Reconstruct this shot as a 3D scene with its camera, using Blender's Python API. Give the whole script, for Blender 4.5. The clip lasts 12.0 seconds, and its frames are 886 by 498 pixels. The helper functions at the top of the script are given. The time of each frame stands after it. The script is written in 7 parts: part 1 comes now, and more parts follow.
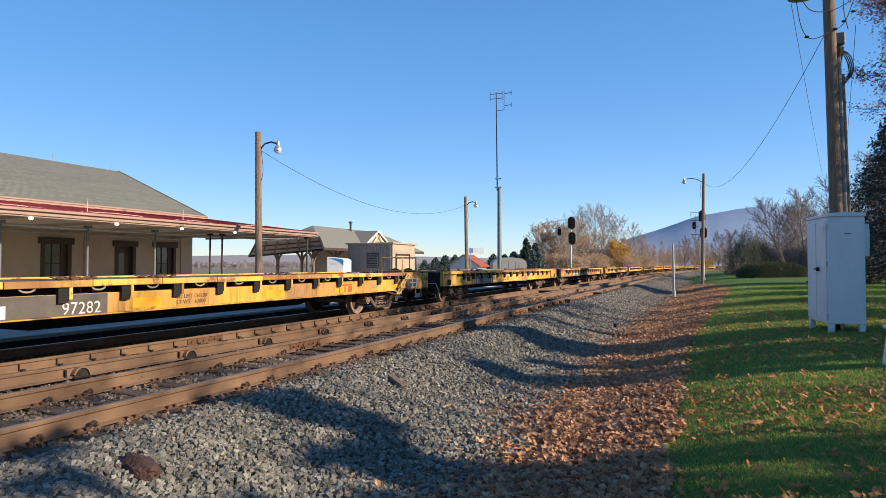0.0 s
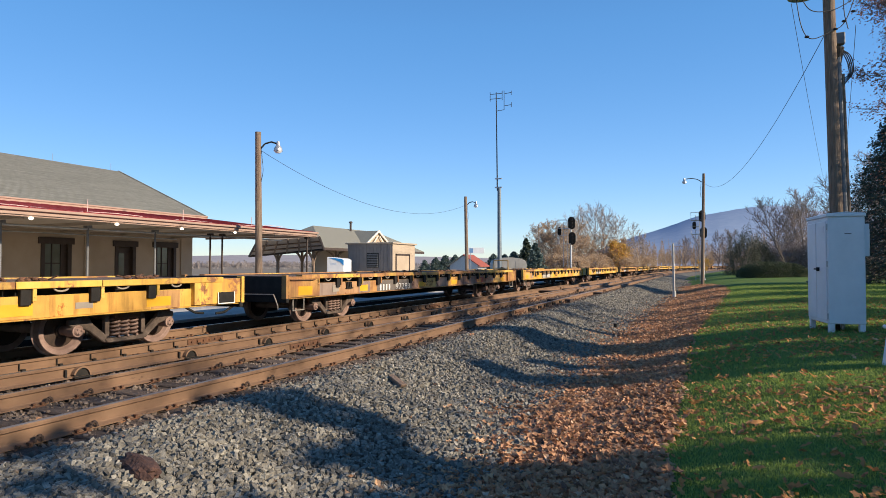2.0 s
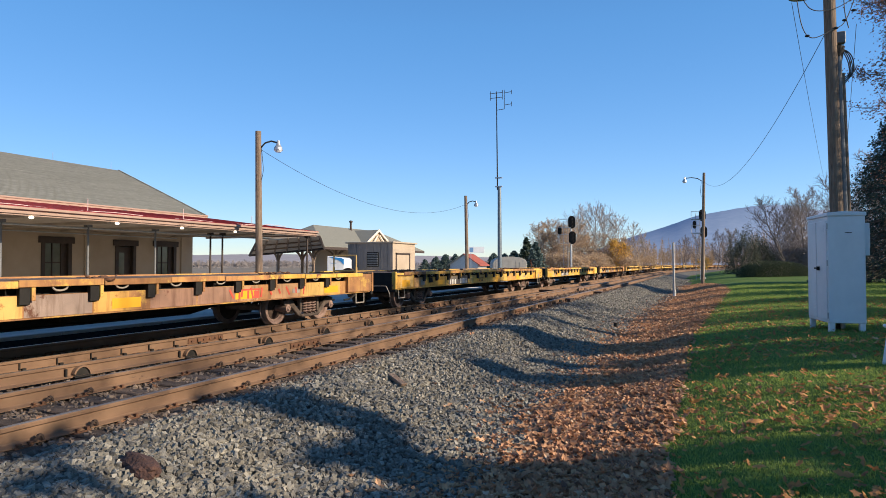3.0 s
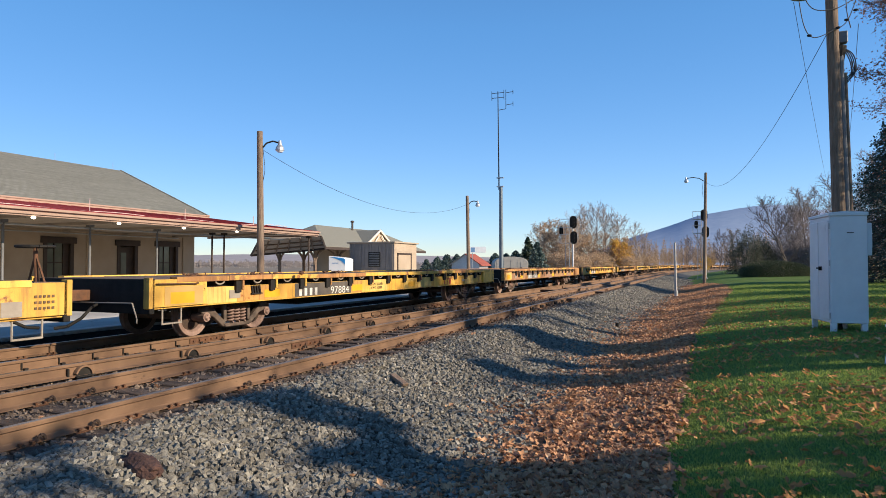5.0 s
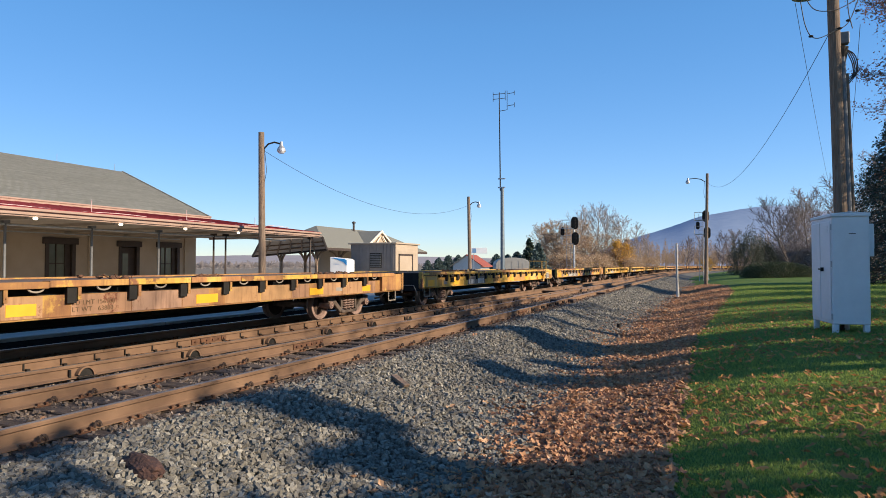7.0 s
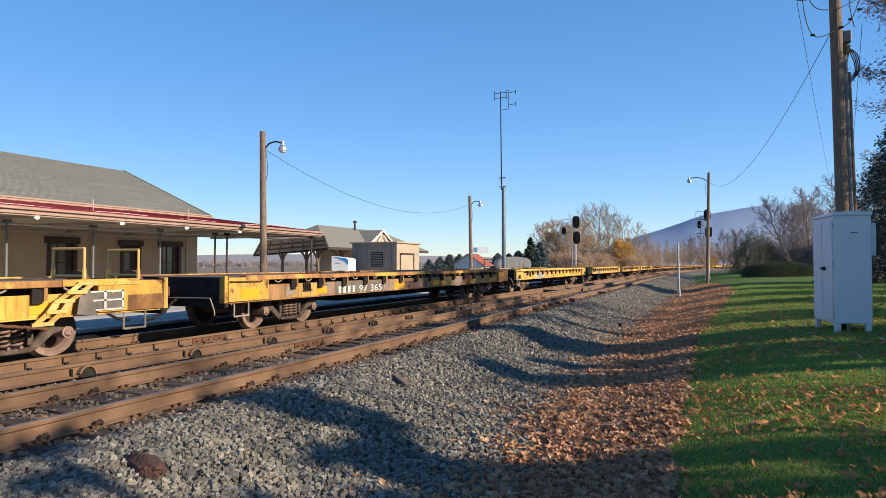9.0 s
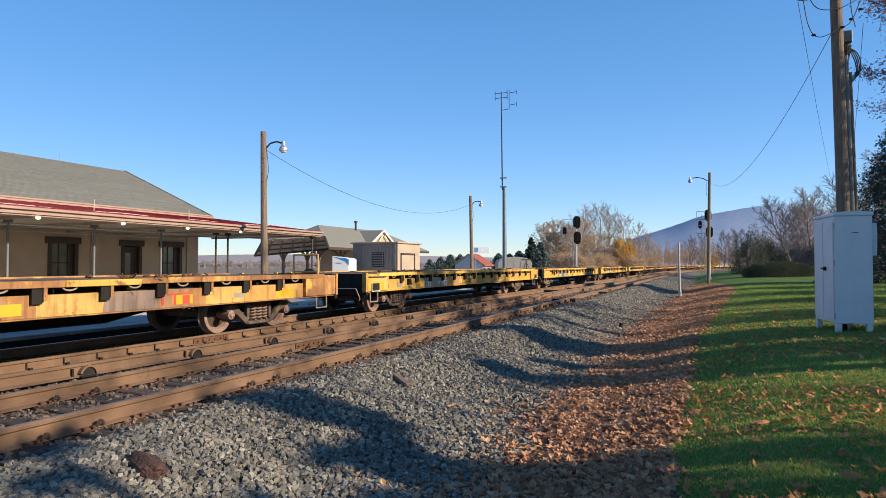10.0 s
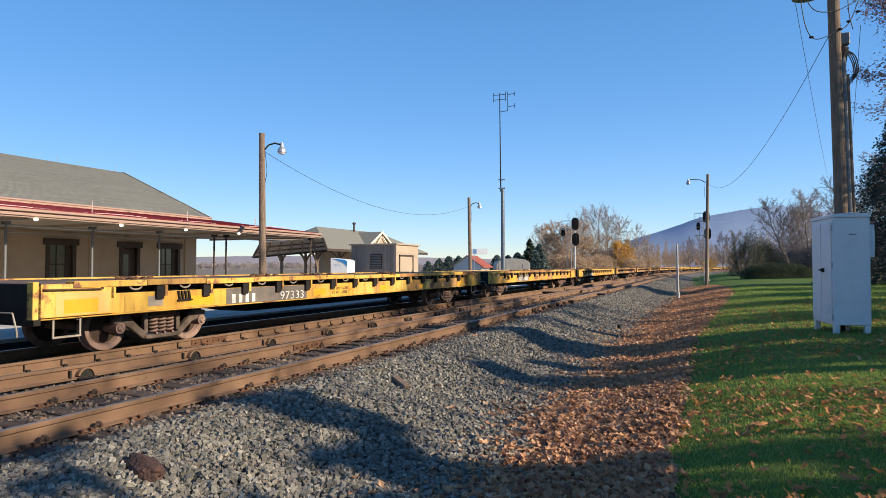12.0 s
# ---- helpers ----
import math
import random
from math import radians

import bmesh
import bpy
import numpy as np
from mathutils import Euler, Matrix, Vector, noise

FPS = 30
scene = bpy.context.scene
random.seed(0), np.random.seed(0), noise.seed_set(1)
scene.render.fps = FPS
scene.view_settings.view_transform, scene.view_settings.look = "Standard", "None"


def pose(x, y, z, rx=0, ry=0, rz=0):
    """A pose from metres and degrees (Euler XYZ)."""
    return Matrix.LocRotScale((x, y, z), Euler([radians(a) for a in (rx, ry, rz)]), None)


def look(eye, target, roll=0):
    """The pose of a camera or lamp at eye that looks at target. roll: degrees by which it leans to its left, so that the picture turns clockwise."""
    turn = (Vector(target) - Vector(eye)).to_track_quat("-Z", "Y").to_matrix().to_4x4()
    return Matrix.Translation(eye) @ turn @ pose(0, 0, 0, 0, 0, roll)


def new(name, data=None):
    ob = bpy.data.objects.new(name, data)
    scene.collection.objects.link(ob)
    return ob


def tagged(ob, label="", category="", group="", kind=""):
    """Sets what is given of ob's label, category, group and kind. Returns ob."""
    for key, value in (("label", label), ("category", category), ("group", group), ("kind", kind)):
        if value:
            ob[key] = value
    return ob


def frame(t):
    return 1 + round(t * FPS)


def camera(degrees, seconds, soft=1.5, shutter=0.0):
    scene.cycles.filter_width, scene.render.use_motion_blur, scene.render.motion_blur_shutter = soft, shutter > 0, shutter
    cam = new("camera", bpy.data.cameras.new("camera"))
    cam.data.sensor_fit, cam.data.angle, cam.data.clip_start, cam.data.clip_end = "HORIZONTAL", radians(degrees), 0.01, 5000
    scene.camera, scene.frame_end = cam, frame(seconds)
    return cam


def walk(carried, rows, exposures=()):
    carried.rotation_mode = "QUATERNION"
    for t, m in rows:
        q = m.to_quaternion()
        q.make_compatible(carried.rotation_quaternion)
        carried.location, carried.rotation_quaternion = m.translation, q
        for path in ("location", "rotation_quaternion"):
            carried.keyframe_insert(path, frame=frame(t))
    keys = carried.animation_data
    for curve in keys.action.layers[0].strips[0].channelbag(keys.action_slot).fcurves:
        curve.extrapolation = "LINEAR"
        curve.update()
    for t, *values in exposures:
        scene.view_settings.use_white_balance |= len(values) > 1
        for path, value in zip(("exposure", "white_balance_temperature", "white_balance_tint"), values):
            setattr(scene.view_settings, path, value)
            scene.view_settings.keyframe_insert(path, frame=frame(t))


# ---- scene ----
# ---- camera: a phone held still at the edge of the lawn ----
EYE = (0.0, 0.0, 1.37)
FOCAL = 1090.0
cam = camera(2 * math.degrees(math.atan(784.0 / FOCAL)), 12.0, soft=0.75)
HEADING, TILT = 23.01, 1.52
# seconds, small turn to the left, small turn upwards (in thousandths of a radian)
SWAY = ((0, 0, 0), (0.5, -0.5, 1.1), (1.0, -0.3, 1.1), (1.5, 0, 0.2), (2.0, 0.1, 0.0), (2.5, 0.5, -0.5), (3.0, 0.4, -1.3),
        (5.0, 2.8, -1.3), (5.5, 2.9, -1.4), (6.0, 3.0, -1.3), (6.5, 4.1, -0.3), (7.0, 5.0, 0.2), (9.0, 7.0, -1.2),
        (9.5, 8.2, -1.5), (10.0, 8.2, -1.0), (10.5, 7.3, 0.0), (11.0, 7.0, 0.3), (11.5, 6.4, 0.4), (12.0, 5.7, 1.6))
walk(cam, [(t, pose(*EYE, 90 + TILT + math.degrees(v * 0.001), 0, HEADING + math.degrees(h * 0.001))) for t, h, v in SWAY])

# ---- light: a low autumn sun from the side of the lawn, under a clear sky ----
SUN_EL, SUN_AZ = 22.0, Vector((1.0, 0.01, 0)).normalized()
world = bpy.data.worlds.new("sky")
scene.world = world
world.use_nodes = True
wt = world.node_tree
wbg = wt.nodes["Background"]
sky = wt.nodes.new("ShaderNodeTexSky")
sky.sky_type, sky.sun_disc = "NISHITA", False
sky.sun_elevation = radians(SUN_EL)
sky.sun_rotation = math.atan2(SUN_AZ.x, SUN_AZ.y)
sky.air_density, sky.dust_density, sky.ozone_density = 0.9, 0.0, 1.3
rich = wt.nodes.new("ShaderNodeHueSaturation")
rich.inputs["Saturation"].default_value = 1.05
tone = wt.nodes.new("ShaderNodeMix")
tone.data_type, tone.blend_type = "RGBA", "MULTIPLY"
tone.inputs[0].default_value = 1.0
# paler near the horizon, deeper blue higher up
wco = wt.nodes.new("ShaderNodeTexCoord")
sep = wt.nodes.new("ShaderNodeSeparateXYZ")
rise = wt.nodes.new("ShaderNodeMapRange")
rise.inputs["From Max"].default_value = 0.36
tints = wt.nodes.new("ShaderNodeMix")
tints.data_type = "RGBA"
tints.inputs[6].default_value, tints.inputs[7].default_value = (0.6, 0.67, 0.9, 1), (0.65, 0.95, 1.19, 1)
wt.links.new(wco.outputs["Generated"], sep.inputs[0])
wt.links.new(sep.outputs["Z"], rise.inputs[0])
wt.links.new(rise.outputs[0], tints.inputs[0])
wt.links.new(tints.outputs[2], tone.inputs[7])
wt.links.new(sky.outputs[0], tone.inputs[6])
wt.links.new(tone.outputs[2], rich.inputs["Color"])
# the sky is more even across than pure air would make it: damp its brightening away from a right angle to the sun
SUN_DIR = Vector((SUN_AZ.x * math.cos(radians(SUN_EL)), SUN_AZ.y * math.cos(radians(SUN_EL)), math.sin(radians(SUN_EL))))
dot = wt.nodes.new("ShaderNodeVectorMath")
dot.operation = "DOT_PRODUCT"
dot.inputs[1].default_value = SUN_DIR
wt.links.new(wco.outputs["Generated"], dot.inputs[0])
prev = dot.outputs["Value"]
for op, val in (("POWER", 2.0), ("ADD", 1.0), ("POWER", -0.8), ("MULTIPLY", 0.1306)):
    nd = wt.nodes.new("ShaderNodeMath")
    nd.operation = op
    if op == "POWER" and val == 2.0:
        nd.operation = "MULTIPLY"
        wt.links.new(prev, nd.inputs[1])
    else:
        nd.inputs[1].default_value = val
    wt.links.new(prev, nd.inputs[0])
    prev = nd.outputs[0]
wt.links.new(rich.outputs[0], wbg.inputs[0])
wt.links.new(prev, wbg.inputs[1])
sun = new("sun", bpy.data.lights.new("sun", "SUN"))
sun.data.energy, sun.data.angle, sun.data.color = 5.0, radians(0.6), (1.0, 0.84, 0.64)
sun_way = Vector((SUN_AZ.x, SUN_AZ.y, math.tan(radians(SUN_EL)))).normalized()
sun.matrix_world = look(sun_way * 60, (0, 0, 0))
scene.view_settings.exposure = 0.6
# ---- materials ----
def material(name, stops, scale=8, detail=6, rough=0.8, metal=0.0, bump=0.2, bump_scale=60, stretch=(1, 1, 1),
             rand=0.0, spots=None, spot_scale=20, spot_at=0.6, rough_var=0.1, island=False, spec=0.5, streak=None):
    """Noise-mixed colours over stops, a second finer noise as grain, optional spots (rust, dirt) and bump."""
    m = bpy.data.materials.new(name)
    m.use_nodes = True
    nt = m.node_tree
    N, L = nt.nodes, nt.links
    bsdf = N["Principled BSDF"]
    co = N.new("ShaderNodeTexCoord")
    mp = N.new("ShaderNodeMapping")
    mp.inputs["Scale"].default_value = stretch
    L.new(co.outputs["Object"], mp.inputs[0])
    vec = mp.outputs[0]
    if rand or island:
        src = N.new("ShaderNodeNewGeometry" if island else "ShaderNodeObjectInfo")
        rnd = src.outputs["Random Per Island" if island else "Random"]
        add = N.new("ShaderNodeVectorMath")
        add.operation = "MULTIPLY_ADD"
        L.new(rnd, add.inputs[0])
        add.inputs[1].default_value = (37, 17, 53)
        L.new(vec, add.inputs[2])
        vec = add.outputs[0]
    n1 = N.new("ShaderNodeTexNoise")
    n1.inputs["Scale"].default_value, n1.inputs["Detail"].default_value, n1.inputs["Roughness"].default_value = scale, detail, 0.6
    L.new(vec, n1.inputs["Vector"])
    ramp = N.new("ShaderNodeValToRGB")
    el = ramp.color_ramp.elements
    while len(el) < len(stops):
        el.new(0.5)
    for i, c in enumerate(stops):
        el[i].position = 0.28 + 0.44 * i / max(1, len(stops) - 1)
        el[i].color = c
    L.new(n1.outputs[0], ramp.inputs[0])
    col = ramp.outputs[0]
    n2 = N.new("ShaderNodeTexNoise")
    n2.inputs["Scale"].default_value, n2.inputs["Detail"].default_value = bump_scale, 3
    L.new(vec, n2.inputs["Vector"])
    if spots:
        n3 = N.new("ShaderNodeTexNoise")
        n3.inputs["Scale"].default_value, n3.inputs["Detail"].default_value, n3.inputs["Roughness"].default_value = spot_scale, 8, 0.7
        L.new(vec, n3.inputs["Vector"])
        r3 = N.new("ShaderNodeMapRange")
        r3.inputs["From Min"].default_value, r3.inputs["From Max"].default_value = spot_at, spot_at + 0.06
        L.new(n3.outputs[0], r3.inputs[0])
        mx = N.new("ShaderNodeMix")
        mx.data_type = "RGBA"
        L.new(r3.outputs[0], mx.inputs[0])
        L.new(col, mx.inputs[6])
        mx.inputs[7].default_value = spots
        col = mx.outputs[2]
    if streak:
        ms = N.new("ShaderNodeMapping")
        ms.inputs["Scale"].default_value = (9, 9, 0.9)
        L.new(vec, ms.inputs[0])
        n4 = N.new("ShaderNodeTexNoise")
        n4.inputs["Scale"].default_value, n4.inputs["Detail"].default_value, n4.inputs["Roughness"].default_value = 1.0, 6, 0.65
        L.new(ms.outputs[0], n4.inputs["Vector"])
        r4 = N.new("ShaderNodeMapRange")
        r4.inputs["From Min"].default_value, r4.inputs["From Max"].default_value, r4.inputs["To Max"].default_value = 0.5, 0.75, 0.75
        L.new(n4.outputs[0], r4.inputs[0])
        mx4 = N.new("ShaderNodeMix")
        mx4.data_type = "RGBA"
        L.new(r4.outputs[0], mx4.inputs[0])
        L.new(col, mx4.inputs[6])
        mx4.inputs[7].default_value = streak
        col = mx4.outputs[2]
    if rand:
        hs = N.new("ShaderNodeHueSaturation")
        mr = N.new("ShaderNodeMapRange")
        mr.inputs["To Min"].default_value, mr.inputs["To Max"].default_value = 1 - rand, 1 + rand
        L.new(rnd, mr.inputs[0])
        L.new(mr.outputs[0], hs.inputs["Value"])
        L.new(col, hs.inputs["Color"])
        col = hs.outputs[0]
    L.new(col, bsdf.inputs["Base Color"])
    rr = N.new("ShaderNodeMapRange")
    rr.inputs["To Min"].default_value, rr.inputs["To Max"].default_value = max(0.03, rough - rough_var), min(1, rough + rough_var)
    L.new(n1.outputs[0], rr.inputs[0])
    L.new(rr.outputs[0], bsdf.inputs["Roughness"])
    bsdf.inputs["Metallic"].default_value = metal
    bsdf.inputs["Specular IOR Level"].default_value = spec
    if bump:
        bp = N.new("ShaderNodeBump")
        bp.inputs["Strength"].default_value, bp.inputs["Distance"].default_value = bump, 0.02
        L.new(n2.outputs[0], bp.inputs["Height"])
        L.new(bp.outputs[0], bsdf.inputs["Normal"])
    return m


def rgb(r, g, b):
    return (r, g, b, 1)


def leafy(name, stops, glow=0.35, rough=0.7, scale=0.5):
    """A leaf material that lets some light through."""
    m = material(name, stops, scale, rough=rough, bump=0, island=True)
    nt = m.node_tree
    out, bsdf = nt.nodes["Material Output"], nt.nodes["Principled BSDF"]
    tr, mix = nt.nodes.new("ShaderNodeBsdfTranslucent"), nt.nodes.new("ShaderNodeMixShader")
    nt.links.new(bsdf.inputs["Base Color"].links[0].from_socket, tr.inputs[0])
    mix.inputs[0].default_value = glow
    nt.links.new(bsdf.outputs[0], mix.inputs[1])
    nt.links.new(tr.outputs[0], mix.inputs[2])
    nt.links.new(mix.outputs[0], out.inputs["Surface"])
    return m


M_rail = material("rusty_rail", [rgb(0.135, 0.077, 0.044), rgb(0.175, 0.102, 0.059), rgb(0.215, 0.13, 0.077)], 2.2, rough=0.9, bump=0.12, bump_scale=120, stretch=(1.6, 0.7, 1.6), spots=rgb(0.1, 0.06, 0.038), spot_scale=2.2, spot_at=0.66)
M_polish = material("polished_rail_head", [rgb(0.42, 0.4, 0.37), rgb(0.6, 0.58, 0.55)], 3, rough=0.3, metal=0.9, bump=0.02, stretch=(20, 0.4, 20))
M_head = material("worn_rail_head", [rgb(0.176, 0.145, 0.114), rgb(0.317, 0.282, 0.246)], 3, rough=0.5, metal=0.4, bump=0.05, stretch=(20, 0.4, 20))
M_rust = material("rusty_iron", [rgb(0.07, 0.035, 0.02), rgb(0.17, 0.075, 0.035)], 12, rough=0.9, bump=0.4)
M_tie = material("tie_wood", [rgb(0.0425, 0.0289, 0.0213), rgb(0.102, 0.0706, 0.051), rgb(0.153, 0.115, 0.085)], 4, rough=0.95, bump=0.6, bump_scale=40, stretch=(1, 8, 8), rand=0.3)
# bed darker than its stones, so shade is painted into their gaps
M_ballast = material("ballast_bed", [rgb(0.027, 0.0243, 0.0198), rgb(0.09, 0.081, 0.0648), rgb(0.216, 0.198, 0.162)], 30, rough=0.95, bump=0.8, bump_scale=35)
M_stone = material("ballast_stone", [rgb(0.0414, 0.0368, 0.0304), rgb(0.0966, 0.0883, 0.0727), rgb(0.189, 0.173, 0.143), rgb(0.285, 0.265, 0.219), rgb(0.432, 0.401, 0.34)], 2.2, rough=0.92, bump=0.5, bump_scale=60, island=True)
M_crib = material("dirty_crib_stone", [rgb(0.06, 0.043, 0.032), rgb(0.16, 0.12, 0.092), rgb(0.31, 0.245, 0.192)], 2.2, rough=0.95, bump=0.5, bump_scale=60, island=True)
M_yellow = material("yellow_car_paint", [rgb(0.45, 0.23, 0.04), rgb(0.64, 0.37, 0.06), rgb(0.7, 0.46, 0.11)], 1.1, rough=0.65, bump=0.12, spots=rgb(0.22, 0.09, 0.04), spot_scale=1.9, spot_at=0.55, rand=0.14, streak=rgb(0.24, 0.115, 0.045))
M_rustpaint = material("rusted_yellow_paint", [rgb(0.174, 0.074, 0.0348), rgb(0.331, 0.157, 0.0566), rgb(0.487, 0.27, 0.0783)], 1.6, rough=0.85, bump=0.25, spots=rgb(0.522, 0.313, 0.0696), spot_scale=1.5, spot_at=0.55, rand=0.2, streak=rgb(0.104, 0.0522, 0.0305))
# also stands in for shade in the cars' pockets, gaps and ends
M_black = material("sooty_black_and_shade", [rgb(0.008, 0.0075, 0.007), rgb(0.026, 0.023, 0.02)], 6, rough=0.75, bump=0.2, spec=0.25)
M_wheel = material("wheel_steel", [rgb(0.15, 0.095, 0.075), rgb(0.33, 0.225, 0.185)], 5, rough=0.75, metal=0.1, bump=0.2, spec=0.3)
M_deck = material("deck_planks", [rgb(0.09, 0.06, 0.045), rgb(0.2, 0.13, 0.09)], 5, rough=0.95, bump=0.5)
M_asphalt = material("pale_platform", [rgb(0.352, 0.33, 0.299), rgb(0.493, 0.471, 0.431)], 0.8, rough=0.95, bump=0.3, bump_scale=120, spots=rgb(0.22, 0.207, 0.185), spot_scale=1.1, spot_at=0.6)
M_wall = material("tan_stucco_wall", [rgb(0.35, 0.275, 0.2), rgb(0.43, 0.345, 0.26)], 0.9, rough=0.9, bump=0.15, bump_scale=40)
M_trim = material("dark_brown_trim", [rgb(0.035, 0.022, 0.016), rgb(0.06, 0.04, 0.03)], 4, rough=0.6, bump=0.1)
M_cream = material("cream_fascia_paint", [rgb(0.29, 0.189, 0.145), rgb(0.361, 0.251, 0.198)], 2, rough=0.6, bump=0.05)
M_red = material("red_metal_roof", [rgb(0.37, 0.0616, 0.0528), rgb(0.458, 0.088, 0.0748)], 1.2, rough=0.75, bump=0.03, spec=0.15)
M_shingle = material("grey_shingles", [rgb(0.15, 0.15, 0.125), rgb(0.237, 0.232, 0.198)], 5, rough=0.95, bump=0.5, bump_scale=30, stretch=(6, 0.7, 6), spots=rgb(0.129, 0.129, 0.107), spot_scale=4, spot_at=0.6)
M_course = material("grey_shingle_courses", [rgb(0.181, 0.179, 0.15), rgb(0.258, 0.254, 0.219)], 3, rough=0.95, bump=0.4, bump_scale=30, island=True, rand=0.09)
M_soffit = material("soffit_boards", [rgb(0.3, 0.25, 0.2), rgb(0.4, 0.34, 0.28)], 2, rough=0.8, bump=0.1)
M_glass = material("window_glass", [rgb(0.1, 0.11, 0.085), rgb(0.17, 0.175, 0.14)], 1, rough=0.1, rough_var=0.03, bump=0)
M_polewood = material("weathered_pole_wood", [rgb(0.115, 0.0782, 0.0517), rgb(0.196, 0.138, 0.0978), rgb(0.287, 0.218, 0.161)], 4, rough=0.92, bump=0.7, bump_scale=30, stretch=(6, 6, 0.5), spots=rgb(0.069, 0.0517, 0.0403), spot_scale=5, spot_at=0.62)
M_galv = material("galvanised_steel", [rgb(0.35, 0.36, 0.37), rgb(0.5, 0.51, 0.52)], 8, rough=0.45, metal=0.6, bump=0.05)
M_white = material("white_painted_steel", [rgb(0.627, 0.646, 0.665), rgb(0.722, 0.731, 0.741)], 2.5, rough=0.5, bump=0.04, spots=rgb(0.38, 0.342, 0.285), spot_scale=5, spot_at=0.7)
M_cribdirt = material("rusty_crib_dirt", [rgb(0.035, 0.024, 0.018), rgb(0.095, 0.062, 0.042), rgb(0.18, 0.125, 0.088)], 18, rough=0.95, bump=0.8, bump_scale=45)
# near-black: the train's shade is painted into the ballast below it
M_trainshade = material("train_shade_ballast", [rgb(0.008, 0.0075, 0.007), rgb(0.024, 0.022, 0.02)], 12, rough=1.0, rough_var=0.0, bump=0.8, bump_scale=35, spec=0.0)
M_conduit = material("dark_grey_conduit", [rgb(0.1, 0.105, 0.11), rgb(0.17, 0.175, 0.18)], 4, rough=0.55, bump=0.05)
M_rustshade = material("oily_rust_and_shade", [rgb(0.03, 0.02, 0.016), rgb(0.075, 0.045, 0.03)], 9, rough=0.85, bump=0.4)
M_truck = material("grimy_truck_iron", [rgb(0.0375, 0.0277, 0.0225), rgb(0.105, 0.078, 0.0615), rgb(0.21, 0.165, 0.134)], 4, rough=0.85, bump=0.3, spec=0.3)
M_wire = material("black_cable", [rgb(0.015, 0.015, 0.017), rgb(0.03, 0.03, 0.03)], 5, rough=0.6, bump=0)
M_lawn = material("lawn_turf", [rgb(0.0714, 0.118, 0.0294), rgb(0.105, 0.164, 0.042), rgb(0.151, 0.189, 0.063)], 0.5, rough=0.95, bump=0.6, bump_scale=50, spec=0.05)
M_grass = leafy("grass_blades", [rgb(0.126, 0.197, 0.042), rgb(0.26, 0.353, 0.0672), rgb(0.437, 0.454, 0.143)], 0.45, scale=1.5)
M_leaf = leafy("fallen_oak_leaf", [rgb(0.113, 0.0566, 0.0365), rgb(0.296, 0.148, 0.087), rgb(0.505, 0.261, 0.135), rgb(0.609, 0.365, 0.2), rgb(0.696, 0.539, 0.4)], 0.3, scale=1.3)
M_lawnleaf = leafy("tan_fallen_leaf", [rgb(0.13, 0.06, 0.03), rgb(0.36, 0.16, 0.06), rgb(0.58, 0.27, 0.08), rgb(0.66, 0.44, 0.27)], 0.3, scale=1.3)
M_litter = material("leaf_litter_soil", [rgb(0.0595, 0.0382, 0.0255), rgb(0.136, 0.0808, 0.051), rgb(0.204, 0.128, 0.085)], 14, rough=0.95, bump=0.8, bump_scale=40)
M_bark = material("grey_bark", [rgb(0.07, 0.055, 0.045), rgb(0.14, 0.11, 0.09)], 6, rough=0.95, bump=0.6, stretch=(4, 4, 1))
# distance haze is mixed into both hill colours, bluest on the ridge
M_hill = material("hazy_wooded_hill", [rgb(0.24, 0.32, 0.45), rgb(0.3, 0.37, 0.49)], 0.03, rough=1, bump=0, spec=0)
M_brownhill = material("hazy_brown_hill", [rgb(0.29, 0.273, 0.29), rgb(0.378, 0.352, 0.361)], 0.03, rough=1, bump=0, spec=0)
M_field = material("far_field", [rgb(0.15, 0.125, 0.085), rgb(0.23, 0.18, 0.13)], 0.1, rough=1, bump=0.2)


# ---- helpers of this scene ----
def box(bm, x0, x1, y0, y1, z0, z1, m=None):
    r = bmesh.ops.create_cube(bm, size=1)["verts"]
    t = Matrix.LocRotScale(((x0 + x1) / 2, (y0 + y1) / 2, (z0 + z1) / 2), None, (x1 - x0, y1 - y0, z1 - z0))
    bmesh.ops.transform(bm, matrix=(m @ t) if m else t, verts=r)
    return r


def tube(bm, a, b, ra, rb=None, n=10, caps=True):
    """A round bar from a to b."""
    a, b = Vector(a), Vector(b)
    d = b - a
    r = bmesh.ops.create_cone(bm, cap_ends=caps, segments=n, radius1=ra, radius2=ra if rb is None else rb, depth=d.length)["verts"]
    bmesh.ops.transform(bm, matrix=Matrix.Translation((a + b) / 2) @ d.to_track_quat("Z", "Y").to_matrix().to_4x4(), verts=r)
    return r


def prism(bm, pts, a, b, axis="y"):
    """Extrudes the outline pts (two coordinates across the axis) from a to b."""
    put = {"x": lambda p, q, s: (s, p, q), "y": lambda p, q, s: (p, s, q), "z": lambda p, q, s: (p, q, s)}[axis]
    va = [bm.verts.new(put(p, q, a)) for p, q in pts]
    vb = [bm.verts.new(put(p, q, b)) for p, q in pts]
    n = len(pts)
    bm.faces.new(va)
    bm.faces.new(vb[::-1])
    for i in range(n):
        bm.faces.new((va[i], vb[i], vb[(i + 1) % n], va[(i + 1) % n]))
    bmesh.ops.recalc_face_normals(bm, faces=bm.faces[:])


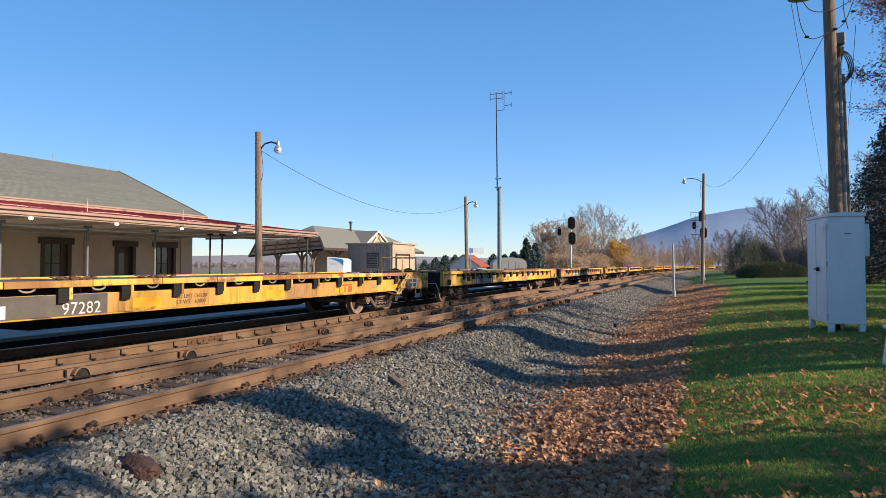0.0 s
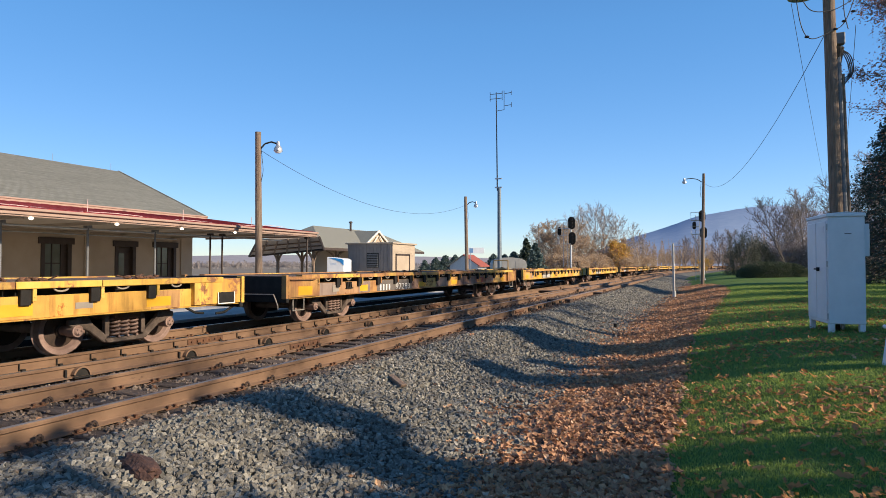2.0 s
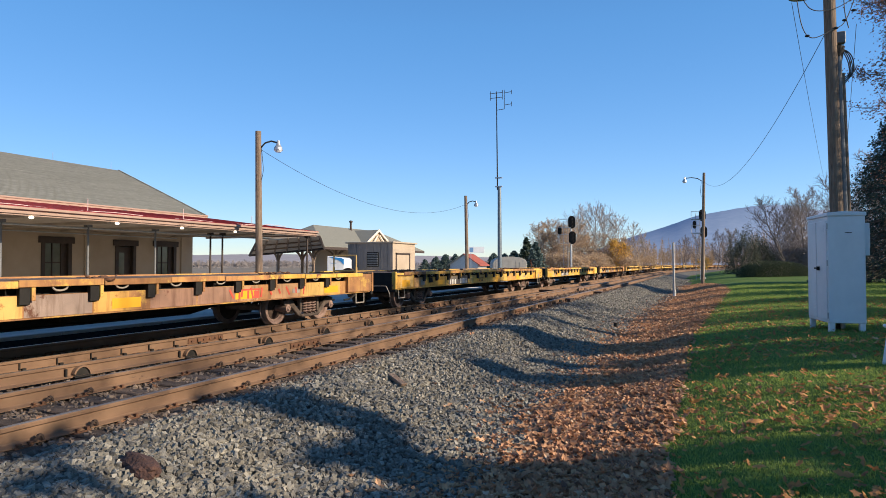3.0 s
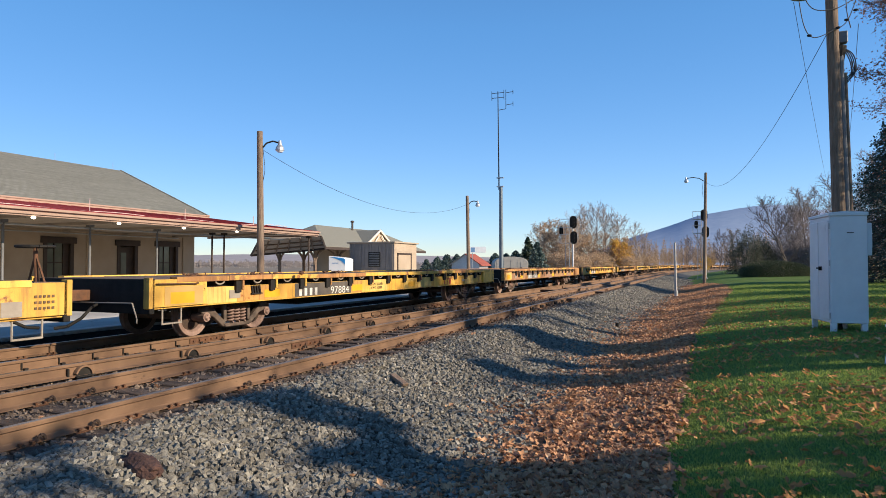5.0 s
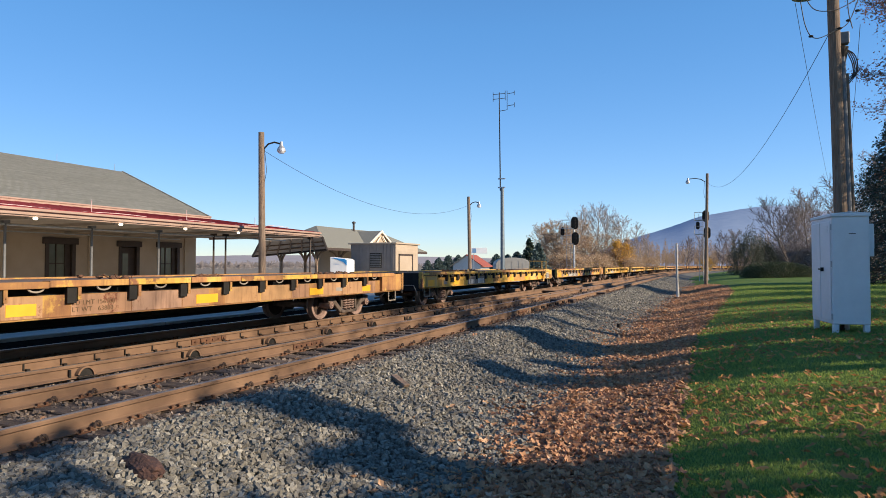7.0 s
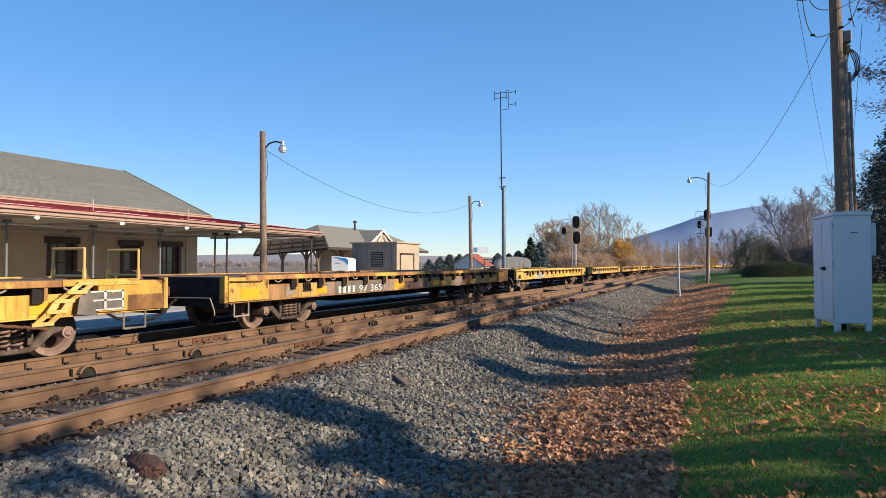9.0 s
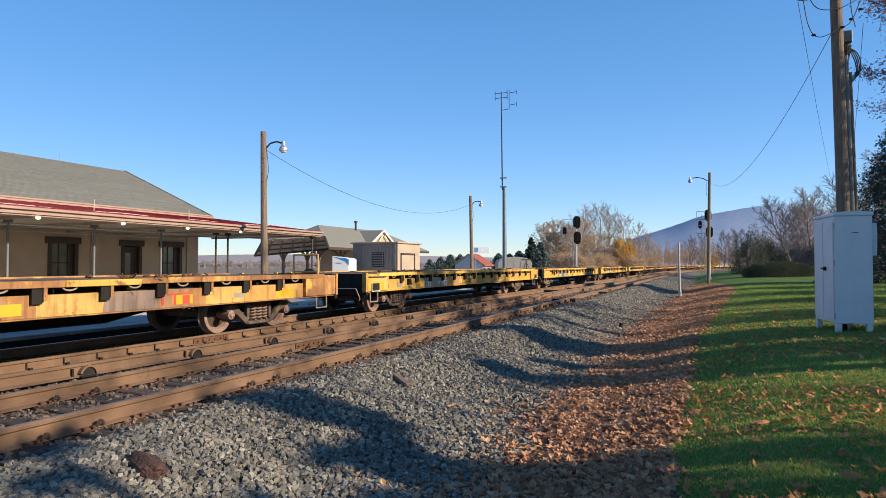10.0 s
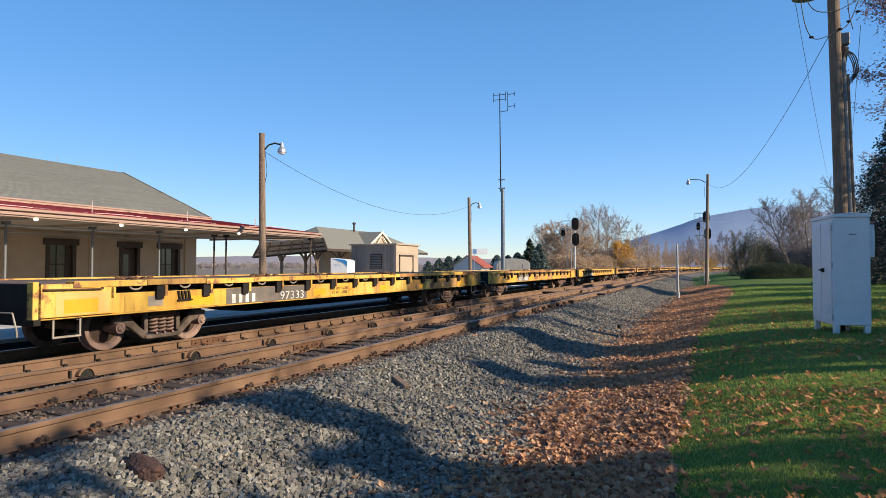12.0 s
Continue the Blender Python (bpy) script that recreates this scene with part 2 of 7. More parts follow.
def mesh_of(bm, name, mat, bevel=0.0, smooth=False):
    if bevel:
        es = [e for e in bm.edges if len(e.link_faces) == 2 and e.calc_face_angle(0) > 0.6]
        bmesh.ops.bevel(bm, geom=es, offset=bevel, segments=1, affect="EDGES", clamp_overlap=True)
    me = bpy.data.meshes.new(name)
    bm.to_mesh(me)
    bm.free()
    for mt in (mat if isinstance(mat, (list, tuple)) else [mat]):
        me.materials.append(mt)
    if smooth:
        me.polygons.foreach_set("use_smooth", [True] * len(me.polygons))
    return me


def part(name, bm, mat, parent=None, label="", bevel=0.0, smooth=False):
    ob = new(name, mesh_of(bm, name, mat, bevel, smooth))
    ob.parent = parent
    return tagged(ob, label)


def thing(name, label, category, at=None, group="", kind=""):
    ob = new(name)
    if at is not None:
        ob.matrix_basis = at
    return tagged(ob, label, category, group, kind)


def lump(bm, size, squash=(1, 1, 1), seed=0, rough=0.25, sub=1, at=(0, 0, 0)):
    r = bmesh.ops.create_icosphere(bm, subdivisions=sub, radius=size)["verts"]
    for v in r:
        k = 1 + rough * noise.noise(v.co * (2.1 / size) + Vector((seed * 7.3, seed * 3.1, seed)))
        v.co = Vector((v.co.x * squash[0], v.co.y * squash[1], v.co.z * squash[2])) * k + Vector(at)
    return r


def smooth_path(pts, n=6):
    """A rounded path through the points."""
    p = [Vector(q) for q in pts]
    p = [p[0] * 2 - p[1], *p, p[-1] * 2 - p[-2]]
    out = []
    for a, b, c, d in zip(p, p[1:], p[2:], p[3:]):
        for i in range(n):
            t = i / n
            out.append(0.5 * (b * 2 + (c - a) * t + (a * 2 - b * 5 + c * 4 - d) * t * t + (b * 3 - a - c * 3 + d) * t ** 3))
    return [*out, p[-2]]


def cable(name, pts, r, mat, parent=None, label=""):
    cu = bpy.data.curves.new(name, "CURVE")
    cu.dimensions, cu.bevel_depth, cu.bevel_resolution = "3D", r, 1
    sp = cu.splines.new("POLY")
    sp.points.add(len(pts) - 1)
    for p, q in zip(sp.points, pts):
        p.co = (*q, 1)
    me_ob = bpy.data.objects.new(name + "_tmp", cu)
    me = bpy.data.meshes.new_from_object(me_ob)
    bpy.data.objects.remove(me_ob)
    me.materials.clear()
    me.materials.append(mat)
    ob = new(name, me)
    ob.parent = parent
    return tagged(ob, label)


def sag(a, b, drop, n=24):
    a, b = Vector(a), Vector(b)
    return [a.lerp(b, i / n) - Vector((0, 0, 4 * drop * (i / n) * (1 - i / n))) for i in range(n + 1)]
# ---- plan: tracks run along +Y, bend to the right far off; z = 0 is the top of the rails ----
BEND, RADIUS = 105.0, 620.0


def along(s, u, z=0.0):
    """The place at s metres along the line and u metres to the side of the camera's own line."""
    if s <= BEND:
        return Vector((u, s, z))
    a = (s - BEND) / RADIUS
    return Vector((RADIUS - (RADIUS - u) * math.cos(a), BEND + (RADIUS - u) * math.sin(a), z))


def turn(s):
    return 0.0 if s <= BEND else -(s - BEND) / RADIUS


RAIL_U = {"a": -5.45, "b": -6.885, "d": -9.1, "e": -10.535}
PROFILE = ((-460, 0.6), (-160, 0.2), (-60, 0.02), (-30, 0.02), (-12.02, 0.0), (-12.0, -0.05), (-11.4, -0.15), (-10.9, -0.24), (-7.9, -0.235), (-5.3, -0.225), (-5.0, -0.195), (-4.7, -0.195), (-4.25, -0.26), (-3.2, -0.55),
           (-2.4, -0.66), (-1.2, -0.55), (-0.4, -0.36), (0.6, -0.16), (2.2, 0.02), (4.5, 0.12), (9, 0.2), (40, 0.4), (160, 2.0), (460, 9.0))


def ground_z(s, u):
    for (u0, z0), (u1, z1) in zip(PROFILE, PROFILE[1:]):
        if u <= u1:
            k = (u - u0) / (u1 - u0)
            z = z0 + (z1 - z0) * k
            break
    near = max(0.0, 1 - abs(u + 2) / 14)
    z += 0.05 * near * noise.noise(Vector((s * 0.35, u * 0.5, 1.3)))
    if -4.6 < u < -1.6:
        z += 0.07 * noise.noise(Vector((s * 0.55, u * 0.8, 7.0)))
    return z


def drift(s):
    """The lawn's edge moves away from the track further on."""
    return min(1.6, max(0.0, s - 15) * 0.07) - min(3.6, max(0.0, s - 48) * 0.13)


def litter_edge(s):
    """Where the leaf strip gives way to the ballast: it widens further on."""
    return max(-2.5, -2.0 - 0.03 * max(0.0, s - 4)) + 0.35 * noise.noise(Vector((s * 0.7, 0, 5)))


def ground_sheet():
    us = [-460, -260, -160, -100, -60, -36, -30, -22, -15, -12.02, -12.0, -11.4] + [-11.4 + 6.65 * i / 12 for i in range(1, 13)]
    us += [-4.75 + 4.45 * i / 22 for i in range(1, 23)] + [-0.3 + 10 * i / 30 for i in range(1, 31)] + [12, 16, 24, 40, 70, 110, 160, 260, 400]
    ss = [-120, -60, -30, -15, -6, 0] + [0.35 * i for i in range(1, 72)] + [25.2 + 1.3 * i for i in range(1, 30)] + [65 + 8 * i for i in range(1, 24)] + [270, 300, 340, 380, 430, 500, 600, 700]
    bm = bmesh.new()
    grid = [[bm.verts.new(along(s, u, ground_z(s, u))) for u in us] for s in ss]
    for i in range(len(ss) - 1):
        for j in range(len(us) - 1):
            f = bm.faces.new((grid[i][j], grid[i][j + 1], grid[i + 1][j + 1], grid[i + 1][j]))
            u = (us[j] + us[j + 1]) / 2
            s = (ss[i] + ss[i + 1]) / 2
            wob = 0.25 * noise.noise(Vector((s * 0.4, 0, 5)))
            if u > -2.6:
                u -= drift(s)
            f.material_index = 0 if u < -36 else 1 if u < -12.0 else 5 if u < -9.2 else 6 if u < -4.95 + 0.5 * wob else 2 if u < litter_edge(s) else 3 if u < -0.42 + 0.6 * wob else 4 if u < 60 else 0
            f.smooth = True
    ob = part("ground", bm, [M_field, M_asphalt, M_ballast, M_litter, M_lawn, M_trainshade, M_cribdirt])
    return tagged(ob, "ground of ballast, leaf litter, lawn and platform asphalt", "ground", kind="structure")


ground_sheet()


def scatter(name, count, where, shape, mat, seed, label, category, big=lambda s: 1.0):
    """Many small pieces strewn on the ground in one mesh; shape: verts, faces; where: draws (s, u)."""
    rng = random.Random(seed)
    verts, faces = [], []
    for _ in range(count):
        s, u = where(rng)
        vs, fs = shape(rng)
        k = big(s)
        base = along(s, u, ground_z(s, u))
        o = len(verts)
        verts.extend((base.x + v[0] * k, base.y + v[1] * k, base.z + v[2] * k) for v in vs)
        faces.extend(tuple(i + o for i in f) for f in fs)
    me = bpy.data.meshes.new(name)
    me.from_pydata(verts, [], faces)
    me.materials.append(mat)
    return tagged(new(name, me), label, category, kind="stuff")


BOX_V = [(x, y, z) for x in (-1, 1) for y in (-1, 1) for z in (-1, 1)]
BOX_F = [(0, 1, 3, 2), (4, 6, 7, 5), (0, 4, 5, 1), (2, 3, 7, 6), (0, 2, 6, 4), (1, 5, 7, 3)]


def stone(rng):
    r = rng.uniform(0.014, 0.033)
    a, b = rng.uniform(0, 6.28), rng.uniform(-1.2, 1.2)
    lift = r * rng.uniform(-0.1, 1.1)
    sx, sy, sz = r * rng.uniform(0.9, 1.5), r * rng.uniform(0.7, 1.0), r * rng.uniform(0.5, 0.9)
    ca, sa, cb, sb = math.cos(a), math.sin(a), math.cos(b), math.sin(b)
    out = []
    for x, y, z in BOX_V:
        x, y, z = x * sx * rng.uniform(0.45, 1.1), y * sy * rng.uniform(0.45, 1.1), z * sz * rng.uniform(0.45, 1.1)
        x, z = x * cb - z * sb, x * sb + z * cb
        out.append((x * ca - y * sa, x * sa + y * ca, z + lift))
    return out, BOX_F


def near_first(rng, lo, hi, power):
    if rng.random() < 0.08:
        return rng.uniform(lo - 8, lo)
    return lo + (hi - lo) * rng.random() ** power


def shoulder(rng):
    s = near_first(rng, 2.6, 85, 2.3)
    e = litter_edge(s) + 0.1
    return s, rng.uniform(-4.95, e) if rng.random() < 0.97 else e + abs(rng.gauss(0, 0.3))


def between(rng):
    s, u = near_first(rng, 1.5, 40, 1.7), rng.uniform(-9.2, -4.6)
    while abs((s + 5.0 + 0.265) % 0.53 - 0.265) < 0.13 and rng.random() < 0.6:
        s += 0.1
    return s, u


def shingle_big(s):
    return 1.0 + max(0, s - 10) * 0.02


scatter("ballast_stones", 105000, shoulder, stone, M_stone, 3, "grey crushed stone ballast along the track", "ballast", shingle_big)
scatter("crib_ballast_stones", 24000, between, stone, M_crib, 4, "grey crushed stone between the ties and rails", "ballast", lambda s: 0.85 * shingle_big(s))


def oak_leaf(rng):
    r = rng.uniform(0.036, 0.082)
    a, tilt, lean = rng.uniform(0, 6.28), rng.uniform(-0.75, 0.75), rng.uniform(-0.75, 0.75)
    curl = rng.uniform(0.3, 1.0) * rng.choice((-1, 1))
    pts = [(-1, 0), (-0.45, 0.42), (-0.1, 0.25), (0.35, 0.55), (0.55, 0.22), (1, 0), (0.55, -0.22), (0.35, -0.55), (-0.1, -0.25), (-0.45, -0.42)]
    m = Matrix.Rotation(a, 3, "Z") @ Matrix.Rotation(tilt, 3, "X") @ Matrix.Rotation(lean, 3, "Y")
    out = []
    for x, y in [(0, 0)] + pts:
        v = m @ Vector((x, y, curl * (abs(y) * 0.9 + 0.35 * x * x)))
        out.append((v.x * r, v.y * r, v.z * r + 0.03))
    return out, [(0, i + 1, (i + 1) % 10 + 1) for i in range(10)]


def lawn_leaf(rng):
    vs, fs = oak_leaf(rng)
    k = rng.uniform(0.4, 0.9)
    return [(x * k, y * k, z * k + 0.022) for x, y, z in vs], fs


def litter_strip(rng):
    s = near_first(rng, 2.4, 60, 1.9)
    lo, hi = litter_edge(s), -0.36 + 0.12 * noise.noise(Vector((s * 0.9, 0, 5))) + drift(s)
    if rng.random() < 0.06:
        return s, lo - abs(rng.gauss(0, 0.3))
    return s, lo + (hi - lo) * rng.random() ** 0.8 + rng.gauss(0, 0.07)


def on_lawn(rng):
    for _ in range(30):
        s, u = near_first(rng, 2.4, 28, 1.6), 0
        u = -0.3 + (1.6 + 0.5 * max(2.4, s)) * rng.random()
        if noise.noise(Vector((s * 0.45, u * 0.45, 9))) + 0.25 * noise.noise(Vector((s * 2, u * 2, 3))) > rng.uniform(-0.6, 0.5):
            break
    return s, u


def on_ballast(rng):
    return near_first(rng, 2.4, 40, 1.5), rng.uniform(-11, -2.4)


scatter("leaf_litter", 46000, litter_strip, oak_leaf, M_leaf, 5, "dry brown fallen oak leaves in a strip beside the lawn", "leaves")
scatter("fallen_leaves", 9500, on_lawn, lawn_leaf, M_lawnleaf, 6, "brown and orange fallen leaves scattered on the lawn", "leaves")
scatter("stray_leaves", 260, on_ballast, oak_leaf, M_leaf, 8, "a few dry leaves lying on the ballast", "leaves")


def blade(rng):
    h, w = rng.uniform(0.014, 0.034), rng.uniform(0.002, 0.0045)
    a, lean = rng.uniform(0, 6.28), rng.uniform(0.0, 0.05)
    ca, sa = math.cos(a), math.sin(a)
    b = rng.uniform(0, 6.28)
    dx, dy = lean * math.cos(b), lean * math.sin(b)
    return [(-w * ca, -w * sa, -0.005), (w * ca, w * sa, -0.005), (dx * 0.5 + w * 0.6 * ca, dy * 0.5 + w * 0.6 * sa, h * 0.6), (dx * 0.5 - w * 0.6 * ca, dy * 0.5 - w * 0.6 * sa, h * 0.6), (dx, dy, h)], [(0, 1, 2, 3), (3, 2, 4)]


def lawn_spot(rng):
    s = near_first(rng, 2.6, 46, 2.1)
    edge = -0.38 + 0.15 * noise.noise(Vector((s * 0.9, 0, 5))) + rng.gauss(0, 0.06)
    return s, edge + drift(s) + (0.6 + max(2.6, s) * 0.34) * rng.random()


scatter("lawn_grass", 230000, lawn_spot, blade, M_grass, 7, "short green lawn grass", "grass", lambda s: 1.0 + max(0, s - 6) * 0.045)
# ---- tracks ----
RAIL = ((-0.07, -0.186), (0.07, -0.186), (0.07, -0.176), (0.02, -0.158), (0.009, -0.145), (0.009, -0.055), (0.034, -0.04), (0.037, -0.012), (0.03, -0.002), (0.018, 0.0),
        (-0.018, 0.0), (-0.03, -0.002), (-0.037, -0.012), (-0.034, -0.04), (-0.009, -0.055), (-0.009, -0.145), (-0.02, -0.158), (-0.07, -0.176))


def rail(parent, u_at, s0, s1, label="", step=2.0, head=None):
    """A rail swept along u_at(s)."""
    n = max(2, int((s1 - s0) / step) + 1)
    bm = bmesh.new()
    rings = []
    for i in range(n):
        s = s0 + (s1 - s0) * i / (n - 1)
        rings.append([bm.verts.new(along(s, u_at(s) + p, q)) for p, q in RAIL])
    k = len(RAIL)
    for r0, r1 in zip(rings, rings[1:]):
        for j in range(k):
            f = bm.faces.new((r0[j], r0[(j + 1) % k], r1[(j + 1) % k], r1[j]))
            f.material_index = 1 if 8 <= j <= 10 else 0
    bm.faces.new(rings[0])
    bm.faces.new(rings[-1][::-1])
    bmesh.ops.recalc_face_normals(bm, faces=bm.faces[:])
    return part("rail", bm, [M_rail, head or M_head], parent, label)


near_track = thing("railway_track", "rusty jointed rails on dark timber ties in grey ballast", "railway track", kind="structure")
far_track = thing("railway_track", "rusty rails on timber ties under the passing freight train", "railway track", kind="structure")
for trk, keys in ((near_track, "ab"), (far_track, "de")):
    for key in keys:
        u = RAIL_U[key]
        rail(trk, lambda s, u=u: u, -14, BEND, step=40, head=M_polish if trk is far_track else None)
        rail(trk, lambda s, u=u: u, BEND, 420, step=6, head=M_polish if trk is far_track else None)
crossover = thing("crossover_track", "rusty crossover rails with braces between the two tracks", "railway track", kind="structure")


def u_cross(s):
    return -8.18 + 0.026 * (s - 2)


rail(crossover, u_cross, -14, 52, "rusty crossover rail")
rail(crossover, lambda s: -9.02 + 0.026 * (s - 22), 22, 96, "rusty crossover rail")

# ties with plates and spikes
rng = random.Random(21)
bm = bmesh.new()
box(bm, -1.3, 1.3, -0.115, 0.115, -0.37, -0.195)
tie_mesh = mesh_of(bm, "tie", M_tie, bevel=0.012)
bm = bmesh.new()
box(bm, -0.1, 0.1, -0.09, 0.09, -0.197, -0.183)
for x in (-0.088, 0.088):
    for y in (-0.05, 0.045):
        box(bm, x - 0.012, x + 0.012, y - 0.012, y + 0.012, -0.19, -0.158)
        box(bm, x - 0.024, x + 0.02, y - 0.016, y + 0.016, -0.166, -0.15)
plate_mesh = mesh_of(bm, "tie_plate", M_rust, bevel=0.003)
bm = bmesh.new()
for sgn in (-1, 1):
    for a in range(5):
        t0, t1 = math.pi * a / 5, math.pi * (a + 1) / 5
        tube(bm, (sgn * 0.08, 0.13 + 0.036 * math.cos(t0), -0.168 + 0.05 * math.sin(t0)), (sgn * 0.08, 0.13 + 0.036 * math.cos(t1), -0.168 + 0.05 * math.sin(t1)), 0.016, n=6)
anchor_mesh = mesh_of(bm, "rail_anchor", M_rustshade)


def put(name, me, parent, m):
    o = new(name, me)
    o.parent = parent
    o.matrix_basis = m
    return o


for i in range(130):
    s = -5 + 0.53 * i
    for trk, u0, us in ((near_track, -6.17, (RAIL_U["a"], RAIL_U["b"])), (far_track, -9.82, (RAIL_U["d"], RAIL_U["e"]))):
        p = along(s + rng.uniform(-0.03, 0.03), u0 + rng.uniform(-0.05, 0.05))
        put("tie", tie_mesh, trk, pose(p.x, p.y, rng.uniform(-0.006, 0.0), 0, 0, rng.uniform(-1.2, 1.2)))
        if i < 95:
            for u in us:
                put("tie_plate", plate_mesh, trk, pose(u, p.y, 0, 0, 0, 0))
        if i < 80 and trk is near_track:
            for u in us:
                if rng.random() < 0.62:
                    put("rail_anchor", anchor_mesh, trk, pose(u, p.y + rng.uniform(-0.02, 0.02), 0))

# braces on the crossover rail
bm = bmesh.new()
prism(bm, [(0.0 + 0.11 * math.cos(math.pi * k / 10), -0.185 + 0.125 * math.sin(math.pi * k / 10)) for k in range(11)], 0.03, 0.055, "x")
box(bm, 0.01, 0.05, -0.23, -0.2, -0.17, -0.06)
box(bm, 0.01, 0.12, -0.14, 0.14, -0.19, -0.172)
# black fills the half disc as the shade in its hollow
brace_mesh = mesh_of(bm, "rail_brace", M_black, bevel=0.004)
bm = bmesh.new()
for k in range(9):
    a0, a1 = math.pi * k / 10, math.pi * (k + 1) / 10
    prism(bm, [(0.112 * math.cos(a0), -0.185 + 0.127 * math.sin(a0)), (0.138 * math.cos(a0), -0.185 + 0.15 * math.sin(a0)), (0.138 * math.cos(a1), -0.185 + 0.15 * math.sin(a1)), (0.112 * math.cos(a1), -0.185 + 0.127 * math.sin(a1))], 0.02, 0.085, "x")
ring_mesh = mesh_of(bm, "brace_ring", M_rail)
for i in range(14):
    s = 4.05 + 1.93 * i
    put("brace_ring", ring_mesh, put("rail_brace", brace_mesh, crossover, pose(u_cross(s), s, 0, 0, 0, -1.5)), Matrix())
for s in (20.4, 21.7, 22.6, 23.9, 25.1):
    put("rail_brace", brace_mesh, near_track, pose(RAIL_U["a"], s, 0, 0, 0, 0) @ Matrix.Scale(1.35, 4, (0, 1, 0)))
rail(near_track, lambda s: RAIL_U["a"] - 0.13, 27.5, 33.0, "short rusty guard rail", step=1.4)
rail(near_track, lambda s: RAIL_U["b"] + 0.13, 36.0, 42.5, "short rusty guard rail", step=1.4)
for s, u, w in ((26.2, -5.7, 0.5), (33.4, -5.6, 0.6), (34.6, -7.9, 0.8), (38.0, -7.4, 0.7)):
    bm = bmesh.new()
    box(bm, -w, w, -0.3, 0.3, -0.2, -0.06)
    part("switch_block", bm, M_rustshade, crossover, "dark rusty switch casting", bevel=0.02).matrix_basis = pose(u, s, 0)
# joint bars with bolts
bm = bmesh.new()
box(bm, 0.009, 0.03, -0.46, 0.46, -0.148, -0.052)
for k in range(6):
    y = -0.38 + 0.152 * k
    tube(bm, (0.028, y, -0.1), (0.058, y, -0.1), 0.019, n=6)
bar_mesh = mesh_of(bm, "joint_bar", M_rust, bevel=0.004)
for u, ss in ((RAIL_U["a"], (19.0, 37.0)), (RAIL_U["b"], (9.6, 27.2)), (RAIL_U["d"], (9.4, 20.6, 38))):
    for s in ss:
        put("joint_bar", bar_mesh, near_track if u > -8 else far_track, pose(u, s, 0))
# bolt clips along the rail under the train
bm = bmesh.new()
box(bm, 0.009, 0.03, -0.009, 0.009, -0.15, -0.05)
box(bm, 0.02, 0.06, 0.02, 0.075, -0.165, -0.128)
clip_mesh = mesh_of(bm, "rail_clip", M_black)
for i in range(60):
    put("rail_clip", clip_mesh, far_track, pose(RAIL_U["d"], 3 + 0.56 * i, 0))
# frog castings where the crossover meets the near rails
for s, u in ((31.5, -7.0), (41.0, -8.6)):
    bm = bmesh.new()
    for dx in (-0.11, 0.11):
        box(bm, dx - 0.03, dx + 0.03, -1.6, 1.6, -0.17, -0.004)
    box(bm, -0.2, 0.2, -1.2, 1.2, -0.186, -0.15)
    part("frog", bm, [M_rail], crossover, "worn rusty frog casting", bevel=0.01).matrix_basis = pose(u, s, 0, 0, 0, -1.0)
# ---- the passing train of empty flat cars ----
PITCH, SPEED, CAR_L, U_CAR = 18.891, 13.796, 17.54, -9.82
N_CARS, FIRST = 30, -2
TRUCK_AT = (2.52, CAR_L - 2.3)
WHEEL_R = 0.375
POCKET0, POCKET_STEP = 1.1, (CAR_L - 2.2) / 15


def text_mesh(body, size, mat, name="lettering"):
    cu = bpy.data.curves.new(name, "FONT")
    cu.body, cu.size, cu.extrude, cu.offset = body, size, 0.0015, 0.0
    cu.space_character = 1.06
    ob = bpy.data.objects.new(name, cu)
    me = bpy.data.meshes.new_from_object(ob)
    bpy.data.objects.remove(ob)
    me.materials.clear()
    me.materials.append(mat)
    return me


def wheelset_meshes():
    bm = bmesh.new()
    for sx in (-1, 1):
        x = sx * 0.7175
        out = [(0.03, 0.06), (0.11, 0.06), (0.12, 0.03), (0.26, -0.015), (0.295, 0.045), (0.315, 0.055), (0.37, 0.055), (WHEEL_R, 0.045), (WHEEL_R, -0.07), (0.4, -0.085), (0.4, -0.1), (0.3, -0.1), (0.26, -0.05), (0.12, -0.06), (0.03, -0.06)]
        n = 28
        rings = [[bm.verts.new((x + sx * q, r * math.cos(6.2832 * k / n), r * math.sin(6.2832 * k / n))) for k in range(n)] for r, q in out]
        # the dark material stands in for shade on web and hub
        for i, (a, b) in enumerate(zip(rings, rings[1:])):
            for k in range(n):
                bm.faces.new((a[k], a[(k + 1) % n], b[(k + 1) % n], b[k])).material_index = 0 if 3 <= i <= 10 else 1
    tube(bm, (-1.0, 0, 0), (1.0, 0, 0), 0.075, n=14)
    for sx in (-1, 1):
        tube(bm, (sx * 0.9, 0, 0), (sx * 1.11, 0, 0), 0.09, n=14)
        tube(bm, (sx * 1.11, 0, 0), (sx * 1.14, 0, 0), 0.07, 0.05, n=14)
        for k in range(3):
            a = 2.09 * k
            tube(bm, (sx * 1.13, 0.035 * math.cos(a), 0.035 * math.sin(a)), (sx * 1.155, 0.035 * math.cos(a), 0.035 * math.sin(a)), 0.013, n=6)
    bmesh.ops.recalc_face_normals(bm, faces=bm.faces[:])
    return mesh_of(bm, "wheelset", [M_wheel, M_rustshade])


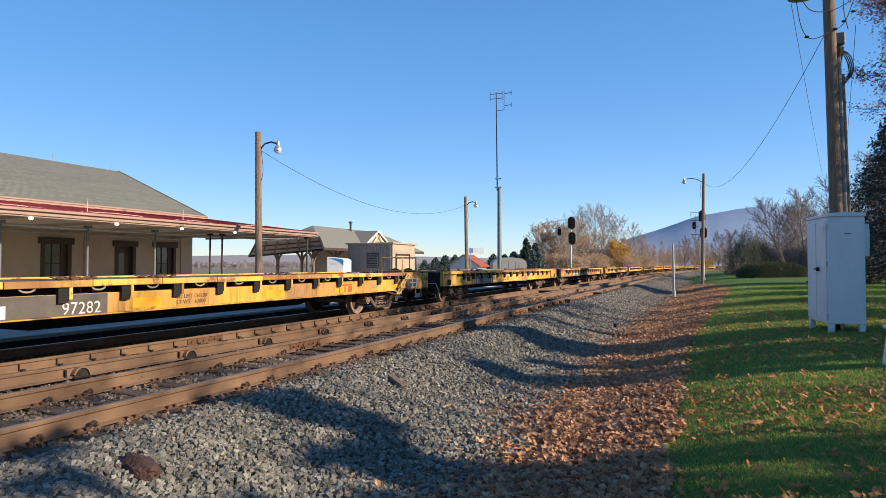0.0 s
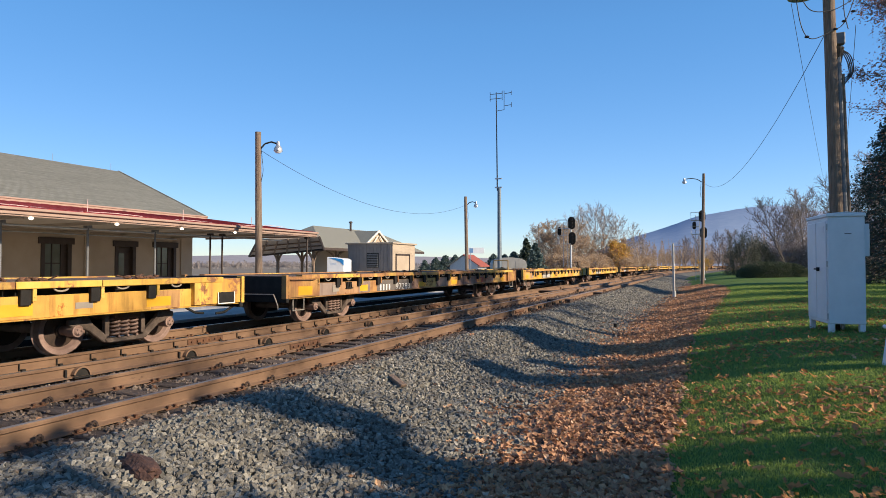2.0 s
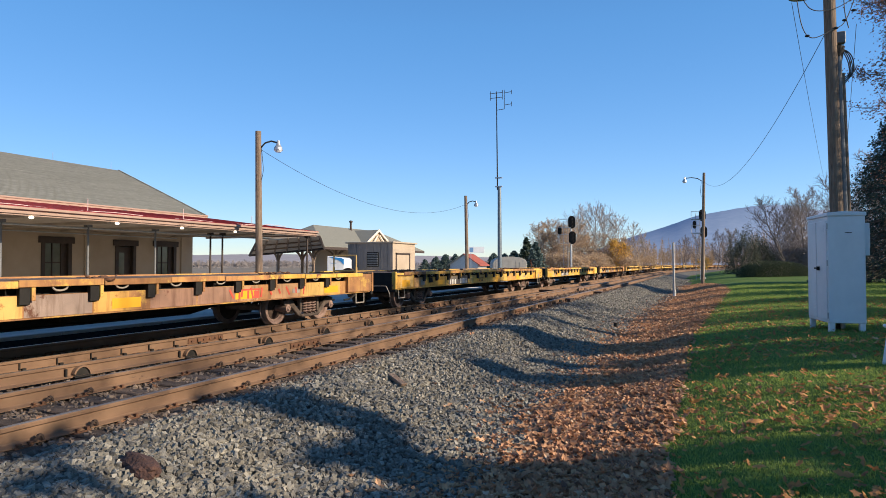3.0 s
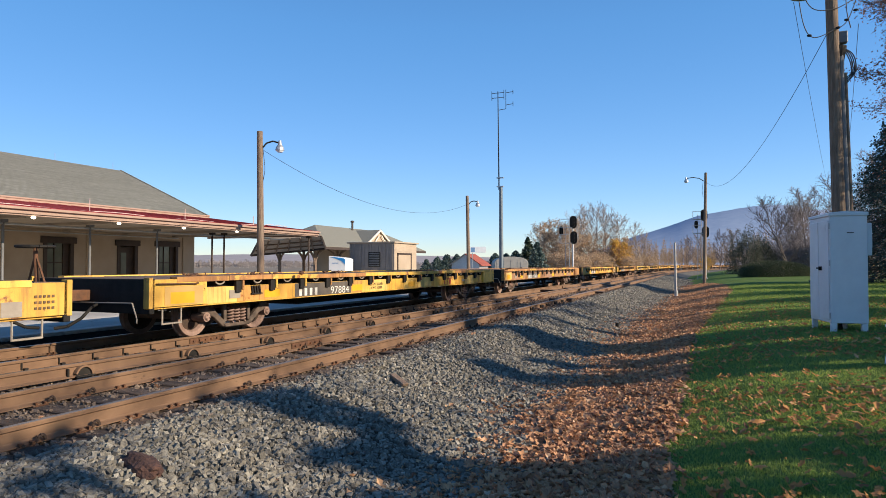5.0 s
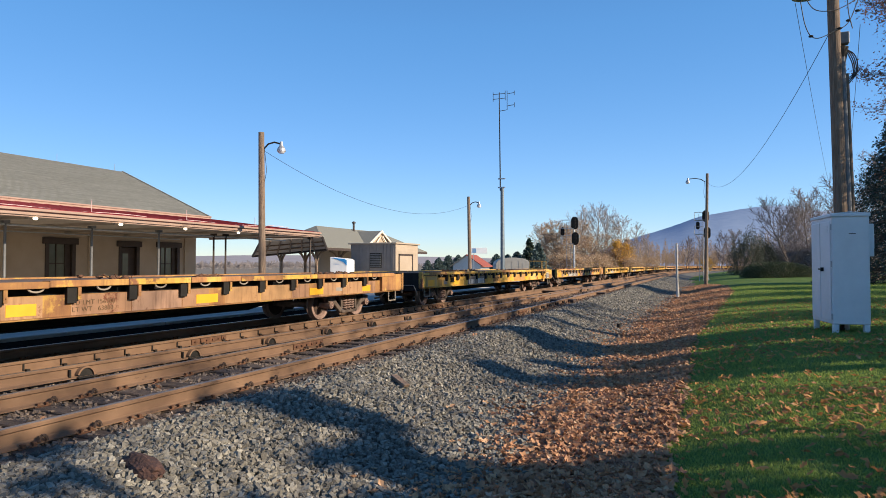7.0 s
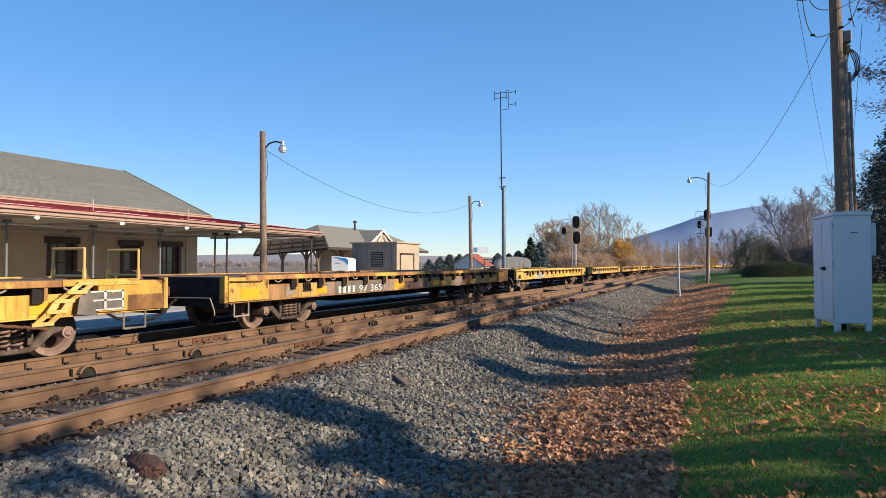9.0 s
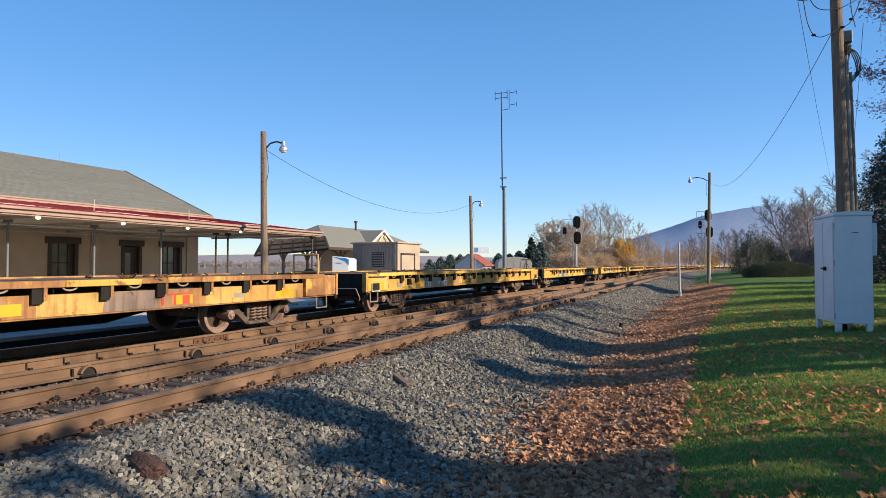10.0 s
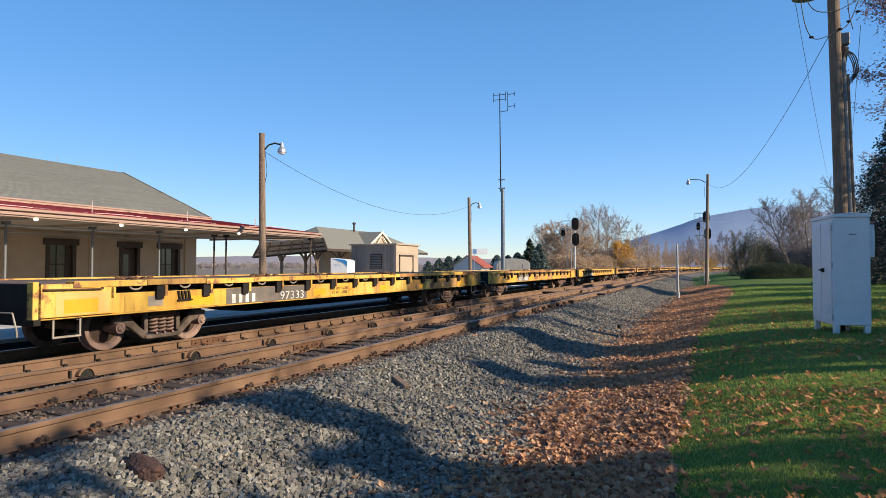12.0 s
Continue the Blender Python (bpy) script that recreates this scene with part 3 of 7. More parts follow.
def truck_meshes():
    bm = bmesh.new()
    for sx in (1,):
        x0, x1 = 0.99, 1.08
        for sy in (-1, 1):
            prism(bm, [(sy * 0.3, 0.15), (sy * 0.4, 0.155), (sy * 0.66, 0.36), (sy * 0.98, 0.46), (sy * 0.98, 0.55), (sy * 0.68, 0.6), (sy * 0.58, 0.45), (sy * 0.36, 0.27)], x0, x1, "x")
        prism(bm, [(-0.72, 0.57), (0.72, 0.57), (0.5, 0.66), (-0.5, 0.66)], x0, x1, "x")
        prism(bm, [(-0.34, 0.14), (0.34, 0.14), (0.4, 0.21), (-0.4, 0.21)], x0 - 0.02, x1 + 0.02, "x")
        for sy in (-1, 1):
            prism(bm, [(sy * 0.3, 0.24), (sy * 0.38, 0.24), (sy * 0.38, 0.66), (sy * 0.3, 0.66)], x0, x1, "x")
    side = mesh_of(bm, "truck_frame", M_truck, bevel=0.012)
    # one coil spring, swept along a helix
    bm = bmesh.new()
    n, turns, rings = 10, 5.5, []
    for i in range(int(n * turns) + 1):
        a = 6.2832 * i / n
        mid = Vector((math.cos(a), math.sin(a), 0))
        rings.append([bm.verts.new(mid * (0.07 + 0.02 * math.cos(q)) + Vector((0, 0, 0.215 + 0.34 * i / (n * turns) + 0.02 * math.sin(q)))) for q in (0, 1.257, 2.513, 3.77, 5.027)])
    for r0, r1 in zip(rings, rings[1:]):
        for j in range(5):
            bm.faces.new((r0[j], r0[(j + 1) % 5], r1[(j + 1) % 5], r1[j]))
    bmesh.ops.recalc_face_normals(bm, faces=bm.faces[:])
    spring = mesh_of(bm, "spring", M_wheel, smooth=True)
    bm = bmesh.new()
    box(bm, -1.14, 1.14, -0.24, 0.24, 0.5, 0.68)
    box(bm, -0.35, 0.35, -0.35, 0.35, 0.68, 0.74)
    bolster = mesh_of(bm, "bolster", M_rust, bevel=0.02)
    bm = bmesh.new()
    for sy in (1,):
        for sx in (-1, 1):
            box(bm, sx * 0.72 - 0.06, sx * 0.72 + 0.06, sy * 0.865 + (-0.44 if sy > 0 else 0.38), sy * 0.865 + (-0.38 if sy > 0 else 0.44), 0.28, 0.62)
        box(bm, -0.75, 0.75, sy * 0.42 - 0.04, sy * 0.42 + 0.04, 0.32, 0.4)
    brake = mesh_of(bm, "brake_beam", M_black, bevel=0.01)
    return side, spring, bolster, brake


WHEELSET = wheelset_meshes()
TRUCK = truck_meshes()
HALF = 1.5


M_letter = material("white_lettering", [rgb(0.36, 0.33, 0.29), rgb(0.62, 0.6, 0.55), rgb(0.68, 0.66, 0.6)], 5, rough=0.7, bump=0)
M_patch = material("grey_repaint_patch", [rgb(0.075, 0.07, 0.065), rgb(0.17, 0.14, 0.115)], 3, rough=0.7, bump=0.1, rand=0.35)
M_decal = material("bright_yellow_decal", [rgb(0.648, 0.306, 0.0135), rgb(0.72, 0.378, 0.018)], 3, rough=0.5, bump=0)
M_pale = material("pale_yellow_patch", [rgb(0.51, 0.306, 0.085), rgb(0.578, 0.374, 0.128)], 2, rough=0.6, bump=0.05, rand=0.2)
M_stencil = material("dim_stencil", [rgb(0.1, 0.06, 0.03), rgb(0.17, 0.1, 0.05)], 3, rough=0.8, bump=0)
M_redmark = material("faded_red_mark", [rgb(0.42, 0.05, 0.03), rgb(0.5, 0.08, 0.04)], 3, rough=0.7, bump=0)
M_plate = material("dull_plate", [rgb(0.24, 0.2, 0.16), rgb(0.33, 0.29, 0.24)], 5, rough=0.6, bump=0.1)


def panel_paint(name, tones, rust):
    """Weathered paint whose tone differs from panel to panel, with streaks and rust at its edges."""
    m = material(name, [rgb(0.62, 0.62, 0.62), rgb(0.85, 0.85, 0.85), rgb(1, 1, 1)], 2.2, rough=0.7, bump=0.15, spots=rgb(*rust), spot_scale=2.6, spot_at=0.6, rand=0.06, streak=rgb(0.2, 0.1, 0.05))
    nt = m.node_tree
    bsdf = nt.nodes["Principled BSDF"]
    col = bsdf.inputs["Base Color"].links[0].from_socket
    info, pick, mul = nt.nodes.new("ShaderNodeObjectInfo"), nt.nodes.new("ShaderNodeValToRGB"), nt.nodes.new("ShaderNodeMix")
    pick.color_ramp.interpolation = "CONSTANT"
    el = pick.color_ramp.elements
    while len(el) < len(tones):
        el.new(0.5)
    for i, c in enumerate(tones):
        el[i].position, el[i].color = i / len(tones), rgb(*c)
    mul.data_type, mul.blend_type = "RGBA", "MULTIPLY"
    mul.inputs[0].default_value = 1.0
    nt.links.new(info.outputs["Random"], pick.inputs[0])
    nt.links.new(col, mul.inputs[6])
    nt.links.new(pick.outputs[0], mul.inputs[7])
    nt.links.new(mul.outputs[2], bsdf.inputs["Base Color"])
    return m


M_panel = panel_paint("patchwork_yellow_paint", ((0.696, 0.426, 0.0696), (0.644, 0.348, 0.0478), (0.557, 0.296, 0.0783), (0.731, 0.496, 0.139), (0.679, 0.383, 0.0522), (0.479, 0.261, 0.0957), (0.696, 0.444, 0.0957), (0.609, 0.331, 0.0609)), (0.435, 0.209, 0.087))
M_panelrust = panel_paint("patchwork_rusty_paint", ((0.374, 0.204, 0.111), (0.425, 0.238, 0.102), (0.306, 0.17, 0.111), (0.629, 0.391, 0.111), (0.357, 0.212, 0.136), (0.561, 0.306, 0.0765), (0.281, 0.204, 0.162), (0.408, 0.23, 0.111)), (0.357, 0.17, 0.0935))
SILL_LO, TOP = 0.645, 1.155


def swept(bm, outline, x0, x1):
    prism(bm, outline, x0, x1, "x")


CAR = {}
# side sill plate with a lower flange
bm = bmesh.new()
box(bm, HALF - 0.12, HALF - 0.085, 0.0, CAR_L, SILL_LO, 0.955)
box(bm, HALF - 0.15, HALF - 0.1, 0.0, CAR_L, 0.935, 0.955)
box(bm, HALF - 0.12, HALF - 0.03, 0.0, CAR_L, SILL_LO - 0.018, SILL_LO)
CAR["side_sill"] = bm
# top chord that overhangs the sill, in welded lengths
bm = bmesh.new()
box(bm, HALF - 0.16, HALF + 0.012, 0.55, CAR_L - 0.55, 1.06, TOP)
CAR["top_chord"] = bm
bm = bmesh.new()
box(bm, HALF - 0.16, HALF + 0.012, 0.004, (CAR_L - 1.1) / 13 - 0.006, 1.06, TOP)
CAR["chord_length"] = bm
# plates at the ends, flush with the chord
bm = bmesh.new()
box(bm, HALF - 0.12, HALF, 0.0, 1.25, 0.66, 1.12)
box(bm, HALF - 0.12, HALF + 0.01, -0.02, 0.06, SILL_LO, TOP)
CAR["end_plate"] = bm
# fish-belly centre sill
bm = bmesh.new()
for x in (-0.34, 0.3):
    swept(bm, [(0.2, 0.66), (3.9, 0.66), (5.4, 0.41), (CAR_L - 5.4, 0.41), (CAR_L - 3.9, 0.66), (CAR_L - 0.2, 0.66), (CAR_L - 0.2, 1.02), (0.2, 1.02)], x, x + 0.04)
swept(bm, [(3.9, 0.66), (5.4, 0.41), (CAR_L - 5.4, 0.41), (CAR_L - 3.9, 0.66), (CAR_L - 3.9, 0.63), (CAR_L - 5.4, 0.38), (5.4, 0.38), (3.9, 0.63)], -0.42, 0.42)
for k in range(11):
    y = 1.2 + k * (CAR_L - 2.4) / 10
    box(bm, -1.38, 1.38, y - 0.04, y + 0.04, 0.78, 1.04)
tube(bm, (-0.9, 6.6, 0.62), (-0.9, 8.2, 0.62), 0.2, n=12)
box(bm, 0.45, 0.8, 9.2, 9.7, 0.5, 0.85)
tube(bm, (0.7, 3.6, 0.6), (0.7, 12.5, 0.6), 0.025, n=6)
CAR["centre_sill"] = bm
# black plates added behind the chord gap to stand for its shade
bm = bmesh.new()
for sx in (-1, 1):
    box(bm, sx * 1.22 - 0.03, sx * 1.22 + 0.03, 0.3, CAR_L - 0.3, 0.9, 1.06)
CAR["deck_stringer"] = bm
# stake pocket: box blackened as shade, under the chord beside a narrow bracket
bm = bmesh.new()
box(bm, -0.06, 0.02, -0.085, 0.06, 0.83, 1.06)
CAR["stake_pocket"] = bm
bm = bmesh.new()
box(bm, -0.06, 0.045, 0.06, 0.115, 0.88, 1.06)
tube(bm, (0.04, 0.088, 0.94), (0.055, 0.088, 0.94), 0.014, n=6)
CAR["pocket_bracket"] = bm
bm = bmesh.new()
for a in range(6):
    t0, t1 = math.pi * (1 + a / 6), math.pi * (1 + (a + 1) / 6)
    tube(bm, (0, 0.11 * math.cos(t0), 1.06 + 0.055 * math.sin(t0)), (0, 0.11 * math.cos(t1), 1.06 + 0.055 * math.sin(t1)), 0.014, n=6)
CAR["tie_down_ring"] = bm
# end: sill and end box, blackened as their unlit face; uncoupling lever
bm = bmesh.new()
box(bm, -HALF, HALF, 0.0, 0.1, 0.56, 1.13)
box(bm, -HALF + 0.1, HALF - 0.1, 0.1, 0.7, 0.7, 1.1)
CAR["end_sill"] = bm
bm = bmesh.new()
tube(bm, (-1.2, -0.08, 0.95), (-0.55, -0.08, 0.95), 0.014, n=6)
for x in (-1.2, -0.55):
    tube(bm, (x, -0.08, 0.95), (x, 0.02, 0.95), 0.014, n=6)
CAR["grab_iron"] = bm
bm = bmesh.new()
for y in (0.32, 0.72):
    tube(bm, (HALF - 0.07, y, 0.36), (HALF - 0.07, y, 0.68), 0.015, n=6)
tube(bm, (HALF - 0.07, 0.31, 0.37), (HALF - 0.07, 0.73, 0.37), 0.017, n=6)
CAR["step"] = bm
bm = bmesh.new()
for y0, y1, z in ((0.12, 1.0, 1.05),):
    tube(bm, (HALF + 0.05, y0, z), (HALF + 0.05, y1, z - 0.01), 0.013, n=6)
    for y in (y0, y1):
        tube(bm, (HALF + 0.05, y, z), (HALF - 0.02, y, z), 0.013, n=6)
CAR["side_grab"] = bm
bm = bmesh.new()
box(bm, -0.11, 0.11, -0.5, 0.4, 0.76, 0.94)
box(bm, -0.17, 0.06, -0.68, -0.42, 0.72, 0.98)
box(bm, -0.17, -0.1, -0.74, -0.6, 0.74, 0.96)
CAR["coupler"] = bm
bm = bmesh.new()
pts = [Vector((0.3, 0.1, 0.74)), Vector((0.32, -0.12, 0.66)), Vector((0.3, -0.3, 0.48)), Vector((0.24, -0.5, 0.36)), Vector((0.15, -0.66, 0.34))]
for a, b in zip(pts, pts[1:]):
    tube(bm, a, b, 0.028, n=8)
CAR["air_hose"] = bm
bm = bmesh.new()
tube(bm, (-1.2, -0.12, 0.72), (1.25, -0.12, 0.74), 0.014, n=6)
tube(bm, (1.25, -0.12, 0.74), (1.38, -0.14, 0.5), 0.014, n=6)
tube(bm, (1.38, -0.14, 0.5), (1.38, -0.14, 0.42), 0.014, n=6)
CAR["uncoupling_lever"] = bm
MAT_OF = {"side_sill": None, "top_chord": None, "chord_length": None, "end_plate": None, "centre_sill": M_black, "deck_stringer": M_black, "stake_pocket": M_black, "pocket_bracket": None, "tie_down_ring": M_plate, "end_sill": M_black, "grab_iron": M_galv,
          "step": M_plate, "side_grab": M_rust, "coupler": M_rust, "air_hose": M_black, "uncoupling_lever": M_plate}
for key in list(CAR):
    CAR[key] = mesh_of(CAR[key], key, MAT_OF[key] or M_yellow, bevel=0.0 if key in ("grab_iron", "step", "tie_down_ring") else 0.006)
RUSTED = {}
for key in ("side_sill", "top_chord", "chord_length", "end_plate", "pocket_bracket"):
    RUSTED[key] = CAR[key].copy()
    RUSTED[key].materials.clear()
    RUSTED[key].materials.append(M_rustpaint)
bm = bmesh.new()
n_pl = 54
rows_z = [(0.1 + (k + e) * (CAR_L - 0.2) / n_pl, 1.12 + 0.014 * random.random() - (0.02 if e in (0.0, 0.97) else 0)) for k in range(n_pl) for e in (0.0, 0.03, 0.94, 0.97)]
prism(bm, [(0.1, 1.06), *rows_z, (CAR_L - 0.1, 1.06)], -1.34, 1.34, "x")
CAR["deck"] = mesh_of(bm, "deck", M_deck)
# loose lashing gear lying on the deck
HEAPS = []
for sd in range(3):
    bm = bmesh.new()
    r2 = random.Random(90 + sd)
    for _ in range(9):
        lump(bm, r2.uniform(0.03, 0.075), (1.6, 1.3, 0.8), seed=r2.random() * 50, rough=0.7, sub=1, at=(r2.gauss(0, 0.1), r2.gauss(0, 0.3), r2.uniform(0.02, 0.08)))
    for _ in range(4):
        a = Vector((r2.gauss(0, 0.1), r2.gauss(0, 0.3), 0.03))
        tube(bm, a, a + Vector((r2.gauss(0, 0.12), r2.gauss(0, 0.2), r2.uniform(0.02, 0.1))), 0.016, n=5)
    HEAPS.append(mesh_of(bm, "lashing_gear", M_rust))

PANELS = [0]


def panel(car, name, y0, y1, z0, z1, mat, off=0.004, label=""):
    """A thin painted patch, decal or plate on the side sill."""
    bm = bmesh.new()
    x = HALF - 0.085 if y0 > 1.25 else HALF
    if y1 > CAR_L - 1.25:
        x = HALF
    PANELS[0] += 1
    off += 0.00006 * (PANELS[0] % 29)
    box(bm, x + off - 0.003, x + off, y0, y1, z0, z1)
    return part(name, bm, mat, car, label)


SILL_PANEL = {}
for worn in (False, True):
    SILL_PANEL[worn] = []
    for low, wide in ((0.65, 1.0), (0.65, 1.0), (0.65, 0.62)):
        bm = bmesh.new()
        box(bm, HALF - 0.084, HALF - 0.0825, 0.01, POCKET_STEP * wide - 0.012, low, 0.95)
        SILL_PANEL[worn].append(mesh_of(bm, "sill_panel", M_panelrust if worn else M_panel))


def lettered(car, body, y, z, size, mat, off=0.009, width=0.0):
    me = text_mesh(body, size, mat)
    if width:
        xs = [v.co.x for v in me.vertices]
        squeeze = width / (max(xs) - min(xs))
        for v in me.vertices:
            v.co.x = (v.co.x - min(xs)) * squeeze
    m = Matrix.Translation((HALF - 0.085 + off, y, z)) @ pose(0, 0, 0, 90, 0, 90)
    if size < 0.2:
        put("stencil", me, car, m)["kind"] = "stuff"
        return
    # each character is a part of its own
    bm = bmesh.new()
    bm.from_mesh(me)
    left = set(bm.faces)
    while left:
        todo, island = [left.pop()], []
        while todo:
            f = todo.pop()
            island.append(f)
            for v in f.verts:
                for g in v.link_faces:
                    if g in left:
                        left.discard(g)
                        todo.append(g)
        one, seen = bmesh.new(), {}
        for f in island:
            one.faces.new([seen.setdefault(v, None) or seen.update({v: one.verts.new(v.co)}) or seen[v] for v in f.verts])
        put("character", mesh_of(one, "character", mat), car, m)
    bm.free()


def mark_bars(car, y0, y1, z, h, mat, n=4):
    """The owner's initials, as plain bars of their size."""
    w = (y1 - y0) / n
    for i in range(n):
        panel(car, "mark_bar", y0 + i * w, y0 + i * w + w * 0.5, z, z + h, mat, 0.008)


# number painted on each car that passes close by; stencils read beside it
# car: initials from, to; number from, to
LAYOUT = {-1: (3.7, 4.53, 5.2, 5.8), 0: (3.2, 4.0, 4.4, 5.5), 1: (4.3, 5.0, 5.26, 6.2), 3: (4.1, 4.9, 5.36, 6.18), 4: (4.4, 5.03, 5.4, 6.07), 6: (3.96, 4.83, 4.93, 6.12), 7: (3.72, 4.33, 4.8, 5.62), 8: (3.83, 4.58, 5.28, 6.1)}
NUMBERS = {-1: "97282", 0: "93149", 1: "97283", 3: "97884", 4: "97441", 6: "97 365", 7: "9 187", 8: "97333"}


def flat_car(k):
    rng = random.Random(500 + k)
    rusty = k in (1, 4, 6) or (k not in NUMBERS and k != 5 and rng.random() < 0.4)
    body = RUSTED if rusty else CAR
    car = thing("flat_car", ("empty heavily rusted" if rusty else "empty weathered") + " yellow railway flat car with wooden deck", "flat car", group="cars of the train")
    for sx in (0, 1):
        m = Matrix() if not sx else pose(0, CAR_L, 0, 0, 0, 180)
        put("side_sill", body["side_sill"], car, m)
        put("end_plate", (CAR if k == 6 else body)["end_plate"], car, m)
        if sx == 0 and k <= 9:
            for i in range(13):
                mixed = RUSTED if rng.random() < (0.8 if rusty else 0.12 if k == 7 else 0.5) else CAR
                put("chord_length", mixed["chord_length"], car, pose(0, 0.55 + i * (CAR_L - 1.1) / 13, rng.uniform(-0.002, 0.002), 0, rng.uniform(-0.3, 0.3), 0))
        else:
            put("top_chord", body["top_chord"], car, m)
        put("end_plate", body["end_plate"], car, m @ Matrix.Translation((0, CAR_L, 0)) @ Matrix.Scale(-1, 4, (0, 1, 0)))
        for i in range(16):
            y = POCKET0 + i * POCKET_STEP
            put("stake_pocket", CAR["stake_pocket"], car, m @ pose(HALF - 0.045, y, 0))
            put("pocket_bracket", body["pocket_bracket"] if rng.random() < 0.7 else RUSTED["pocket_bracket"], car, m @ pose(HALF - 0.045, y, 0))
            if sx == 0 and i < 15:
                put("tie_down_ring", CAR["tie_down_ring"], car, pose(HALF - 0.03, y + 0.5 + rng.uniform(-0.05, 0.05), 0))
        if k <= 9:
            put("side_grab", CAR["side_grab"], car, m)
    for key in ("centre_sill", "deck_stringer", "deck"):
        put(key, CAR[key], car, Matrix())
    for end in (0, 1):
        m = pose(0, 0.0, 0) if not end else pose(0, CAR_L, 0, 0, 0, 180)
        for key in ("end_sill", "grab_iron", "coupler", "air_hose", "uncoupling_lever"):
            if k <= 12 or key in ("end_sill", "coupler"):
                put(key, CAR[key], car, m)
        if k:
            put("step", CAR["step"], car, pose(0, 0 if not end else CAR_L - 1.08, 0))
        tr = put("truck", TRUCK[2], car, pose(0, TRUCK_AT[end], 0))
        for turn_z in (0, 180):
            put("side_frame", TRUCK[0], tr, pose(0, 0, 0, 0, 0, turn_z))
            for y in (-0.17, 0.0, 0.17):
                if k <= 9 or (y == 0 and turn_z == 0):
                    put("spring", TRUCK[1], tr, pose(0, 0, 0, 0, 0, turn_z) @ pose(1.03, y, 0))
        if k <= 9:
            put("brake_beam", TRUCK[3], tr, Matrix())
            put("brake_beam", TRUCK[3], tr, pose(0, 0, 0, 0, 0, 180))
    sets = [put("wheelset", WHEELSET, car, pose(0, c + o, WHEEL_R)) for c in TRUCK_AT for o in (-0.865, 0.865)]
    if k > 14:
        return car, sets
    # markings
    panel(car, "reflector", 0.42, 0.95, 0.7, 0.9, M_decal, 0.004, "orange-yellow reflective decal")
    if not rusty or k == 4:
        panel(car, "paint_patch", 0.3, 1.15, 0.68, 1.0, M_pale, 0.003)
    for i in range(15):
        put("sill_panel", SILL_PANEL[rusty][i % 3], car, pose(0, POCKET0 + i * POCKET_STEP, 0))
    for y in (3.05 + rng.uniform(-0.3, 0.3), 6.4 + rng.uniform(-0.3, 0.6), 9.6, 12.6 + rng.uniform(-0.5, 0.5), CAR_L - 2.2):
        panel(car, "reflector", y, y + rng.uniform(0.38, 0.6), 0.69, 0.85, M_decal, 0.006, "orange-yellow reflective decal")
    mark0, mark1, num0, num1 = LAYOUT.get(k, (4.38, 5.0, 5.36, 6.06))
    panel(car, "paint_patch", mark0 - 0.15, num1 + 0.12, 0.65, 0.95, M_plate if k == 7 else M_patch, 0.005, "grey repainted patch")
    if k in NUMBERS:
        lettered(car, NUMBERS[k], num0, 0.665, 0.25, M_letter, width=num1 - num0)
    else:
        for i in range(5):
            panel(car, "number_bar", num0 + 0.14 * i, num0 + 0.09 + 0.14 * i, 0.68, 0.86, M_letter, 0.008)
    mark_bars(car, mark0, mark1, 0.665, 0.17, M_letter)
    if k in (0, 7):
        lettered(car, "B1", 5.75 if k == 0 else 6.7, 0.7, 0.24, M_letter, width=0.25)
    lettered(car, "LD LMT 156200", 7.26, 0.8, 0.1, M_stencil)
    lettered(car, "LT WT   63800", 7.26, 0.7, 0.1, M_stencil)
    if k in (-1, 1, 3, 6):
        for dy, w, z0, z1 in ((0, 0.72, 0.855, 0.885), (0.09, 0.055, 0.69, 0.85), (0.34, 0.055, 0.69, 0.85), (0.54, 0.16, 0.69, 0.84)):
            panel(car, "red_mark", 12.3 + dy, 12.3 + dy + w, z0, z1, M_redmark, 0.008, "faded red painted mark")
    if k == 1:
        # old spray paint, as plain strokes
        for i in range(9):
            bm = bmesh.new()
            y, h = 12.2 + 0.29 * i, rng.uniform(0.12, 0.24)
            box(bm, HALF - 0.079, HALF - 0.077, -0.025, 0.025, -h / 2, h / 2)
            part("paint_stroke", bm, M_redmark, car, "faded red sprayed stroke").matrix_basis = pose(0, y, 0.8, rng.uniform(-40, 40), 0, 0)
    if k in (-1, 5):
        # bent end ladder hanging along the side
        bent = [(0.02, -2.25, 0.56), (0.06, -2.08, 0.72), (0.02, -1.95, 0.86), (0.07, -1.8, 0.98), (0.04, -1.62, 1.1)]
        rails = []
        for w0, w1 in ((0.0, 0.11), (0.19, 0.3)):
            bm = bmesh.new()
            near = [[bm.verts.new((HALF + x + dx, CAR_L + y + w, z)) for x, y, z in bent] for w in (w0, w1) for dx in (0.0, 0.014)]
            for p, q in ((0, 1), (1, 3), (3, 2), (2, 0)):
                for i in range(len(bent) - 1):
                    bm.faces.new((near[p][i], near[q][i], near[q][i + 1], near[p][i + 1]))
            bmesh.ops.recalc_face_normals(bm, faces=bm.faces[:])
            rails.append(part("ladder_rail", bm, M_pale, car, "bent pale yellow ladder rail"))
        for xa, ya, za in bent:
            bm = bmesh.new()
            box(bm, HALF + xa, HALF + xa + 0.03, CAR_L + ya, CAR_L + ya + 0.3, za - 0.025, za + 0.025)
            part("rung", bm, M_pale, rails[0])
        bm = bmesh.new()
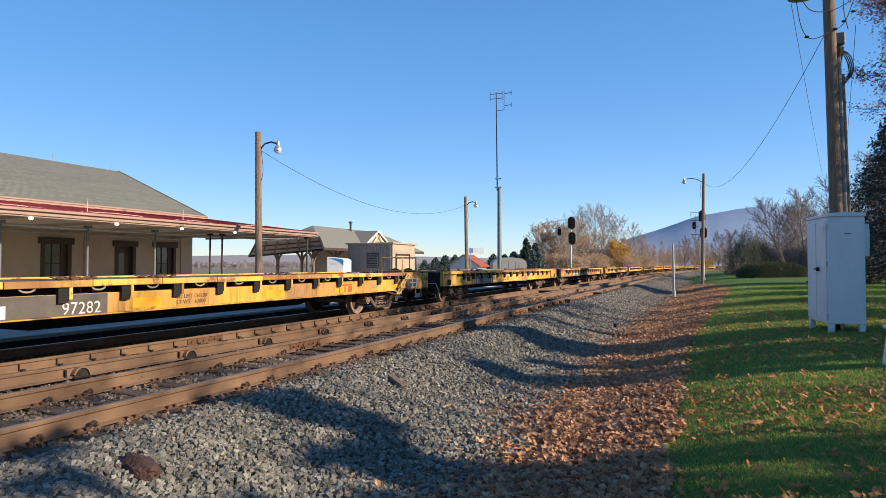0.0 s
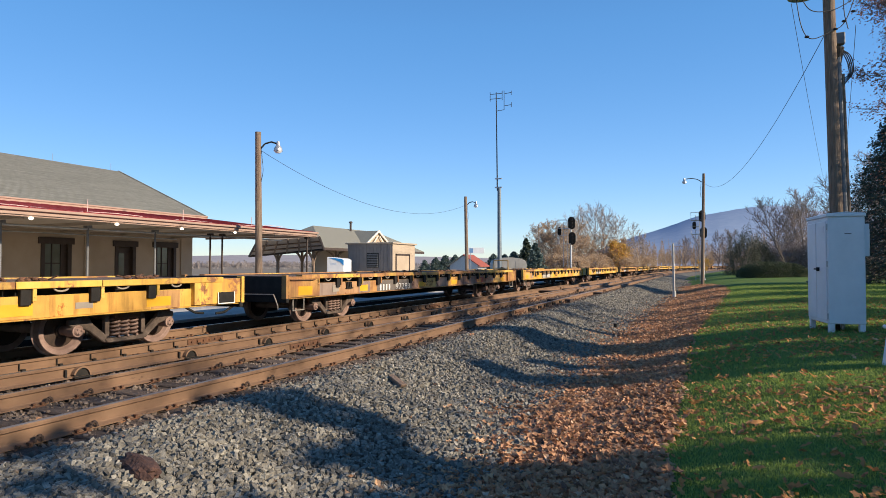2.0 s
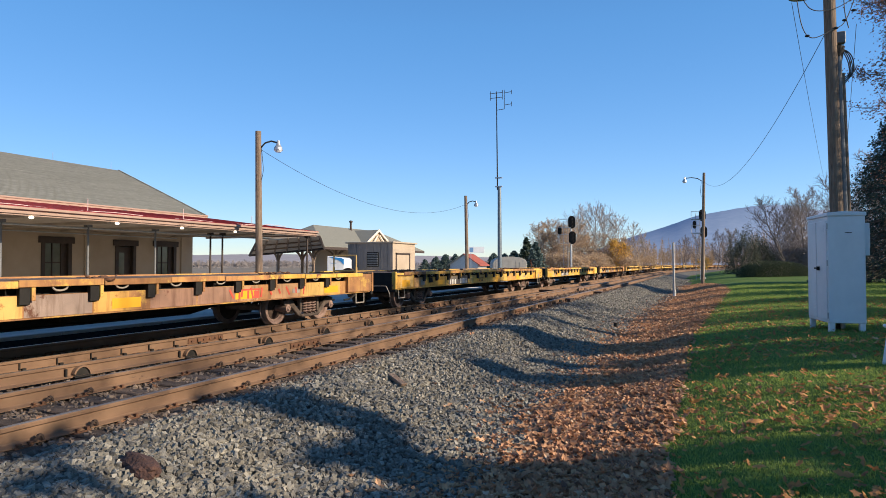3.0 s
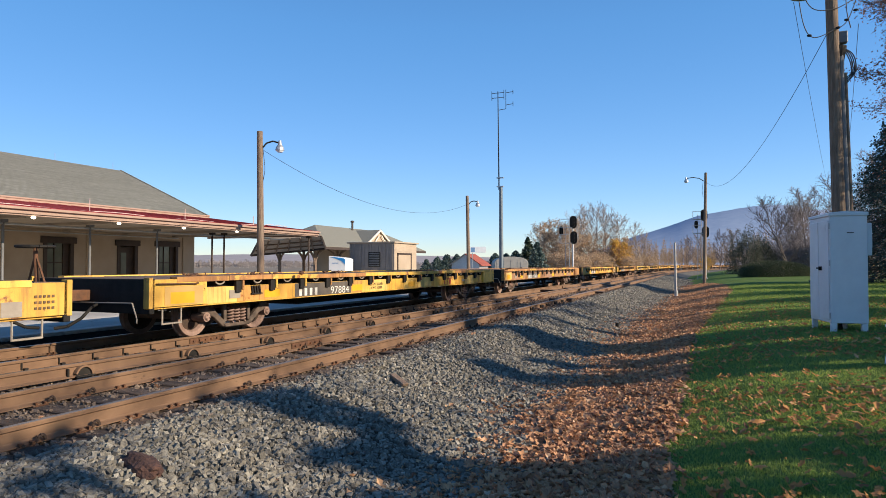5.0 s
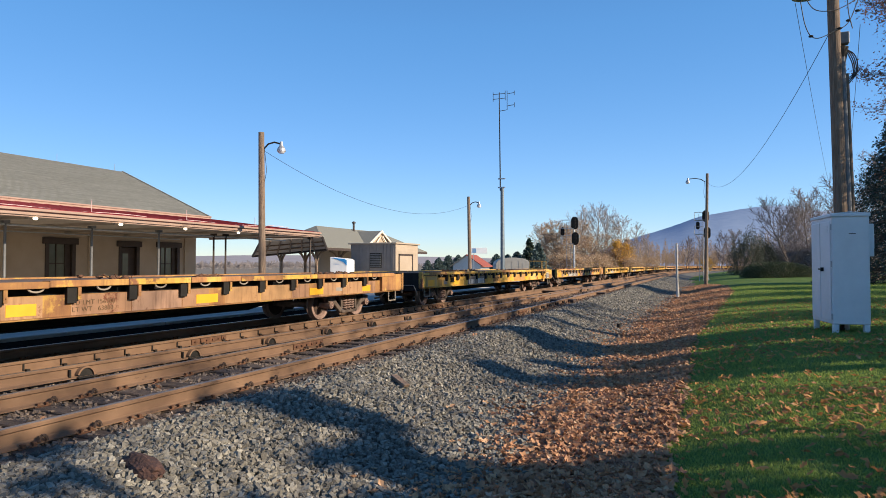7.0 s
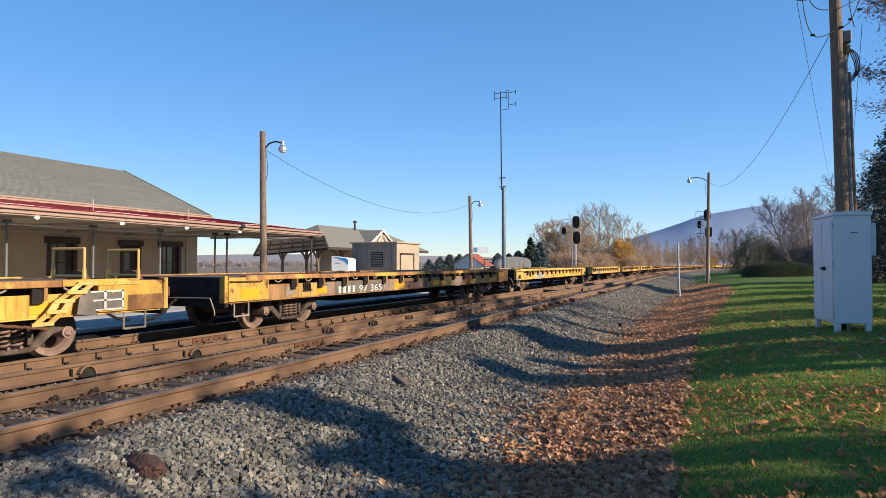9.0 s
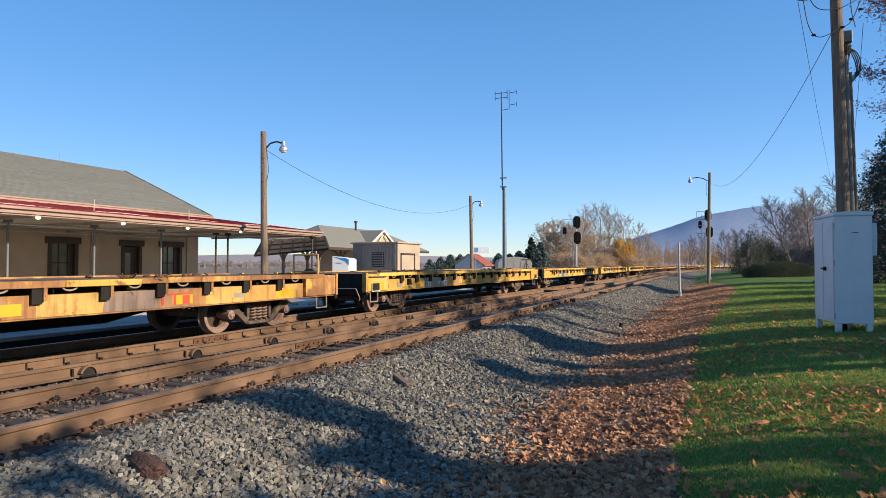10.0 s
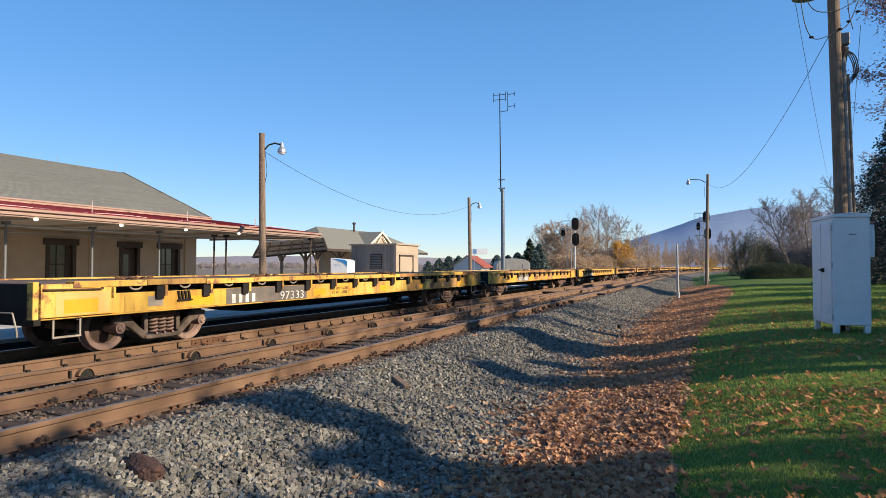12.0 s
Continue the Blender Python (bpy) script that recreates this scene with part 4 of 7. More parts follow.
        prism(bm, [(CAR_L - 1.62, 0.66), (CAR_L - 1.3, 0.62), (CAR_L - 1.42, 1.0), (CAR_L - 1.56, 1.04)], HALF + 0.03, HALF + 0.05, "x")
        part("bent_plate", bm, M_patch, car, "bent dull grey plate")
        bm = bmesh.new()
        for i in range(9):
            y = CAR_L - 2.75 + 0.08 * i
            tube(bm, (HALF + 0.02, y, 0.6 - 0.012 * i + 0.01 * (i % 2)), (HALF + 0.02, y + 0.085, 0.588 - 0.012 * i), 0.022, n=6)
        part("chain", bm, M_rust, car, "rusty hanging chain")
        panel(car, "end_panel", CAR_L - 0.75, CAR_L - 0.05, 0.66, 0.9, M_rustpaint, 0.006)
        panel(car, "card_board", CAR_L - 1.46, CAR_L - 0.84, 0.7, 0.97, M_patch, 0.003)
        bm = bmesh.new()
        for y in (CAR_L - 1.45, CAR_L - 1.15, CAR_L - 0.85):
            box(bm, HALF + 0.005, HALF + 0.02, y - 0.02, y + 0.02, 0.7, 0.98)
        for z in (0.7, 0.84, 0.97):
            box(bm, HALF + 0.005, HALF + 0.02, CAR_L - 1.47, CAR_L - 0.83, z - 0.012, z + 0.012)
        part("card_frame", bm, M_letter, car, "white card frame")
    if k == 2:
        # three short stencilled lines on the end plate
        for row in range(3):
            for i in range(5):
                panel(car, "stencil_bar", CAR_L - 0.52 + 0.06 * i, CAR_L - 0.485 + 0.06 * i, 0.76 + 0.08 * row, 0.795 + 0.08 * row, M_stencil, 0.012)
        panel(car, "paint_patch", CAR_L - 0.95, CAR_L - 0.68, 0.68, 0.88, M_plate, 0.006)
    if k in (0, 7):
        # flat black panels as the shade of open pockets, pale-rimmed, in the end plates
        for y in (0.28, CAR_L - 0.68):
            panel(car, "end_pocket", y, y + 0.4, 0.67, 0.87, M_black, 0.012)
            for y0, y1, z0, z1 in ((y - 0.02, y + 0.42, 0.65, 0.67), (y - 0.02, y, 0.67, 0.87), (y + 0.4, y + 0.42, 0.67, 0.87)):
                panel(car, "pocket_rim", y0, y1, z0, z1, M_letter, 0.02)
    panel(car, "consolidated_plate", 1.9, 2.2, 0.72, 0.88, M_plate, 0.012, "dull stencil plate")
    panel(car, "data_plate", 14.1, 14.38, 0.74, 0.83, M_plate, 0.006)
    bm = bmesh.new()
    for i in range(4):
        prism(bm, [(2.5 + i * 0.075, 0.95), (2.535 + i * 0.075, 0.95), (2.565 + i * 0.075, 0.8), (2.53 + i * 0.075, 0.8)], HALF - 0.085, HALF - 0.05, "x")
    box(bm, HALF - 0.085, HALF - 0.04, 2.5, 2.82, 0.775, 0.8)
    part("brake_rack", bm, M_black, car, "black slotted bracket")
    # lashing gear and, on some cars, a hand-brake guard frame
    for _ in range(5):
        put("lashing_gear", rng.choice(HEAPS), car, pose(rng.uniform(0.4, 1.25), rng.uniform(1, CAR_L - 1), 1.13, 0, 0, rng.uniform(0, 360)) @ Matrix.Scale(0.75, 4))["kind"] = "stuff"
    for y in {-1: (CAR_L - 1.3, CAR_L - 0.35), 5: (CAR_L - 1.3, CAR_L - 0.35), 1: (CAR_L - 0.45,), 6: (CAR_L - 0.45,)}.get(k, ()):
        bm = bmesh.new()
        for x in (0.55, 1.25):
            tube(bm, (x, y, 1.08), (x, y, 1.3), 0.03, n=8)
            tube(bm, (x, y, 1.3), (x, y, 1.62), 0.02, n=8)
        for z in (1.2, 1.61):
            tube(bm, (0.55, y, z), (1.25, y, z), 0.022, n=8)
        part("brake_guard", bm, M_pale, car, "yellow tubular hand-brake guard")
        bm = bmesh.new()
        tube(bm, (0.9, y + 0.14, 1.02), (0.9, y + 0.2, 1.02), 0.26, n=16)
        part("brake_wheel", bm, M_rust, car)
    if k in (2, 7):
        bm = bmesh.new()
        y = CAR_L - 0.12
        tube(bm, (0.95, y, 1.1), (0.9, y, 1.62), 0.03, n=8)
        tube(bm, (0.75, y, 1.1), (0.9, y, 1.5), 0.016, n=6)
        tube(bm, (1.12, y, 1.1), (0.92, y, 1.5), 0.016, n=6)
        st = part("brake_stand", bm, M_rust, car, "rusty hand-brake stand")
        bm = bmesh.new()
        for a in range(16):
            t0, t1 = 6.2832 * a / 16, 6.2832 * (a + 1) / 16
            tube(bm, (0.9 + 0.24 * math.cos(t0), y + 0.24 * math.sin(t0), 1.63), (0.9 + 0.24 * math.cos(t1), y + 0.24 * math.sin(t1), 1.63), 0.022, n=6)
        for a in range(4):
            tube(bm, (0.9, y, 1.61), (0.9 + 0.24 * math.cos(1.57 * a), y + 0.24 * math.sin(1.57 * a), 1.63), 0.014, n=5)
        part("brake_wheel", bm, M_black, st)
    return car, sets


CARS = []
for k in range(N_CARS):
    CARS.append((FIRST + k, *flat_car(FIRST + k)))


def car_pose(s):
    """A car whose near end is at s along the line, resting on both its trucks."""
    a, b = along(s + TRUCK_AT[0], U_CAR), along(s + TRUCK_AT[1], U_CAR)
    way = (b - a).normalized()
    at = a - way * TRUCK_AT[0]
    return pose(at.x, at.y, 0, 0, 0, math.degrees(math.atan2(-way.x, way.y)))


def motions():
    for k, car, sets in CARS:
        slack = 0.0 if k <= 3 else 0.14 if k <= 6 else 0.17 if k == 7 else 0.21
        rows = [(0.5 * i, car_pose(19.642 + slack + PITCH * k - SPEED * 0.5 * i)) for i in range(25)]
        walk(car, rows)
        # only the wheels of the cars that pass close by are seen to turn
        if k <= 9:
            for w in sets:
                y = w.location.y
                walk(w, [(i / FPS, pose(0, y, WHEEL_R, math.degrees(SPEED * i / FPS / WHEEL_R), 0, 0)) for i in range(361)])
# ---- freight station with its long canopy ----
def sloped_slab(bm, pts, thick):
    """A slab over the four or three corner points pts, thick downwards."""
    top = [bm.verts.new(p) for p in pts]
    low = [bm.verts.new((p[0], p[1], p[2] - thick)) for p in pts]
    n = len(pts)
    bm.faces.new(top)
    bm.faces.new(low[::-1])
    for i in range(n):
        bm.faces.new((top[i], low[i], low[(i + 1) % n], top[(i + 1) % n]))
    bmesh.ops.recalc_face_normals(bm, faces=bm.faces[:])


WALL_U, WALL_END, FLOOR_Z = -26.0, 25.85, 0.02
OPENINGS = ((17.42, 18.8, 0.5, 2.42, "window"), (21.0, 22.17, 0.02, 2.4, "door"), (23.3, 24.7, 0.5, 2.42, "window"), (9.0, 10.4, 0.5, 2.42, "window"), (13.0, 14.2, 0.02, 2.4, "door"))


def freight_station():
    st = thing("freight_station", "tan station building with grey shingle gable roof and dark trim", "station building")
    bm = bmesh.new()
    x0, x1 = WALL_U - 0.3, WALL_U
    edges = sorted([(a, b, z0, z1) for a, b, z0, z1, _ in OPENINGS])
    y = -14.0
    for a, b, z0, z1 in edges:
        box(bm, x0, x1, y, a, FLOOR_Z - 0.1, 3.75)
        if z0 > FLOOR_Z:
            box(bm, x0, x1, a, b, FLOOR_Z - 0.1, z0)
        box(bm, x0, x1, a, b, z1, 3.75)
        y = b
    box(bm, x0, x1, y, WALL_END, FLOOR_Z - 0.1, 3.75)
    box(bm, WALL_U - 12.0, x0, WALL_END - 0.3, WALL_END, FLOOR_Z - 0.1, 3.75)
    box(bm, WALL_U - 12.0, x0, -14, -13.7, FLOOR_Z - 0.1, 3.75)
    box(bm, WALL_U - 12.3, WALL_U - 12.0, -14, WALL_END, FLOOR_Z - 0.1, 3.75)
    part("wall", bm, M_wall, st)
    for xg in (WALL_END - 0.3,):
        bm = bmesh.new()
        prism(bm, [(WALL_U, 3.75), (WALL_U - 12.3, 3.75), (WALL_U - 6.0, 6.6)], xg, WALL_END)
        part("gable", bm, M_wall, st)
    # pilaster and downpipe seen on the wall
    for y in (19.6, 25.2, 15.6):
        bm = bmesh.new()
        box(bm, WALL_U, WALL_U + 0.07, y - 0.2, y + 0.2, FLOOR_Z, 2.9)
        part("pilaster", bm, M_wall, st, bevel=0.01)
    # roof
    bm = bmesh.new()
    e = WALL_END + 0.12
    sloped_slab(bm, [(-25.2, -14.6, 4.05), (-25.2, e, 4.05), (-32.0, e, 6.95), (-32.0, -14.6, 6.95)], 0.14)
    sloped_slab(bm, [(-32.0, -14.6, 6.95), (-32.0, e, 6.95), (-38.8, e, 4.05), (-38.8, -14.6, 4.05)], 0.14)
    part("roof", bm, M_shingle, st)
    # shingle courses in lapped lengths on the slope towards the tracks
    rr, verts, faces = random.Random(77), [], []
    for row in range(48):
        f0, f1 = row / 48, (row + 1.12) / 48
        y = -14.6 - rr.random() * 2
        while y < e:
            y2 = min(e, y + rr.uniform(0.8, 2.6))
            if y2 > -14.6:
                o = len(verts)
                for yy, f, up in ((max(y, -14.6), f0, 0.018), (y2 - 0.004, f0, 0.018), (y2 - 0.004, min(1, f1), 0.006), (max(y, -14.6), min(1, f1), 0.006)):
                    verts.append((-25.2 - 6.8 * f, yy, 4.05 + 2.9 * f + up))
                faces.append((o, o + 1, o + 2, o + 3))
            y = y2
    me = bpy.data.meshes.new("roof_covering")
    me.from_pydata(verts, [], faces)
    me.materials.append(M_course)
    put("roof_covering", me, st, Matrix())["kind"] = "stuff"
    bm = bmesh.new()
    box(bm, -25.22, -25.06, -14.6, e + 0.06, 4.0, 4.06)
    box(bm, -25.3, -25.1, -14.6, e, 3.88, 4.0)
    part("fascia", bm, M_cream, st, "cream painted fascia")
    bm = bmesh.new()
    sloped_slab(bm, [(-25.14, e, 4.07), (-25.14, e + 0.1, 4.07), (-32.0, e + 0.1, 7.0), (-32.0, e, 7.0)], 0.2)
    part("verge", bm, M_shingle, st)
    bm = bmesh.new()
    for y in (22.0, 25.5, 17.8):
        tube(bm, (-32, y, 6.95), (-32, y, 7.35), 0.012, n=5)
    part("lightning_rod", bm, M_galv, st)
    for a, b, z0, z1, kind in OPENINGS:
        o = part("opening_trim", opening_trim(a, b, z0, z1), M_trim, st, "dark brown trim", bevel=0.006)
        if kind == "window":
            bm = bmesh.new()
            box(bm, WALL_U - 0.16, WALL_U - 0.15, a + 0.17, b - 0.42, z0 + 0.3, z1 - 0.1)
            part("pane", bm, M_glass, o)
            bm = bmesh.new()
            box(bm, WALL_U - 0.2, WALL_U - 0.12, a + 0.1, b - 0.1, z0, z0 + 0.3)
            box(bm, WALL_U - 0.2, WALL_U - 0.1, b - 0.42, b - 0.1, z0 + 0.3, z1 - 0.1)
            part("sash", bm, M_trim, o, "dark sash and shutter")
            bm = bmesh.new()
            box(bm, WALL_U - 0.15, WALL_U - 0.11, (a + b) / 2 - 0.14, (a + b) / 2 - 0.1, z0 + 0.3, z1)
            box(bm, WALL_U - 0.15, WALL_U - 0.11, a, b, (z0 + z1) / 2 - 0.03, (z0 + z1) / 2 + 0.03)
            part("glazing_bar", bm, M_trim, o)
        else:
            bm = bmesh.new()
            box(bm, WALL_U - 0.2, WALL_U - 0.14, a + 0.15, b - 0.15, z0, z1 - 0.15)
            part("door_leaf", bm, M_trim, o, "dark brown door leaf", bevel=0.01)
            bm = bmesh.new()
            box(bm, WALL_U - 0.14, WALL_U - 0.13, a + 0.32, a + 0.62, 0.9, 1.95)
            part("pane", bm, M_glass, o)
    return st


def opening_trim(a, b, z0, z1):
    bm = bmesh.new()
    w = 0.17
    box(bm, WALL_U - 0.2, WALL_U + 0.04, a, a + w, z0, z1)
    box(bm, WALL_U - 0.2, WALL_U + 0.04, b - w, b, z0, z1)
    box(bm, WALL_U - 0.2, WALL_U + 0.06, a - 0.12, b + 0.12, z1 - 0.12, z1 + 0.16)
    if z0 > 0:
        box(bm, WALL_U - 0.2, WALL_U + 0.09, a - 0.05, b + 0.05, z0 - 0.1, z0)
    return bm


freight_station()
CAN_END, CAN_U = 26.85, -18.5
M_bulb = bpy.data.materials.new("glowing_bulb")
M_bulb.use_nodes = True
M_bulb.node_tree.nodes["Principled BSDF"].inputs["Emission Color"].default_value = rgb(1.0, 0.85, 0.6)
M_bulb.node_tree.nodes["Principled BSDF"].inputs["Emission Strength"].default_value = 2.0
M_palewire = material("pale_pink_cable", [rgb(0.5, 0.36, 0.34), rgb(0.58, 0.44, 0.42)], 3, rough=0.6, bump=0)


def platform_canopy():
    ca = thing("platform_canopy", "long platform canopy with red metal roof and cream fascia on posts", "canopy")
    bm = bmesh.new()
    sloped_slab(bm, [(CAN_U + 0.05, -14, 3.08), (CAN_U + 0.05, CAN_END, 3.08), (-25.9, CAN_END, 4.0), (-25.9, -14, 4.0)], 0.1)
    part("roof", bm, M_red, ca, "red standing-seam roof")
    for k in range(68):
        bm = bmesh.new()
        y = -13.8 + 0.6 * k
        prism(bm, [(CAN_U + 0.05, 3.08), (-25.9, 4.0), (-25.9, 4.015), (CAN_U + 0.05, 3.095)], y, y + 0.03)
        part("seam", bm, M_red, ca)
    bm = bmesh.new()
    sloped_slab(bm, [(-25.9, WALL_END + 0.2, 4.0), (-25.9, CAN_END, 4.0), (-31.5, CAN_END, 3.33), (-31.5, WALL_END + 0.2, 3.33)], 0.1)
    part("rear_roof", bm, M_red, ca, "red metal roof")
    for nm, z0, z1, dx in (("fascia", 2.87, 2.99, 0.0), ("gutter", 2.99, 3.07, 0.1), ("trim_board", 2.82, 2.87, -0.06)):
        bm = bmesh.new()
        box(bm, CAN_U - 0.1 + dx, CAN_U + dx, -14, CAN_END, z0, z1)
        if nm != "gutter":
            box(bm, -25.95, CAN_U - 0.1 + dx, CAN_END - 0.1, CAN_END, z0, z1)
        part(nm, bm, M_cream, ca, "cream painted board", bevel=0.008)
    for k in range(54):
        bm = bmesh.new()
        x = CAN_U - 0.12 - 0.135 * k
        box(bm, x - 0.128, x, -14, CAN_END - 0.1, 2.9, 2.925)
        part("soffit_board", bm, M_soffit, ca)
    for y in range(-12, 26, 3):
        bm = bmesh.new()
        box(bm, -25.9, CAN_U - 0.7, y + 0.2, y + 0.34, 2.8, 2.9)
        part("joist", bm, M_soffit, ca)
    bm = bmesh.new()
    tube(bm, (-20.5, -14, 2.68), (-20.5, CAN_END - 0.3, 2.68), 0.035, n=6)
    part("pipe", bm, M_galv, ca)
    run = [(-19.4 + 0.06 * math.sin(y * 0.9), y, 3.2 + 0.02 * math.sin(y * 1.7)) for y in (-14 + 0.8 * i for i in range(47))] + [(-19.9, 24.2, 3.28), (-20.4, 25.2, 3.4), (-20.2, 26.4, 3.36)]
    cable("roof_cable", smooth_path(run, 2), 0.014, M_palewire, ca, "pale cable draped along the red roof")
    for y in (11.0, 14.6, 18.8, 22.9):
        bm = bmesh.new()
        tube(bm, (-19.42, y, 3.16), (-19.42, y, 3.62), 0.014, n=6)
        part("cable_stake", bm, M_palewire, ca)
    bm = bmesh.new()
    tube(bm, (-25.6, -14, 2.74), (-25.6, WALL_END - 1.5, 2.74), 0.03, n=6)
    part("wall_pipe", bm, M_galv, ca)
    for y in (-5.3, -2.3, 0.7, 3.7, 6.69, 9.6, 12.44, 15.44, 18.4, 21.43, 22.18, 26.45):
        bm = bmesh.new()
        tube(bm, (0, 0, FLOOR_Z - 0.02), (0, 0, 2.8), 0.042, n=12)
        tube(bm, (0, 0, FLOOR_Z - 0.02), (0, 0, FLOOR_Z + 0.12), 0.1, n=12)
        box(bm, -0.1, 0.1, -0.1, 0.1, 2.72, 2.83)
        u = -20.5 if y < 26 else -18.85
        part("post", bm, M_conduit if y < 20 else M_trim, ca).matrix_basis = pose(u, y, 0)
    for y in (12.12, 15.05, 17.9, 20.83):
        bm = bmesh.new()
        lump(bm, 0.07, (1, 1, 0.7), sub=2, rough=0)
        part("light_globe", bm, M_bulb, ca, "glowing white light globe", smooth=True).matrix_basis = pose(-18.55, y, 2.78)
    return ca


platform_canopy()


# ---- passenger station further on ----
M_palepaint = material("pale_cream_paint", [rgb(0.62, 0.54, 0.44), rgb(0.72, 0.64, 0.54)], 2, rough=0.6, bump=0.05)


def passenger_station():
    st = thing("passenger_station", "small station with grey hipped roof and braced canopy posts", "station building")
    x0, x1, y0, y1, ze, zr = -30.5, -38.0, 45.0, 66.0, 2.98, 5.16
    xm = (x0 + x1) / 2
    bm = bmesh.new()
    sloped_slab(bm, [(x0, y0, ze), (x0, y1, ze - 0.1), (xm, y1 - 5, zr), (xm, y0 + 4, zr)], 0.16)
    sloped_slab(bm, [(x1, y1, ze), (x1, y0, ze), (xm, y0 + 4, zr), (xm, y1 - 5, zr)], 0.16)
    sloped_slab(bm, [(x1, y0, ze), (x0, y0, ze), (xm, y0 + 4, zr)], 0.16)
    sloped_slab(bm, [(x0, y1, ze), (x1, y1, ze), (xm, y1 - 5, zr)], 0.16)
    part("roof", bm, M_shingle, st)
    bm = bmesh.new()
    box(bm, -37.2, -32.5, 53.0, 65, FLOOR_Z - 0.1, ze)
    part("wall", bm, M_wall, st)
    bm = bmesh.new()
    for a, b in ((y0, y1),):
        box(bm, x0 - 0.06, x0 + 0.06, a, b, ze - 0.28, ze - 0.05)
        box(bm, x1, x0, a - 0.06, a + 0.06, ze - 0.28, ze - 0.05)
    part("eaves_beam", bm, M_trim, st)
    # cross gable with a truss
    bm = bmesh.new()
    yg = 55.90
    sloped_slab(bm, [(-31.0, yg - 3.1, 3.25), (-31.0, yg, 4.95), (xm, yg, 4.95), (xm, yg - 3.1, 3.25)], 0.12)
    sloped_slab(bm, [(-31.0, yg + 3.1, 3.25), (-31.0, yg, 4.95), (xm, yg, 4.95), (xm, yg + 3.1, 3.25)], 0.12)
    part("cross_gable_roof", bm, M_shingle, st)
    bm = bmesh.new()
    for sy in (-1, 1):
        sloped_slab(bm, [(-30.9, yg + sy * 3.15, 3.25), (-30.9, yg, 5.0), (-31.0, yg, 5.0), (-31.0, yg + sy * 3.15, 3.25)], 0.22)
        prism(bm, [(yg + sy * 0.2, 4.3), (yg + sy * 0.9, 3.7), (yg + sy * 1.0, 3.8), (yg + sy * 0.2, 4.45)], -31.0, -30.92, "x")
    box(bm, -31.0, -30.92, yg - 1.2, yg + 1.2, 3.62, 3.72)
    part("bargeboard", bm, M_palepaint, st, "cream bargeboards and truss")
    bm = bmesh.new()
    sloped_slab(bm, [(-31.98, 37.47, 2.23), (-26.74, 39.69, 2.75), (-24.17, 35.32, 3.45), (-28.07, 33.67, 3.14)], 0.12)
    part("canopy_wing", bm, M_soffit, st, "grey boarded canopy wing")
    a, b, c, d = (Vector(q) - Vector((0, 0, 0.16)) for q in ((-31.98, 37.47, 2.23), (-26.74, 39.69, 2.75), (-24.17, 35.32, 3.45), (-28.07, 33.67, 3.14)))
    for i in range(7):
        bm = bmesh.new()
        tube(bm, a.lerp(b, i / 6), d.lerp(c, i / 6), 0.06, n=4)
        part("rafter", bm, M_polewood, st)
    for p, q in ((a, b), (d, a), (b, c)):
        bm = bmesh.new()
        tube(bm, p, q, 0.09, n=4)
        part("edge_beam", bm, M_trim, st)
    for i in (2, 4):
        bm = bmesh.new()
        tube(bm, a.lerp(d, i / 6), b.lerp(c, i / 6), 0.05, n=4)
        part("purlin", bm, M_polewood, st)
    bm = bmesh.new()
    prism(bm, [(yg - 2.9, 3.2), (yg + 2.9, 3.2), (yg, 4.85)], -31.3, -31.15, "x")
    part("gable", bm, M_wall, st)
    bm = bmesh.new()
    tube(bm, (-33.9, 55.2, 4.3), (-33.9, 55.2, 5.95), 0.11, n=10)
    tube(bm, (-33.9, 55.2, 5.75), (-33.9, 55.2, 5.9), 0.2, n=10)
    part("vent_pipe", bm, M_trim, st, "dark roof vent pipe")
    for x, y in ((-32.3, 46.3), (-36.2, 46.3), (-32.3, 50.0), (-36.2, 50.0), (-31.8, 54.0), (-31.8, 58)):
        bm = bmesh.new()
        box(bm, -0.1, 0.1, -0.1, 0.1, FLOOR_Z - 0.05, 2.85)
        for sx in (-1, 1):
            for k in range(5):
                a0, a1 = k / 5 * 1.4, (k + 1) / 5 * 1.4
                tube(bm, (sx * (1.35 - 1.3 * math.cos(a0)), 0, 1.35 + 1.45 * math.sin(a0)), (sx * (1.35 - 1.3 * math.cos(a1)), 0, 1.35 + 1.45 * math.sin(a1)), 0.07, n=6)
                tube(bm, (0, sx * (1.35 - 1.3 * math.cos(a0)), 1.35 + 1.45 * math.sin(a0)), (0, sx * (1.35 - 1.3 * math.cos(a1)), 1.35 + 1.45 * math.sin(a1)), 0.07, n=6)
        part("braced_post", bm, M_polewood, st).matrix_basis = pose(x, y, 0)
    return st


passenger_station()


